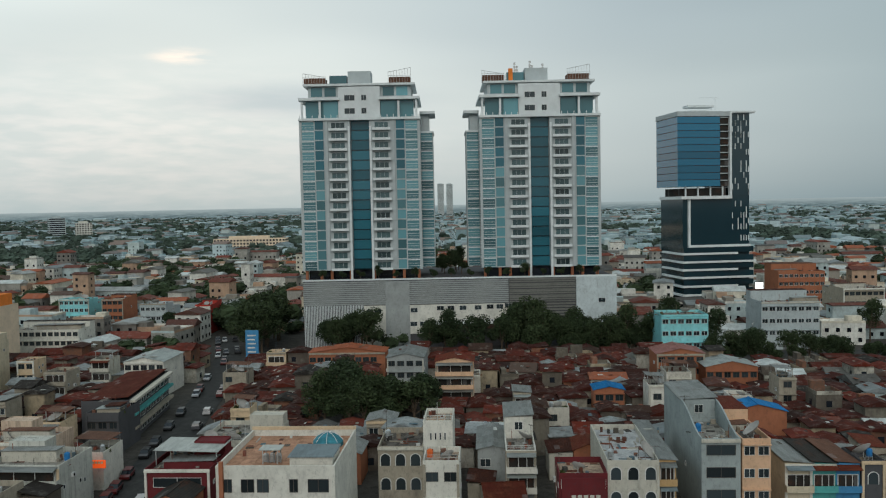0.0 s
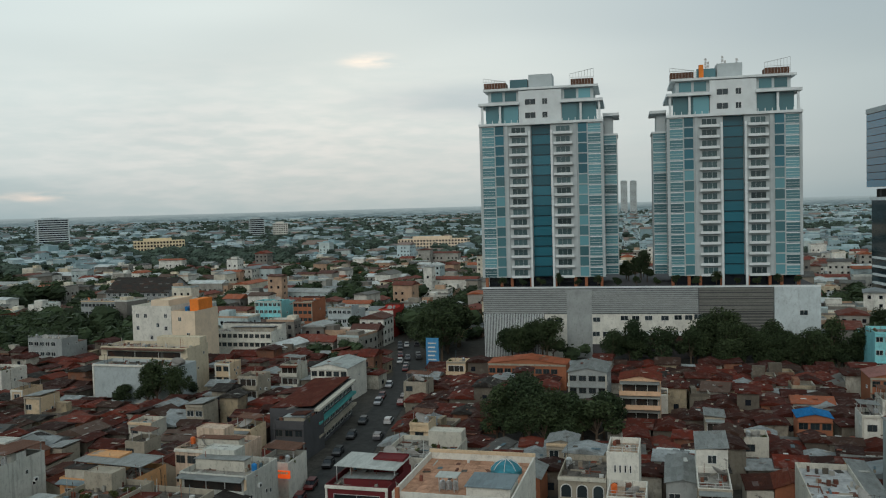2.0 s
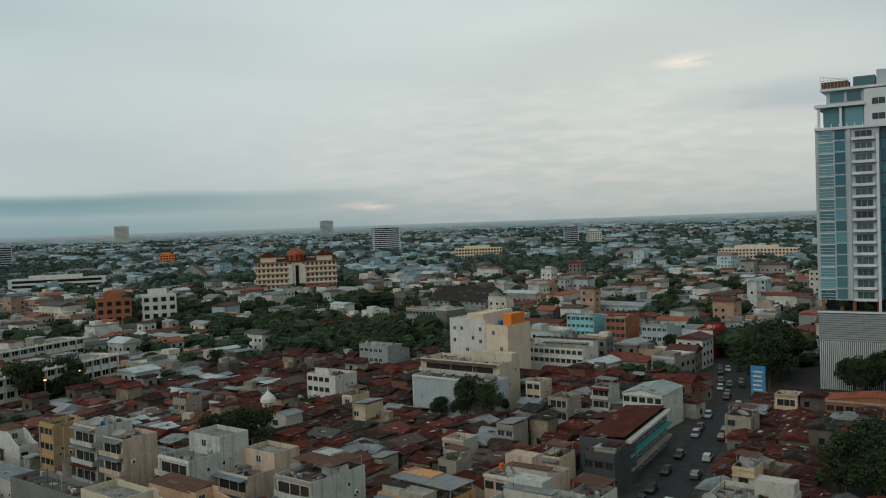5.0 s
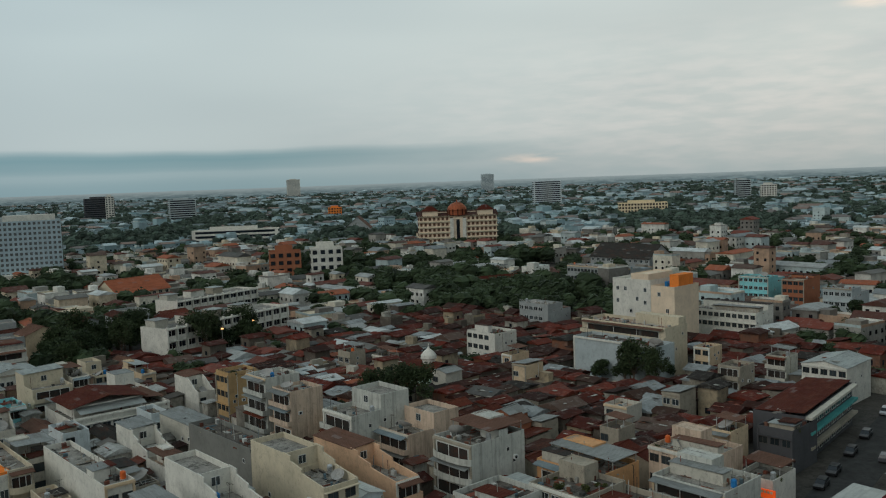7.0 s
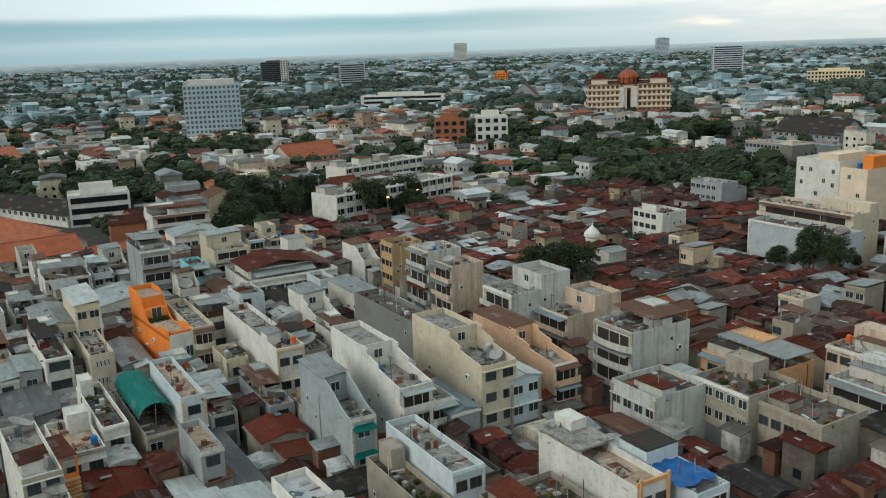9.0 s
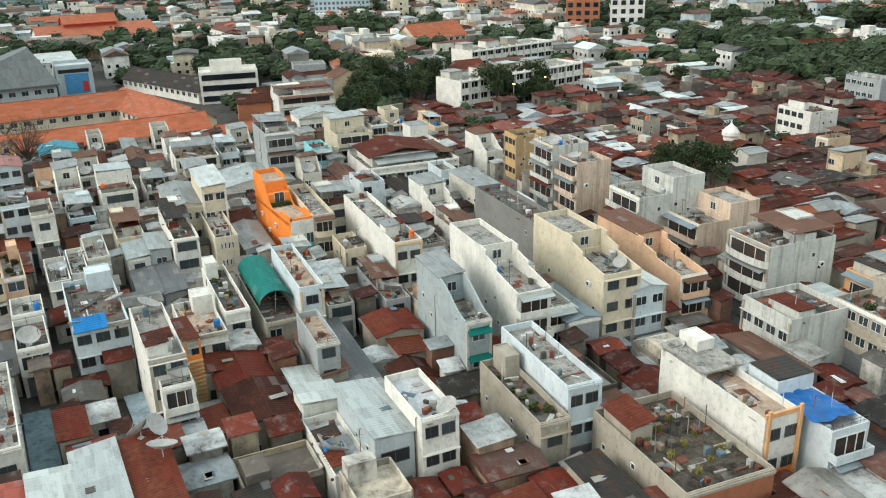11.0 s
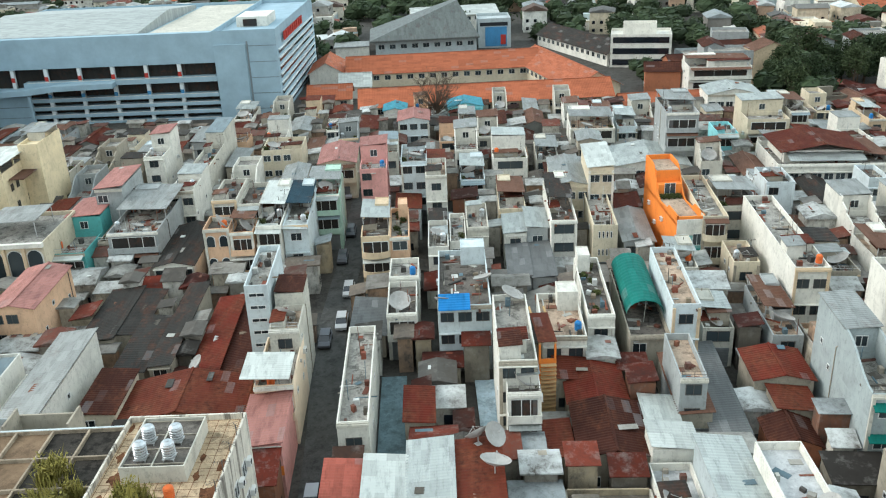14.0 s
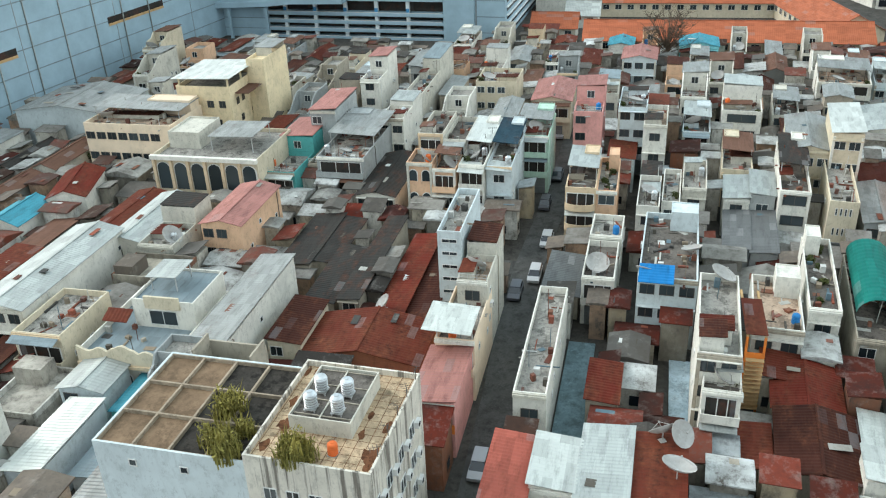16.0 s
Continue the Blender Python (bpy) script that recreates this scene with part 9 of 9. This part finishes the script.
# distance haze is put into these base colours: bluer, paler, closer in tone
MATS["hazewall"] = islands("hazed_walls", [(.53, .65, .71), (.40, .53, .59), (.31, .42, .47), (.50, .57, .58), (.33, .48, .54), (.24, .35, .39)], 0.9, 0.25)
MATS["hazeroof"] = islands("hazed_roofs", [(.19, .17, .17), (.16, .20, .22), (.30, .38, .42), (.44, .54, .59), (.21, .27, .30), (.15, .19, .20), (.25, .19, .17)], 0.9, 0.25)
MATS["hazeleaf"] = leafy("hazed_leaves", (.062, .088, .082))
distant.build("the haze-tinted outer districts towards the horizon", "hazewall", "hazeroof", "hazeleaf")

MATS["junk"] = islands("rooftop_clutter", [(.42, .42, .40), (.3, .29, .27), (.17, .05, .03), (.09, .08, .07), (.12, .04, .028), (.25, .2, .15), (.10, .16, .2), (.36, .32, .27), (.05, .05, .05), (.2, .08, .05), (.60, .61, .61), (.24, .07, .045)], 0.85, 0.4)
solo("rooftop_clutter", raw_mesh("rooftop_clutter", JUNK[0], JUNK[1], "junk"), None, pose(0, 0, 0), "planks, crates, loose sheets and poles on the roofs", "clutter", kind="stuff")

# backdrop ring at the horizon: speckled land and haze are put into its glow
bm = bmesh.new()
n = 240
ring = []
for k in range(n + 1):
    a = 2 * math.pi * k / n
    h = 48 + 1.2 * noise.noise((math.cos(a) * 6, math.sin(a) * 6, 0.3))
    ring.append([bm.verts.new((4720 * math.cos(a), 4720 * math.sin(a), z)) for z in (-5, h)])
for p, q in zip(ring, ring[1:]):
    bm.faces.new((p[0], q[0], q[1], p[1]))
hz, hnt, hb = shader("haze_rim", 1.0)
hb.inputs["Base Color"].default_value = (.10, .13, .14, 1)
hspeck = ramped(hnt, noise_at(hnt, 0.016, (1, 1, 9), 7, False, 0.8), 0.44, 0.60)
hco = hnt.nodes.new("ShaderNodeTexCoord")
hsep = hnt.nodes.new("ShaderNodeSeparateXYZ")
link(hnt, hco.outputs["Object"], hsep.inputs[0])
# painted haze: the glow turns sky-pale towards the top of the ring
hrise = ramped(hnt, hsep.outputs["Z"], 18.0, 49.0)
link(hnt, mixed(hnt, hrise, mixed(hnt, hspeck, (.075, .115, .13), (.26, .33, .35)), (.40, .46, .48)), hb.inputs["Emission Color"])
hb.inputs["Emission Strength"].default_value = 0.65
solo("backdrop", bm, hz, pose(0, 0, 0), "blue-grey backdrop ring with painted glowing haze at the horizon", "backdrop", kind="structure")
